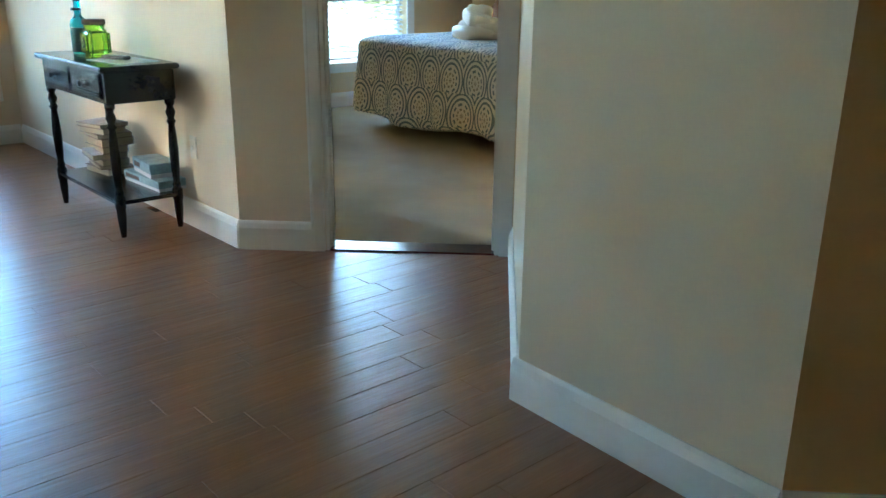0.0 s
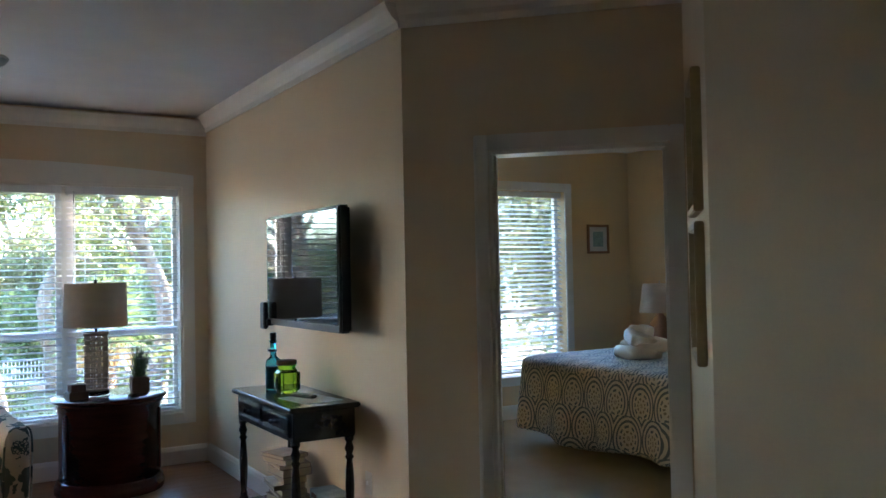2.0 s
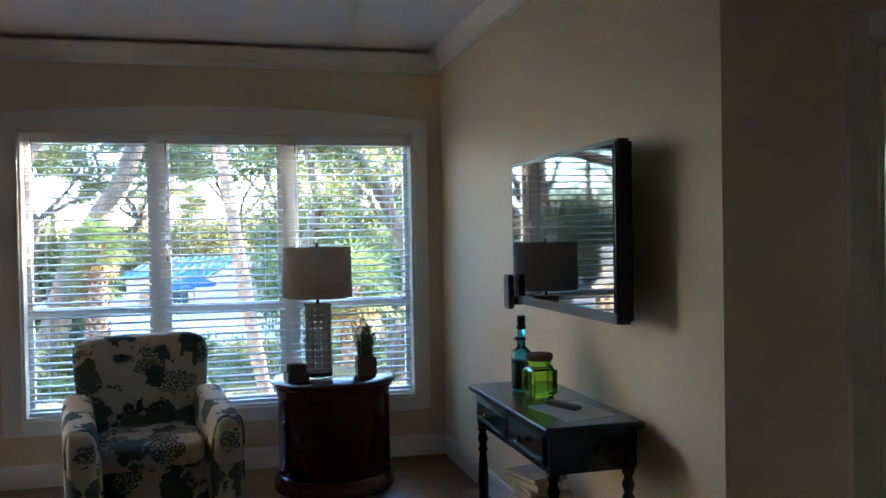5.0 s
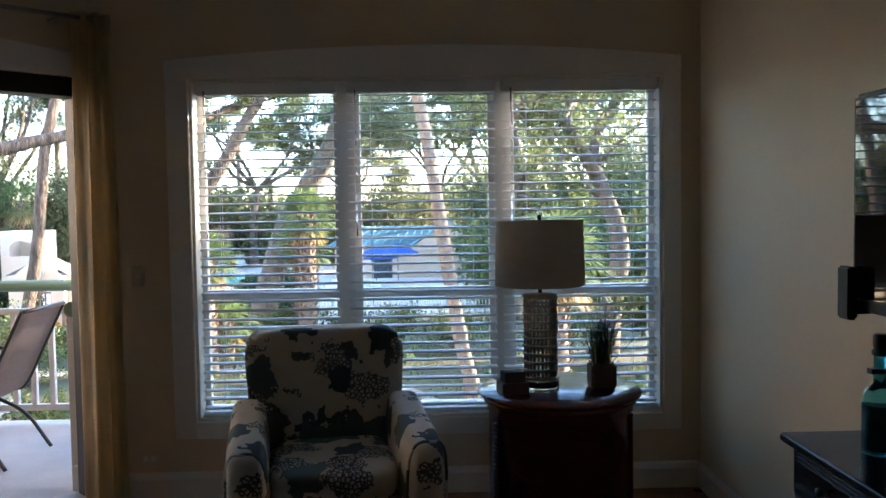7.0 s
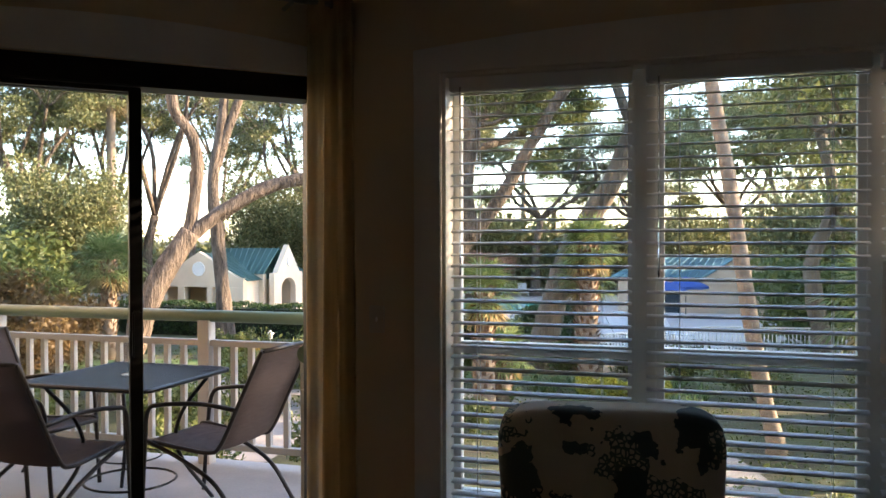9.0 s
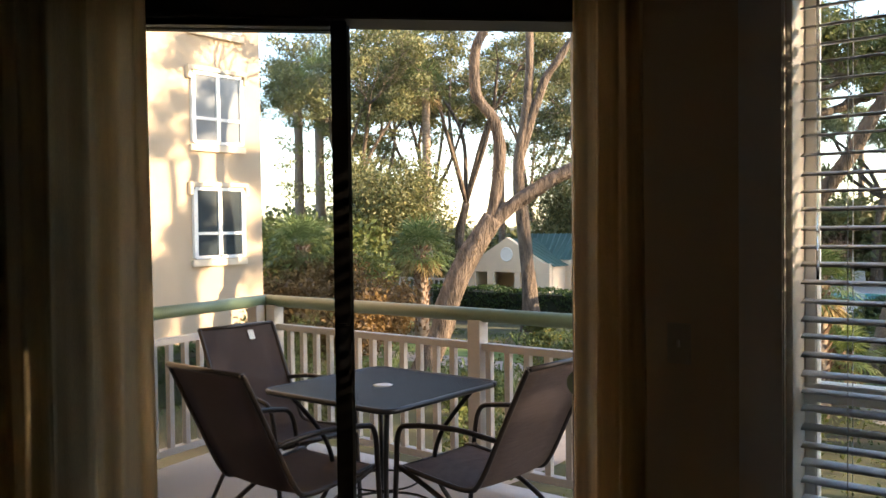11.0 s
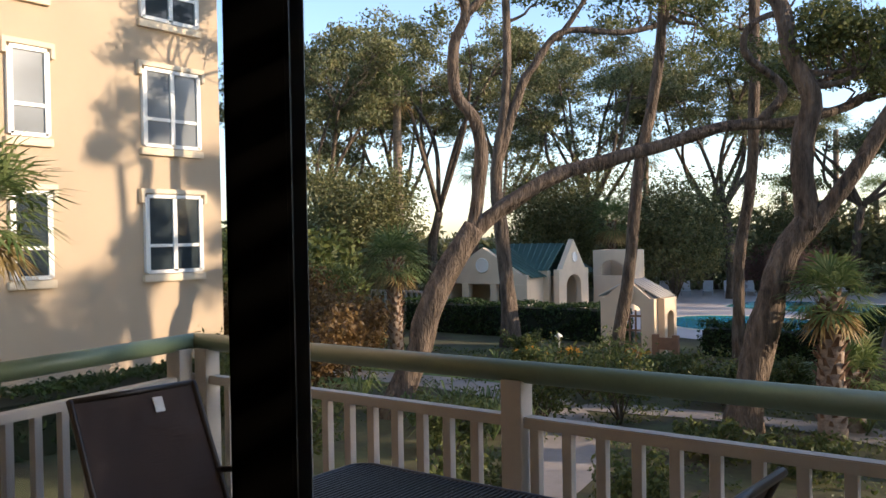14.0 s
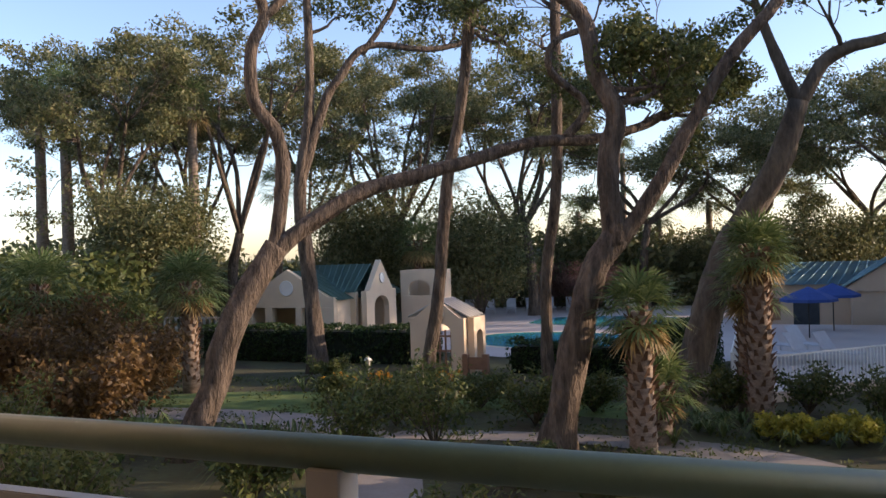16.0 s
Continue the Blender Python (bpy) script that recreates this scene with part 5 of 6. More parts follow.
for k in range(16):
    part("picket", bbox(-36 + 0.38 * k, -35.85 + 0.38 * k, 36.0, 36.05, G, -1.6, 0.01, 1), M_RAILWHITE, fen)
part("cap_rail", bbox(-36.1, -30.0, 35.96, 36.1, -1.6, -1.5, 0.01), M_RAILWHITE, fen)

gate = thing("gatehouse", (0, 0, 0), "small cream stucco gatehouse with a wooden lattice gate", "gatehouse")
bm, m = gable_wall((-16.6, 26.4), (-14.6, 26.4), G, -0.75, -0.08, 0.3, (1.05, 0.95, -1.25), step=0.15)
part("gable_wall", bm, M_CREAM, gate, "", m)
bm, m = gable_wall((-14.6, 26.7), (-14.6, 27.8), G, -0.75, -0.75, -0.25, (0.55, 0.6, -1.4))
part("side_wall", bm, M_CREAM, gate, "", m)
bm = bmesh.new()
box(bm, -16.6, -16.35, 26.7, 27.8, G, -0.75)
part("side_wall", bm, M_CREAM, gate)
seam_roof(gate, [(-14.45, 26.6, -0.72), (-14.45, 27.9, -0.72), (-15.6, 27.9, -0.12), (-15.6, 26.6, -0.12)], M_RAILWHITE, 5)
seam_roof(gate, [(-16.75, 27.9, -0.72), (-16.75, 26.6, -0.72), (-15.6, 26.6, -0.12), (-15.6, 27.9, -0.12)], M_RAILWHITE, 5)
bm = bmesh.new()
lathe(bm, [(0.26, 0), (0.26, 0.04), (0.22, 0.05), (0.22, 0.02)], 20)
part("round_vent", bm, M_STUCCO_PALE, gate, "round pale vent", pose(-15.55, 26.38, -0.62, 90, 0, 0))
for k in range(5):
    part("gate_bar", bbox(-16.0 + 0.22 * k, -15.94 + 0.22 * k, 26.45, 26.5, G, -1.15, 0.006, 1), M_GATEWOOD, gate)
for z in (-2.4, -1.9, -1.4):
    part("gate_rail", bbox(-16.03, -15.07, 26.44, 26.52, z, z + 0.07, 0.006, 1), M_GATEWOOD, gate)
for k in range(2):
    part("side_post", bbox(-14.5 + 0.7 * k, -14.3 + 0.7 * k, 25.9, 26.1, G, -1.9, 0.01), M_GATEWOOD, gate)
part("side_board", bbox(-14.3, -13.8, 25.95, 26.05, -2.4, -2.0, 0.01), M_GATEWOOD, gate)

tow = thing("stucco_tower", (-2.0, 0, 0), "small cream stucco tower with an arched opening", "tower")
bm, m = gable_wall((-22.1, 41.0), (-19.9, 41.0), -0.75, 0.62, 0.62, 0.3, (1.1, 1.25, -0.35))
part("arch_wall", bm, M_CREAM, tow, "", m)
blocks("wall", tow, ((-22.1, -19.9, 41.0, 41.3, G, -0.755), (-20.2, -19.9, 41.305, 42.6, G, 0.62), (-22.1, -21.8, 41.305, 42.6, G, 0.62), (-22.1, -19.9, 42.605, 42.8, G, 0.62)))

# apartment wing with windows
apt = thing("apartment_building", (0, 0, 0), "tall cream stucco apartment wing with white windows", "building")
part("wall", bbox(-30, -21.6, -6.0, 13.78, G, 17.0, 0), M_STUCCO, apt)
for k, z in enumerate((0.75, 3.9, 7.05, 10.2)):
    for y0, y1 in ((8.15, 8.98), (11.45, 13.05), (4.4, 5.9), (0.6, 1.6)):
        w = part("window", bbox(-21.62, -21.55, y0, y1, z, z + 1.86, 0), M_PALEGLASS if k in (1,) else M_DARKGLASS, apt, "window with pale closed blind" if k == 1 else "dark window")
        n = 2 if y1 - y0 > 1.2 else 1
        for i in range(n + 1):
            y = y0 + (y1 - y0) * i / n
            part("frame", bbox(-21.62, -21.50, y - 0.06, y + 0.06, z, z + 1.86, 0), M_WHITE, w)
        for zz in (z - 0.04, z + 1.84):
            part("frame", bbox(-21.62, -21.50, y0, y1, zz, zz + 0.09, 0), M_WHITE, w)
        part("sash_bar", bbox(-21.62, -21.51, y0, y1, z + 0.62, z + 0.70, 0), M_WHITE, w)
        part("head_band", bbox(-21.62, -21.47, y0 - 0.18, y1 + 0.18, z + 1.95, z + 2.07, 0.01), M_STUCCO_PALE, w)
        for y in (y0 - 0.18, y1 + 0.08):
            part("bracket", bbox(-21.62, -21.46, y, y + 0.10, z + 1.72, z + 1.95, 0.01), M_STUCCO_PALE, w)
        part("window_sill", bbox(-21.62, -21.49, y0 - 0.12, y1 + 0.12, z - 0.24, z - 0.06, 0.01), M_STUCCO_PALE, w)

nb = thing("pale_house", (0, 0, 0), "pale distant house with shuttered windows", "building")
part("wall", bbox(19, 36, 34, 42, G, 7.5, 0.02), M_WHITE, nb)
for x in (21.0, 23.4, 25.8, 28.2):
    for z in (-0.6, 3.0):
        w = part("window", bbox(x, x + 1.0, 33.9, 34.05, z, z + 1.7, 0), M_DARKGLASS, nb, "dark window")
        part("frame", bbox(x + 0.46, x + 0.54, 33.86, 34.0, z, z + 1.7, 0), M_WHITE, w)
        part("frame", bbox(x, x + 1.0, 33.86, 34.0, z + 0.8, z + 0.9, 0), M_WHITE, w)
seam_roof(nb, [(18.5, 33.5, 7.5), (36.5, 33.5, 7.5), (36.5, 38, 9.8), (18.5, 38, 9.8)], M_LOUNGE, 24)

# terrace, pool house, umbrella, fence
ter = thing("terrace", (0, 0, 0), "raised pool terrace with rendered wall", "terrace")
part("slab", prism([(-5.9, 24.3), (-4.9, 23.7), (-1.8, 27.0), (12, 28.9), (12, 44.0), (-6.3, 44.0)], G, -2.5), M_DECK, ter)
part("edge_wall", prism([(-6.0, 24.2), (-4.9, 23.5), (-1.7, 26.9), (12, 28.8), (12, 28.9), (-1.8, 27.0), (-4.9, 23.7), (-5.9, 24.3)], G, -2.45), M_TERRACE, ter)
fn = thing("white_metal_fence", (0, 0, -2.47), "white metal picket fence along the terrace", "fence")
bm = bmesh.new()
box(bm, -0.012, 0.012, -0.012, 0.012, 0.06, 0.98)
pk = mesh_of("picket", bm, M_WHITE)
for a, b in (((-6.25, 31.5), (-5.9, 24.25)), ((-5.9, 24.25), (-4.9, 23.6)), ((-4.9, 23.6), (-1.75, 26.95)), ((-1.75, 26.95), (6.0, 28.02))):
    m, L = frame_of(a, b)
    for z in (0.06, 0.94):
        part("rail", bbox(0, L, -0.02, 0.02, z, z + 0.045, 0), M_WHITE, fn, "", m)
    n = int(L / 0.13)
    for i in range(n + 1):
        o = new("picket", pk)
        o.parent, o.matrix_basis = fn, m @ pose(i * L / n, 0, 0)
ph = thing("pool_house", (0, 0, -0.55), "cream pool house with blue-green metal roof", "building")
part("wall", bbox(-6.8, 8, 46, 52, G, -0.1, 0.02), M_TERRACE, ph)
part("wall", bbox(-2.0, 2.0, 44.4, 46, G, -0.1, 0.02), M_TERRACE, ph)
# Flat dark slab on the solid wall draws the shade within the doorway.
part("doorway_shade_panel", bbox(-4.6, -3.4, 45.95, 46.02, G + 0.5, -0.9, 0), M_DARKGLASS, ph, "dark panel for a shaded doorway")
part("board", bbox(-6.1, -5.2, 45.93, 46.02, -1.9, -0.8, 0.01), M_GATEWOOD, ph, "brown panel")
seam_roof(ph, [(-7.2, 45.6, -0.1), (8.4, 45.6, -0.1), (6.5, 49, 0.95), (-5.3, 49, 0.95)], M_ROOFBLUE, 30)
bm, m = gable_wall((-2.2, 44.3), (2.2, 44.3), -0.4, -0.2, 1.3, 0.2)
part("gable", bm, M_TERRACE, ph, "", m)
seam_roof(ph, [(-2.4, 44.2, -0.2), (-2.4, 47.5, -0.2), (0, 47.5, 1.3), (0, 44.2, 1.3)], M_ROOFBLUE, 8)
seam_roof(ph, [(2.4, 47.5, -0.2), (2.4, 44.2, -0.2), (0, 44.2, 1.3), (0, 47.5, 1.3)], M_ROOFBLUE, 8)


def umbrella(at):
    u = thing("patio_umbrella", at, "open blue canvas patio umbrella on the terrace", "umbrella", "umbrellas")
    bm = bmesh.new()
    tube(bm, [(0, 0, 0), (0, 0, 2.05)], 0.025, 8)
    part("pole", bm, M_BRONZE, u)
    bm = bmesh.new()
    n = 8
    top = bm.verts.new((0, 0, 2.12))
    r1 = [bm.verts.new((0.58 * math.cos(i * math.pi / 4), 0.58 * math.sin(i * math.pi / 4), 1.88)) for i in range(n)]
    r2 = [bm.verts.new((1.12 * math.cos(i * math.pi / 4), 1.12 * math.sin(i * math.pi / 4), 1.62)) for i in range(n)]
    r3 = [bm.verts.new((1.13 * math.cos(i * math.pi / 4), 1.13 * math.sin(i * math.pi / 4), 1.50)) for i in range(n)]
    for i in range(n):
        j = (i + 1) % n
        bm.faces.new((top, r1[i], r1[j]))
        bm.faces.new((r1[i], r2[i], r2[j], r1[j]))
        bm.faces.new((r2[i], r3[i], r3[j], r2[j]))
    part("canopy", bm, M_UMBRELLA, u, "blue scalloped canopy")


umbrella((-2.9, 41.0, -2.5))
umbrella((-3.9, 38.0, -2.5))


def lounger():
    u = thing("sun_lounger", (0, 0, G), "grey sling sun lounger beside the pool", "sun lounger", "loungers by the pool")
    bm = bmesh.new()
    box(bm, -0.32, 0.32, 0.0, 1.2, 0.30, 0.34)
    part("bed", bm, M_LOUNGE, u)
    part("backrest", bbox(-0.32, 0.32, 0, 0.75, 0, 0.04, 0.01), M_LOUNGE, u, "", pose(0, 1.2, 0.32, 52, 0, 0))
    for x in (-0.3, 0.3):
        for y in (0.1, 1.15):
            part("leg", bbox(x - 0.02, x + 0.02, y - 0.02, y + 0.02, 0, 0.30, 0), M_LOUNGE, u)
    return u


lo = lounger()
lo.matrix_basis = pose(-24.5, 52.0, G + 0.03, 0, 0, 20)
for k in range(1, 9):
    copy_thing(lo, pose(-24.5 + 1.25 * k, 52.2 + 0.5 * k, G + 0.03, 0, 0, 20 + 3 * math.sin(k * 2)))
for k in range(5):
    copy_thing(lo, pose(-4.2 + 0.9 * (k % 3), 29.6 + 1.6 * (k // 3) + 0.3 * k, -2.5, 0, 0, 50))
pl = thing("path_light", (-17.2, 24.4, G), "small white garden path light", "path light")
bm = bmesh.new()
lathe(bm, [(0.03, 0), (0.03, 0.55), (0.07, 0.56), (0.07, 0.72), (0.14, 0.74), (0.02, 0.86)], 12)
part("fixture", bm, M_WHITE, pl)


# ---------- outdoors: plants ----------
def leaves(name, centres, per, spread, size, material, parent=None, label="", seed=0, flat=0.7, kind=""):
    """Small bent leaves scattered round many centres, as one mesh."""
    rs = np.random.RandomState(seed)
    c = np.repeat(np.asarray(centres, float), per, axis=0)
    n = len(c)
    off = rs.normal(size=(n, 3))
    off /= np.linalg.norm(off, axis=1)[:, None] + 1e-6
    off *= (rs.rand(n, 1) ** 0.5) * spread
    off[:, 2] *= flat
    c = c + off
    a = rs.normal(size=(n, 3))
    a /= np.linalg.norm(a, axis=1)[:, None]
    b = np.cross(a, rs.normal(size=(n, 3)))
    b /= np.linalg.norm(b, axis=1)[:, None] + 1e-6
    s = size * (0.6 + 0.8 * rs.rand(n, 1))
    v = np.stack([c - a * s, c + b * s * 0.45, c + a * s, c - b * s * 0.45], axis=1).reshape(-1, 3)
    me = bpy.data.meshes.new(name)
    idx = np.arange(4 * n).reshape(-1, 4)
    me.from_pydata(v.tolist(), [], idx.tolist())
    me.materials.append(material)
    ob = new(name, me)
    if parent:
        ob.parent = parent
    return tagged(ob, label, kind=kind)


def twigs(bm, rnd, p, d, length, r, depth, tips, spread=0.7, up=0.15):
    """Branching twigs from p; their ends are gathered in tips."""
    q = Vector(p)
    d = Vector(d).normalized()
    pts, rad = [q.copy()], [r]
    for i in range(4):
        d = (d + Vector((rnd.gauss(0, 0.28), rnd.gauss(0, 0.28), rnd.gauss(0, 0.2) + up * 0.4))).normalized()
        q = q + d * length / 4
        pts.append(q.copy())
        rad.append(max(0.012, r * (1 - 0.14 * (i + 1))))
    tube(bm, pts, rad, 5 if depth < 2 else 6)
    if depth == 0:
        tips.append(tuple(q))
        tips.append(tuple(pts[3]))
        return
    for k in range(3):
        e = (d + Vector((rnd.gauss(0, spread), rnd.gauss(0, spread), rnd.gauss(0, spread * 0.6) + up))).normalized()
        twigs(bm, rnd, pts[rnd.choice((2, 3, 4, 4))], e, length * rnd.uniform(0.6, 0.85), rad[-1] * 0.75, depth - 1, tips, spread, up)


def oak(name, limbs, radii, label, seed, bark, leaf_size=0.09, twig_at=(), per=90, spread=0.55, leafmat=None, depth=2, twig_len=1.6, cat="tree", flat=0.7):
    """An oak: limbs are lines with start and end radius; twigs and leaves grow from the named limb ends."""
    rnd = random.Random(seed)
    base = Vector(limbs[0][0])
    t = thing(name, (base.x, base.y, G), label, cat)
    bm = bmesh.new()
    lines = []
    for k, (pts, (r0, r1)) in enumerate(zip(limbs, radii)):
        line = smooth_line([Vector(p) - Vector((base.x, base.y, G)) for p in pts], 5)
        line = [p + 0.10 * r0 * Vector((noise.noise(p * 0.9), noise.noise(p * 0.9 + Vector((7, 0, 0))), 0)) for p in line]
        if k == 0:
            line[0] = line[0] - Vector((0, 0, 0.3))
        n = len(line)
        rr = [(r0 + (r1 - r0) * i / (n - 1)) * (1 + (0.55 * math.exp(-i * 1.1) if k == 0 else 0)) for i in range(n)]
        tube(bm, line, rr, 12, 0.28, seed + k)
        lines.append(line)
    tips = []
    for k, u, count, dr in twig_at:
        line = lines[k]
        for j in range(count):
            uu = min(1.0, max(0.0, u + rnd.uniform(-0.12, 0.12)))
            i = min(len(line) - 1, int(uu * (len(line) - 1)))
            d = Vector(dr) + Vector((rnd.gauss(0, 0.6), rnd.gauss(0, 0.6), rnd.gauss(0, 0.35)))
            twigs(bm, rnd, line[i], d, twig_len * rnd.uniform(0.7, 1.2), max(0.03, radii[k][1] * 0.55), depth, tips)
    part("trunk", bm, bark, t, "gnarled trunk with limbs")
    if tips:
        leaves("crown", tips, per, spread, leaf_size, leafmat or M_OAKLEAF, t, "uneven leafy crown", seed, flat)
    return t


oak("leaning_live_oak", [
    [(-16.1, 14.2, -2.7), (-15.6, 14.6, -1.3), (-15.3, 14.8, -0.1), (-14.8, 15.2, 1.1), (-14.5, 15.5, 1.7)],
    [(-14.55, 15.45, 1.6), (-13.8, 16.0, 2.3), (-13.0, 16.7, 2.9), (-12.0, 17.5, 3.25), (-10.9, 18.3, 3.6), (-9.8, 19.2, 4.0), (-8.6, 20.2, 4.1), (-7.6, 21.0, 4.4), (-7.0, 21.5, 4.8)],
    [(-14.55, 15.45, 1.5), (-14.4, 15.6, 3.0), (-14.4, 15.5, 4.1), (-14.8, 15.2, 4.9), (-14.8, 15.2, 6.0), (-14.6, 15.4, 6.8), (-14.9, 15.1, 7.8)],
    [(-14.6, 15.4, 6.7), (-14.1, 15.8, 7.4), (-13.7, 16.0, 8.2)],
    [(-9.2, 19.7, 4.05), (-8.7, 20.1, 4.9), (-9.4, 19.6, 5.7), (-9.3, 19.6, 6.4), (-8.6, 20.2, 6.8)]],
    [(0.31, 0.27), (0.20, 0.10), (0.17, 0.11), (0.10, 0.06), (0.11, 0.07)],
    "leaning grey live oak with a long horizontal limb", 11, M_BARK,
    twig_at=((1, 0.97, 9, (0.8, 0.6, 0.1)), (2, 1.0, 3, (-0.3, 0, 0.8)), (3, 1.0, 3, (0.5, 0.2, 0.8)), (4, 1.0, 2, (0.3, 0.2, 0.5))), per=110, leaf_size=0.06, spread=0.45)
oak("grey_live_oak", [
    [(-20.2, 26.2, -2.7), (-20.4, 26.0, 1.2), (-20.6, 25.9, 3.8), (-20.3, 26.1, 6.1), (-20.2, 26.2, 8.3), (-20.2, 26.1, 11.6)],
    [(-20.6, 25.9, 4.0), (-19.8, 26.4, 6.9), (-19.3, 26.7, 7.9), (-18.4, 27.3, 9.1), (-16.5, 28.5, 9.0), (-15.2, 29.3, 9.3)],
    [(-18.6, 27.2, 8.8), (-17.6, 27.9, 10.6), (-17.3, 28.0, 12.0)]],
    [(0.30, 0.13), (0.20, 0.08), (0.11, 0.06)], "tall grey live oak with forked stems", 12, M_BARK,
    twig_at=((0, 1.0, 4, (0, 0, 0.8)), (1, 1.0, 5, (0.5, 0.3, 0.4)), (2, 1.0, 3, (0.2, 0, 0.7))), per=60, spread=0.7)
oak("forked_live_oak", [
    [(-8.8, 16.9, -2.7), (-8.4, 16.9, -0.8), (-8.0, 17.1, 0.8), (-7.5, 17.2, 1.7)],
    [(-7.5, 17.2, 1.5), (-7.6, 17.2, 3.1), (-7.4, 17.2, 4.2), (-7.8, 17.1, 5.1), (-8.0, 17.1, 6.2), (-8.8, 16.9, 7.1)],
    [(-7.6, 17.2, 1.4), (-6.7, 17.4, 2.6), (-6.0, 17.6, 3.9), (-5.2, 17.8, 5.2), (-4.1, 18.2, 6.6), (-3.4, 18.4, 8.4)]],
    [(0.33, 0.27), (0.24, 0.15), (0.18, 0.10)], "forked live oak with rough brown bark", 13, M_BARK,
    twig_at=((1, 1.0, 1, (-0.3, 0, 0.7)), (2, 1.0, 2, (0.4, 0, 0.6)), (1, 0.45, 3, (1.0, 0.5, -0.15))), per=75, leaf_size=0.06, spread=0.4, twig_len=1.25)
oak("dark_leaning_oak", [
    [(-7.0, 23.3, -2.7), (-6.4, 23.4, -0.4), (-5.7, 23.5, 1.6), (-4.6, 23.6, 3.4), (-4.0, 23.7, 5.1)],
    [(-4.0, 23.7, 5.0), (-4.4, 23.6, 6.0), (-5.0, 23.5, 7.8)],
    [(-4.0, 23.7, 5.0), (-3.2, 23.8, 6.2), (-1.7, 24.0, 6.6), (0.2, 24.6, 7.6)]],
    [(0.44, 0.27), (0.20, 0.11), (0.20, 0.10)], "dark leaning live oak beside the terrace", 14, M_BARK_DARK,
    twig_at=((1, 1.0, 3, (-0.2, 0, 0.8)), (2, 0.9, 6, (0.5, 0.1, 0.4)), (2, 0.4, 2, (0.3, 0.1, 0.6))), per=70, spread=0.6, leaf_size=0.07)
oak("slender_leaning_tree", [[(-14.8, 23.5, -2.7), (-14.3, 23.7, 0.2), (-14.0, 23.9, 3.5), (-13.5, 24.1, 6.1), (-13.2, 24.2, 9.0)]],
    [(0.20, 0.15)], "slender leaning trunk with leaves at its top", 15, M_BARK, twig_at=((0, 0.97, 5, (0.1, 0, -0.1)),), per=90, depth=1, leaf_size=0.07)
oak("slender_straight_tree", [[(-10.8, 23.4, -2.7), (-10.8, 23.4, 0.5), (-10.4, 23.5, 3.8), (-10.3, 23.5, 9.5)]],
    [(0.17, 0.14)], "slender straight grey trunk", 16, M_BARK, twig_at=((0, 1.0, 4, (0, 0, 0.6)),), per=50, depth=1)
oak("leaning_pale_trunk", [[(-0.4, 14.0, -2.7), (-0.8, 14.0, -0.9), (-1.2, 14.0, 1.9), (-1.6, 14.0, 4.3), (-2.1, 14.0, 8.0)]],
    [(0.16, 0.12)], "leaning pale slender trunk outside the window", 17, M_PALMBARK, twig_at=((0, 1.0, 5, (0, 0, 0.5)),), per=50, depth=1)
# trees behind the wide window; the last is added out of view to cast shade
for k, (x, y, h, s) in enumerate(((3.5, 19, 9, 1), (7.5, 21, 10, -1), (2.0, 27, 11, -1), (5.0, 34, 12, 1), (22, 9.0, 11, -1))):
    oak("garden_oak", [[(x, y, G), (x + 0.5 * s, y, 0.5), (x - 0.2 * s, y + 0.3, 3.0), (x + 0.8 * s, y, h - 4)],
                       [(x - 0.1 * s, y + 0.2, 2.4), (x - 1.3 * s, y - 0.3, 4.0), (x - 2.4 * s, y, h - 5)]],
        [(0.32, 0.14), (0.2, 0.1)], "spreading live oak outside the window or added unseen for shade", 30 + k, M_BARK_DARK,
        twig_at=((0, 0.95, 4, (0.2, 0, 0.4)), (0, 0.55, 2, (0.2, -0.3, 0.1)), (1, 0.95, 4, (-0.3, 0, 0.3)), (1, 0.5, 1, (0, -0.2, 0))), per=60, spread=0.7, leaf_size=0.085, twig_len=1.9)

# umbrella-crowned oaks further off
FAR = ((-34, 40, 14.5, 7.5), (-41, 45, 14.5, 7), (-27, 48, 13.5, 8), (-20, 52, 13.5, 7), (-14, 58, 11, 7), (-48, 47, 16, 8), (-31, 56, 16, 8), (-8, 62, 9.5, 7), (-1, 62, 10.5, 7.5), (7, 60, 13, 8), (14, 56, 14, 8), (-56, 52, 17, 8), (-37, 33.5, 12, 6), (-24, 60, 15, 7), (-42, 60, 17, 8), (2.5, 50, 10.5, 7))
for k, (x, y, h, w) in enumerate(FAR):
    rnd = random.Random(60 + k)
    limbs, radii, tw = [[(x, y, G), (x + rnd.uniform(-1, 1), y, 0.5), (x + rnd.uniform(-1.2, 1.2), y, 3.0)]], [(0.34, 0.24)], []
    top = Vector(limbs[0][-1])
    for j in range(5):
        a = 2 * math.pi * (j + rnd.random()) / 5
        e = top + Vector((math.cos(a) * w * 0.55, math.sin(a) * w * 0.4, (h - 5.4) * rnd.uniform(0.75, 1.0)))
        mid = top.lerp(e, 0.5) + Vector((rnd.gauss(0, 0.7), rnd.gauss(0, 0.5), rnd.gauss(0, 0.4)))
        limbs.append([tuple(top), tuple(mid), tuple(e)])
        radii.append((0.16, 0.07))
        tw.append((j + 1, 1.0, 4, (math.cos(a) * 0.9, math.sin(a) * 0.9, 0.12)))
        tw.append((j + 1, 0.7, 1, (math.cos(a) * 0.9, math.sin(a) * 0.9, 0.3)))
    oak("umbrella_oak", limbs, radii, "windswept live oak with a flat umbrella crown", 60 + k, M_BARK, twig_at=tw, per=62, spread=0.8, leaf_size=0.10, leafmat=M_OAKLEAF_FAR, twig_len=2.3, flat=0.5)


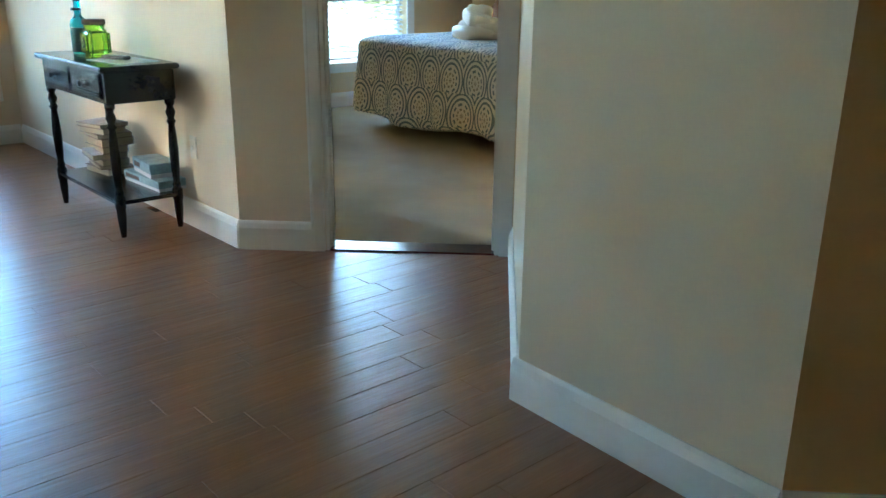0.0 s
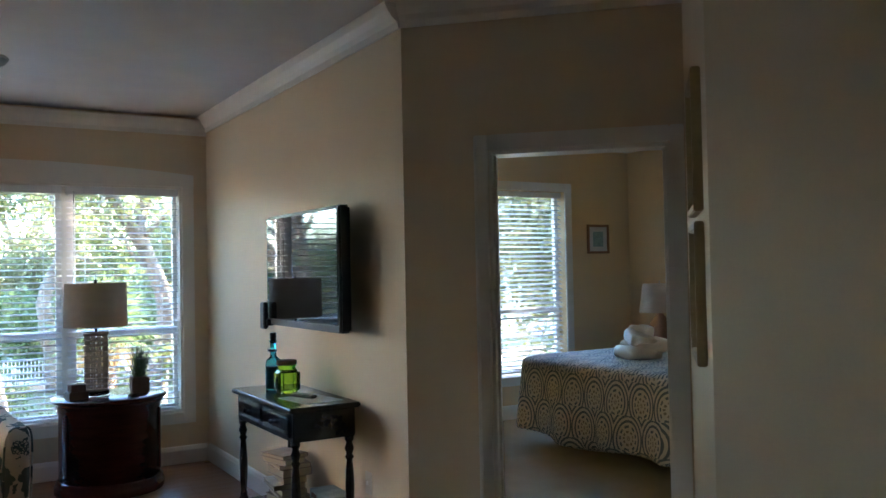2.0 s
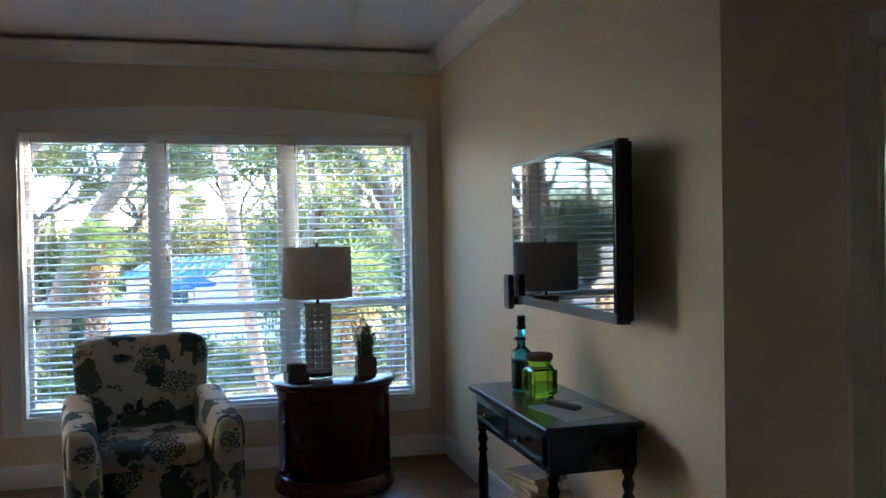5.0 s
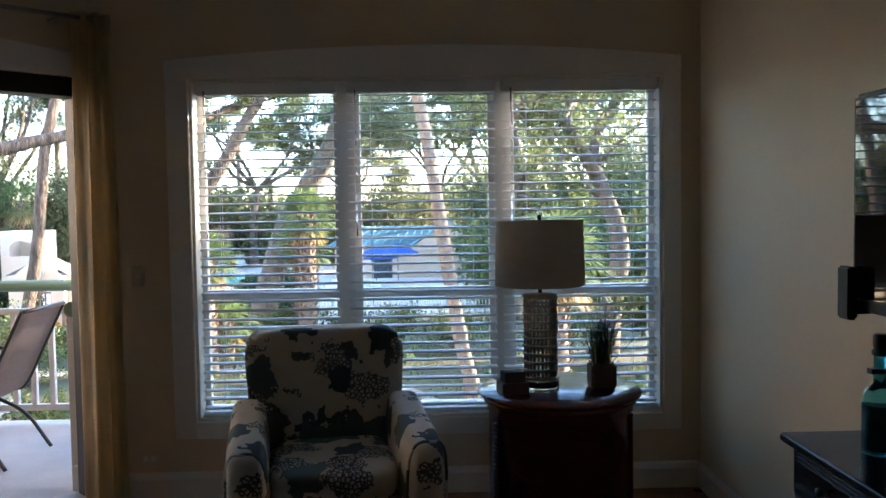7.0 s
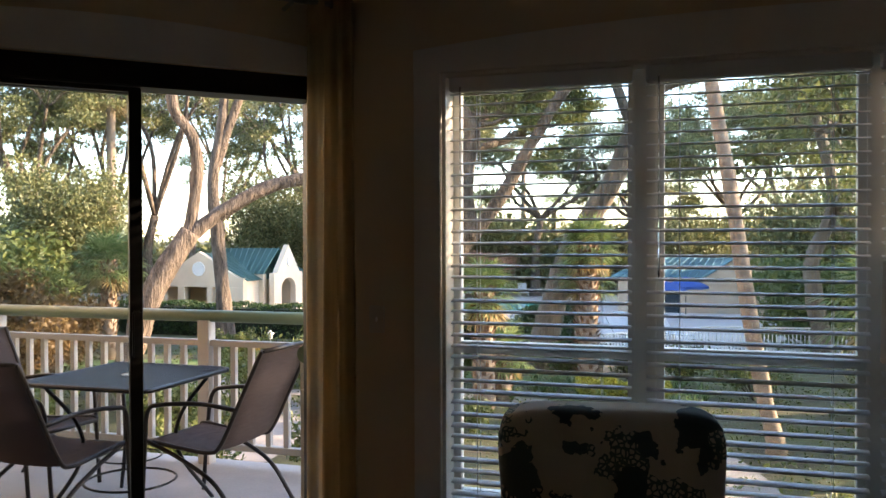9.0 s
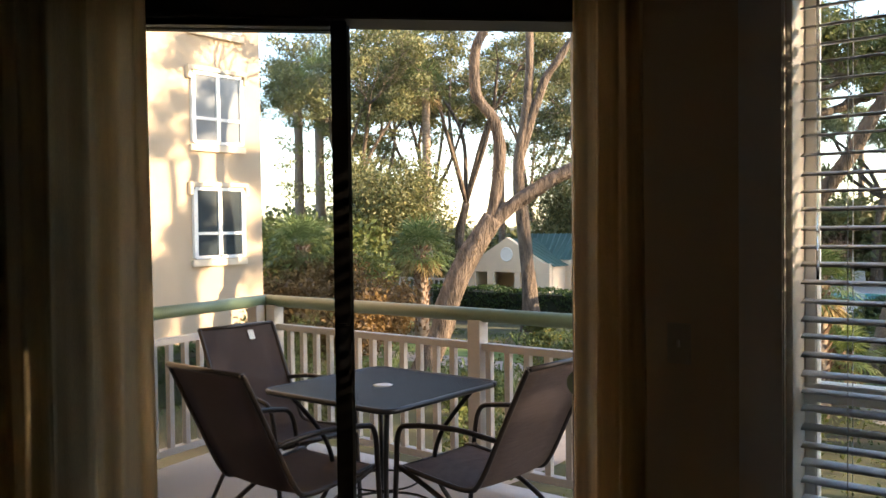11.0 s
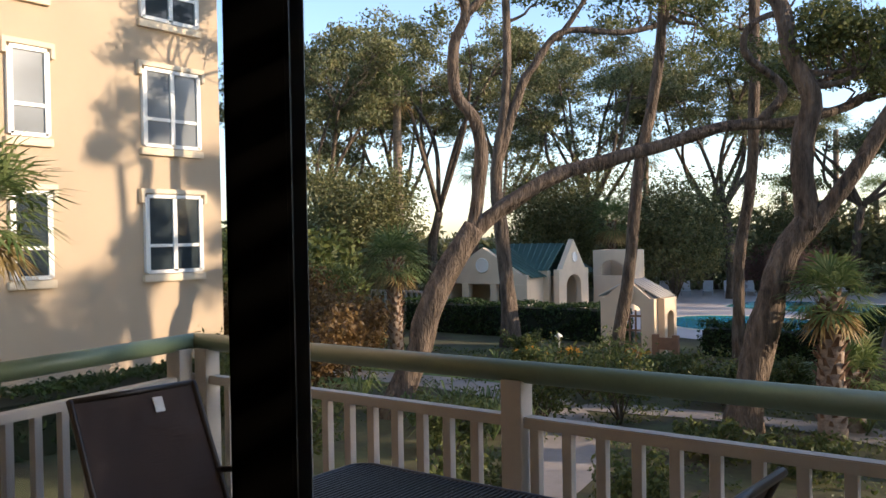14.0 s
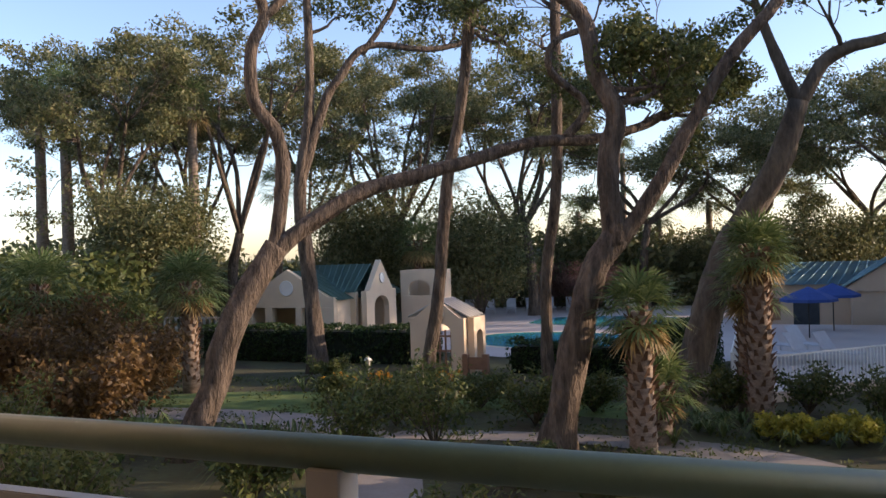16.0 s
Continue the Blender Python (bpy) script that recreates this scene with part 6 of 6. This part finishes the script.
def palm(at, top, r, crown, n, label, seed, dry=6, boots=True, lean=(0, 0)):
    """A cabbage palm: trunk with crossed boots, round crown of fan leaves with drooping dry ones."""
    rnd = random.Random(seed)
    t = thing("cabbage_palm", (at[0], at[1], G), label, "palm")
    hgt = top - G
    line = [Vector((lean[0] * u * u, lean[1] * u * u, hgt * u)) for u in [i / 8 for i in range(9)]]
    bm = bmesh.new()
    tube(bm, line, [r * (1.25 - 0.3 * i / 8) for i in range(9)], 12, 0.2, seed)
    part("trunk", bm, M_PALMBARK, t)
    if boots:
        bm = bmesh.new()
        z, k = 0.25, 0
        while z < hgt:
            a = k * 2.4
            c = line[0].lerp(line[-1], z / hgt)
            o = Vector((math.cos(a), math.sin(a), 0))
            s = Vector((-o.y, o.x, 0)) * r * 0.30
            b = c + o * r * 0.95
            e = c + o * (r * 1.45 + 0.03) + Vector((rnd.uniform(-0.03, 0.03), rnd.uniform(-0.03, 0.03), 0.22))
            v = [bm.verts.new(p) for p in (b - s, b + s, e + s * 0.35, e - s * 0.35, b + Vector((0, 0, 0.10)) - o * 0.03)]
            bm.faces.new(v[:4])
            bm.faces.new((v[3], v[2], v[4]))
            bm.faces.new((v[0], v[3], v[4]))
            bm.faces.new((v[2], v[1], v[4]))
            z += 0.026
            k += 1
        part("boot_cover", bm, M_BOOT, t, "criss-crossed brown leaf bases")
    head = line[-1]

    def fan(bm, d, L, droop):
        d = d.normalized()
        side = d.cross(Vector((0, 0, 1)))
        side = side.normalized() if side.length > 0.01 else Vector((1, 0, 0))
        up = side.cross(d)
        hub = head + d * L * 0.45 + Vector((0, 0, -droop * 0.1 * L))
        w = 0.012
        v = [bm.verts.new(p) for p in (head - side * w, head + side * w, hub + side * w, hub - side * w)]
        bm.faces.new(v)
        m = 18
        for i in range(m):
            a = radians(-105 + 210 * i / (m - 1))
            ll = L * 0.62 * (1 - 0.25 * abs(a) / 1.9) * rnd.uniform(0.85, 1.1)
            e = (d * math.cos(a) + side * math.sin(a) + up * rnd.uniform(-0.05, 0.15)).normalized()
            q = e.cross(up).normalized() * 0.028
            mid = hub + e * ll * 0.55
            tip = hub + e * ll + Vector((0, 0, -droop * ll * 0.42))
            v = [bm.verts.new(p) for p in (hub, mid + q, tip, mid - q)]
            bm.faces.new((v[0], v[1], v[3]))
            bm.faces.new((v[1], v[2], v[3]))

    bm = bmesh.new()
    for k in range(n):
        a, el = k * 2.399, 1.35 - 1.9 * ((k + 0.5) / n)
        fan(bm, Vector((math.cos(a) * math.cos(el), math.sin(a) * math.cos(el), math.sin(el))), crown * rnd.uniform(0.85, 1.1), 0.55)
    part("crown", bm, M_PALMLEAF, t, "round crown of green fan leaves")
    if dry:
        bm = bmesh.new()
        for k in range(dry):
            a = k * 2.4 + 1
            fan(bm, Vector((math.cos(a) * 0.6, math.sin(a) * 0.6, -0.8)), crown * 0.85, 0.3)
        part("dry_skirt", bm, M_PALMDRY, t, "drooping dry leaves")
    return t


palm((-5.0, 20.8), 1.3, 0.24, 1.15, 34, "cabbage palm with shaggy brown trunk by the path", 1)
palm((-7.0, 16.8), 0.2, 0.22, 1.2, 26, "young cabbage palm with brown boots beside the oak", 2)
palm((-6.9, 18.2), -1.5, 0.24, 1.1, 24, "short cabbage palm with low crown", 3, dry=2)
palm((-5.3, 22.0), 0.4, 0.24, 1.2, 28, "cabbage palm with dark crown near the terrace", 4)
palm((-22.0, 21.5), 0.7, 0.22, 1.6, 36, "sunlit cabbage palm with pale trunk beyond the railing", 5)
palm((-27.0, 20.2), 0.8, 0.22, 1.8, 32, "cabbage palm in the shrubs", 6)
palm((-24.6, 44.5), 2.2, 0.22, 2.0, 34, "cabbage palm with yellowing skirt behind the oak", 7, dry=16)
palm((-16.1, 4.95), 2.0, 0.13, 1.5, 30, "cabbage palm in front of the apartment wall", 8)
palm((-34, 33), 2.2, 0.22, 2.2, 32, "cabbage palm at the edge of the wood", 9)
palm((-45.9, 37.0), 11.0, 0.30, 2.5, 34, "tall slender cabbage palm", 10, boots=False)
palm((-43.4, 36.6), 11.6, 0.30, 2.6, 34, "tall slender cabbage palm", 11, boots=False)
palm((-34.5, 37), 10, 0.25, 2.2, 26, "tall slender cabbage palm", 12, boots=False)
for k, (x, y, z) in enumerate(((-21.5, 70, 4.6), (-14.5, 68, 4.2), (-10.5, 66, 4.8), (-18, 72, 9.5), (-8, 70, 4.5), (-4, 72, 5), (2, 66, 4.4), (-29, 60, 7.5), (-38, 50, 6.5), (8, 66, 5))):
    palm((x, y), z, 0.22, 2.1, 24, "distant cabbage palm above the wood", 40 + k, dry=3, boots=False)
palm((1.2, 12.5), 0.4, 0.2, 1.4, 28, "cabbage palm outside the wide window", 60)
palm((4.6, 15.5), 1.5, 0.2, 1.5, 28, "cabbage palm outside the wide window", 61)


def shrub(x, y, w, h, material, label, seed, size=0.06, per=26, name="shrub", z=G, dens=1.0):
    """A loose shrub: stems that fork and leaf clusters, with gaps."""
    rnd = random.Random(seed)
    t = thing(name, (x, y, z), label, "shrub", "garden shrubs")
    bm = bmesh.new()
    tips = []
    for k in range(int(10 * dens) + 3):
        a = rnd.uniform(0, 6.28)
        e = Vector((math.cos(a) * w * 0.5 * rnd.uniform(0.3, 1), math.sin(a) * w * 0.5 * rnd.uniform(0.3, 1), h * rnd.uniform(0.6, 1)))
        mid = e * 0.5 + Vector((rnd.gauss(0, 0.08), rnd.gauss(0, 0.08), h * 0.08))
        tube(bm, [(0, 0, 0), mid, e], [0.02, 0.014, 0.006], 5)
        tips += [tuple(e), tuple(mid.lerp(e, 0.5) + Vector((rnd.gauss(0, 0.12), rnd.gauss(0, 0.12), 0))), tuple(mid + Vector((rnd.gauss(0, 0.15), rnd.gauss(0, 0.15), 0)))]
        tips.append((e.x * rnd.uniform(0.4, 1.1), e.y * rnd.uniform(0.4, 1.1), e.z * rnd.uniform(0.3, 0.9)))
    part("branching", bm, M_BARK_DARK, t)
    leaves("foliage", tips, per, min(w, h) * 0.24, size, material, t, "", seed, 0.8)


def hedge(x0, x1, y0, y1, h, label, seed):
    t = thing("clipped_hedge", ((x0 + x1) / 2, (y0 + y1) / 2, G), label, "hedge")
    w, d = (x1 - x0) / 2, (y1 - y0) / 2
    # Solid dark block: the shade inside the hedge, drawn as colour.
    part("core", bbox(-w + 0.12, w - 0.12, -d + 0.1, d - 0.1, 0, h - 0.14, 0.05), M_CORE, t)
    rs = np.random.RandomState(seed)
    n = int((2 * w * h * 2 + 4 * w * d + 4 * d * h) * 55)
    f = rs.rand(n)
    p = np.stack([rs.uniform(-w, w, n), rs.uniform(-d, d, n), rs.uniform(0.05, h, n)], 1)
    p[f < 0.40, 1] = -d
    p[(f >= 0.40) & (f < 0.75), 2] = h
    p[(f >= 0.75) & (f < 0.88), 0] = w
    p[f >= 0.88, 1] = d
    p[:, 2] += 0.06 * np.sin(p[:, 0] * 2.1)
    leaves("foliage", p, 4, 0.11, 0.065, M_HEDGE, t, "dense small dark leaves", seed, 1.0)


hedge(-27.5, -17.0, 28.6, 29.9, 1.35, "clipped dark green hedge in front of the pavilion", 1)
hedge(-13.4, -8.5, 27.2, 28.2, 1.05, "clipped dark green hedge beside the pool", 2)
hedge(-8.4, -6.7, 26.5, 30.5, 1.6, "dark green hedge beside the terrace", 3)

hedge(-21.2, -19.4, 2.0, 12.6, 1.25, "clipped green hedge along the apartment wall", 4)

rnd = random.Random(77)
k = 0
for x, y, w, h, m, lab in (
        (-24, 17, 3.2, 2.7, M_SHRUB_RED, "tall reddish brown shrub beside the lawn"), (-21.5, 18.5, 3.0, 2.4, M_SHRUB_RED, "tall reddish brown shrub beside the lawn"), (-19, 14.5, 3.0, 2.2, M_SHRUB_RED, "tall reddish brown shrub beside the lawn"),
        (-26.5, 20.5, 3.5, 3.0, M_SHRUB_RED, "tall reddish brown shrub beside the lawn"), (-24.5, 22.8, 2.6, 1.8, M_SHRUB_RED, "tall reddish brown shrub beside the lawn"), (-18.0, 11.5, 2.5, 2.0, M_SHRUB, "loose green shrub in the garden"),
        (-28, 24, 3.5, 3.0, M_SHRUB, "loose green shrub in the garden"), (-14.5, 9.5, 2.4, 1.6, M_SHRUB, "green shrub below the balcony"), (-12.8, 12.0, 1.8, 1.2, M_SHRUB, "green shrub below the balcony"),
        (-12.5, 15.0, 2.2, 1.7, M_SHRUB, "loose green shrub with pale flowers"), (-11.2, 16.2, 2.4, 1.9, M_SHRUB, "loose leafy green shrub beside the path"), (-13.2, 18.4, 2.2, 1.5, M_SHRUB, "loose leafy green shrub beside the path"),
        (-10.0, 19.4, 2.0, 1.2, M_SHRUB, "loose leafy green shrub beside the path"), (-12.0, 21.0, 2.2, 1.0, M_SHRUB, "loose leafy green shrub beside the path"), (-9.0, 21.2, 1.8, 1.0, M_SHRUB, "loose leafy green shrub beside the path"),
        (-8.6, 14.4, 1.6, 0.7, M_SHRUB, "low yellow-green shrub beside the path"), (-6.9, 14.2, 1.7, 0.7, M_SHRUB, "low yellow-green shrub beside the path"),
        (-16.6, 20.8, 1.6, 0.8, M_SHRUB, "low green shrub beside the path"), (-18.6, 24.4, 1.8, 0.8, M_SHRUB, "low green shrub beside the path"), (-16.2, 23.4, 0.9, 0.45, M_FLOWER, "low orange flowers in the border"), (-14.4, 24.0, 1.1, 0.45, M_FLOWER, "low orange flowers in the border"), (-17.6, 22.8, 0.9, 0.45, M_FLOWER, "low orange flowers in the border"),
        (-4.6, 19.0, 0.9, 0.55, M_YELLOW, "bright yellow-green shrub under the palms"), (-3.9, 19.0, 0.9, 0.55, M_YELLOW, "bright yellow-green shrub under the palms"), (-3.1, 19.0, 0.9, 0.6, M_YELLOW, "bright yellow-green shrub under the palms"),
        (-5.8, 21.6, 1.8, 1.1, M_SHRUB, "dark green shrub under the palms"), (-4.0, 22.2, 1.8, 1.1, M_SHRUB, "dark green shrub under the palms"), (-2.4, 21.4, 1.8, 1.2, M_SHRUB, "dark green shrub under the palms"), (-7.6, 24.8, 1.6, 1.5, M_SHRUB, "dark green shrub under the palms"),
        (-0.6, 20, 2.2, 1.2, M_SHRUB, "loose green shrub in the garden"), (2.0, 18, 2.4, 1.5, M_SHRUB, "loose green shrub in the garden"), (5, 18, 2.8, 2.0, M_SHRUB, "loose green shrub in the garden"), (8, 17, 3.0, 2.4, M_SHRUB, "loose green shrub in the garden"), (1.5, 9.5, 2.2, 1.4, M_SHRUB, "green shrub under the window"), (4.5, 10.5, 2.4, 1.8, M_SHRUB, "green shrub under the window"),
        (-16.5, 55.5, 5.0, 3.2, M_PINKLEAF, "pink-leaved shrub behind the loungers"), (-20.0, 57, 4.0, 3.0, M_PINKLEAF, "pink-leaved shrub behind the loungers"), (-10, 9, 1.6, 1.1, M_SHRUB, "green shrub below the balcony"), (-8.4, 10.5, 1.4, 0.9, M_SHRUB, "green shrub below the balcony")):
    big = w > 2.6
    shrub(x, y, w, h, m, lab, 200 + k, 0.085 if big else 0.055, 60 if big else 40, dens=2.0 if big else 1.2)
    k += 1

# The first two are added off to the east, only to shade the balcony.
for k, (x, y, w, h) in enumerate(((12, 7.9, 8.0, 9.1), (16, 9.8, 8.0, 9.9), (-29, 46, 7, 8.5), (-22.5, 49, 7, 7.5), (-33, 31.5, 6, 7.5), (-17, 60, 8, 5.5), (-38, 38, 7, 7.5), (-10, 64, 9, 5.5), (-3, 58, 8, 5.8), (4, 44, 7, 7), (10, 40, 7, 8))):
    shrub(x, y, w, h, M_OAKLEAF_FAR, "rounded evergreen tree behind the garden or added to shade the balcony", 700 + k, 0.105, 210, "evergreen_tree", G, 3.0)


# strappy border plants
def border(x, y, s, seed, material=M_PALMLEAF):
    r2 = random.Random(seed)
    t = thing("strappy_plant", (x, y, G), "low strappy green border plant", "plant", "border plants")
    bm = bmesh.new()
    for k in range(26):
        a, L = r2.uniform(0, 6.28), s * r2.uniform(0.6, 1.1)
        d = Vector((math.cos(a), math.sin(a), 0))
        q = Vector((-d.y, d.x, 0)) * 0.018
        m, e = d * L * 0.45 + Vector((0, 0, L * 0.75)), d * L + Vector((0, 0, L * r2.uniform(0.2, 0.7)))
        v = [bm.verts.new(p) for p in (-q, q, m + q, m - q, e)]
        bm.faces.new(v[:4])
        bm.faces.new((v[3], v[2], v[4]))
    part("tuft", bm, material, t)


for k in range(46):
    border(rnd.uniform(-18.5, -8.5), 23.0 + rnd.uniform(-0.8, 1.5), 0.55, 300 + k)
for k in range(26):
    border(rnd.uniform(-7.5, -1.0), rnd.uniform(17.8, 20.6), 0.5, 400 + k)
for k in range(10):
    border(rnd.uniform(-18, -12), rnd.uniform(12, 16), 1.1, 500 + k)

# the wood that closes the view
rs = np.random.RandomState(9)
pts = []
for a in np.linspace(-62, 42, 150):
    for j in range(9):
        d = rs.uniform(62, 84)
        pts.append((d * math.sin(radians(a)) - 4, d * math.cos(radians(a)) * 0.95, G + rs.uniform(0.1, 1) * (4.6 + 2.2 * noise.noise(Vector((a * 0.13, j * 0.1, 0))))))
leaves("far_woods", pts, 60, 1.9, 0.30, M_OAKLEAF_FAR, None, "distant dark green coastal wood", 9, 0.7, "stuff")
pts = []
for a in np.linspace(-68, -43, 50):
    for j in range(9):
        d = rs.uniform(36, 46)
        pts.append((d * math.sin(radians(a)) - 4, d * math.cos(radians(a)), G + rs.uniform(0.2, 4.2)))
leaves("thicket", pts, 60, 1.2, 0.18, M_SHRUB, None, "thicket of shrubs beyond the garden", 10, 0.8, "stuff")
pts = []
for a in np.linspace(3, 25, 44):
    for j in range(8):
        d = rs.uniform(28, 44)
        pts.append((d * math.sin(radians(a)) - 1, d * math.cos(radians(a)), G + rs.uniform(0.2, 3.0)))
leaves("window_thicket", pts, 60, 1.2, 0.18, M_SHRUB, None, "thicket of trees beyond the wide window", 12, 0.8, "stuff")
# low ground cover
pts = [(rs.uniform(-26, 4), rs.uniform(9, 25), G + 0.06) for _ in range(900)]
pts = [p for p in pts if not (-16 < p[0] < -9 and 7 < p[1] < 14)]
leaves("ground_cover", pts, 22, 0.45, 0.05, M_SHRUB, None, "low leafy ground cover", 13, 0.3, "stuff")

# ---------- floor planks, last ----------
rnd = random.Random(21)
shapes = {}
near, rest = 0, bmesh.new()
row = 0
y = -6.45
while y < 0:
    x = -3.1 + rnd.uniform(-0.6, 0)
    while x < 1.0:
        L = rnd.choice((0.6, 0.9, 1.2))
        x0, x1, y0, y1 = x, min(x + L, 1.1), y, y + 0.127
        keep = x1 > -3.1 and (max(x0, x0) < 0.9)
        # clip to the room: east wall, door wall, hall wall
        lim = 0.0 if y1 > -3.376 else min(-3.376 - y0, 0.95)
        if y0 < D1[1]:
            lim = min(lim, D1[0] + (y1 - D1[1]))
        if y0 < NW[1]:
            lim = NW[0] + 0.05
        x1 = min(x1, lim - 0.001)
        lo_x = C0[0] if y1 > -0.3 else -9
        if keep and x1 - x0 > 0.06 and x0 > -3.9:
            x0 = max(x0, lo_x)
            key = round(x1 - x0, 2)
            if key not in shapes:
                shapes[key] = mesh_of("plank", bbox(0.0003, key - 0.0003, 0.0003, 0.1267, -0.015, 0.0, 0.0014, 1), M_PLANK)
            o = new("plank", shapes[key])
            o.parent = floor
            o.matrix_basis = pose(x0, y0, -0.0002 * rnd.random())
            near += 1
        x += L
    y += 0.127
bm = bmesh.new()
y = BACK
while y < 0:
    x = C1[0] - 0.2
    end = -3.1 if y > -6.5 else KW[0]
    while x < end:
        L = rnd.choice((0.6, 0.9, 1.2))
        box(bm, x + 0.001, min(x + L, end) - 0.001, y + 0.001, y + 0.126, -0.016, -0.0015)
        x += L
    y += 0.127
tagged(part("planks_rest", bm, M_PLANK, floor), kind="stuff")
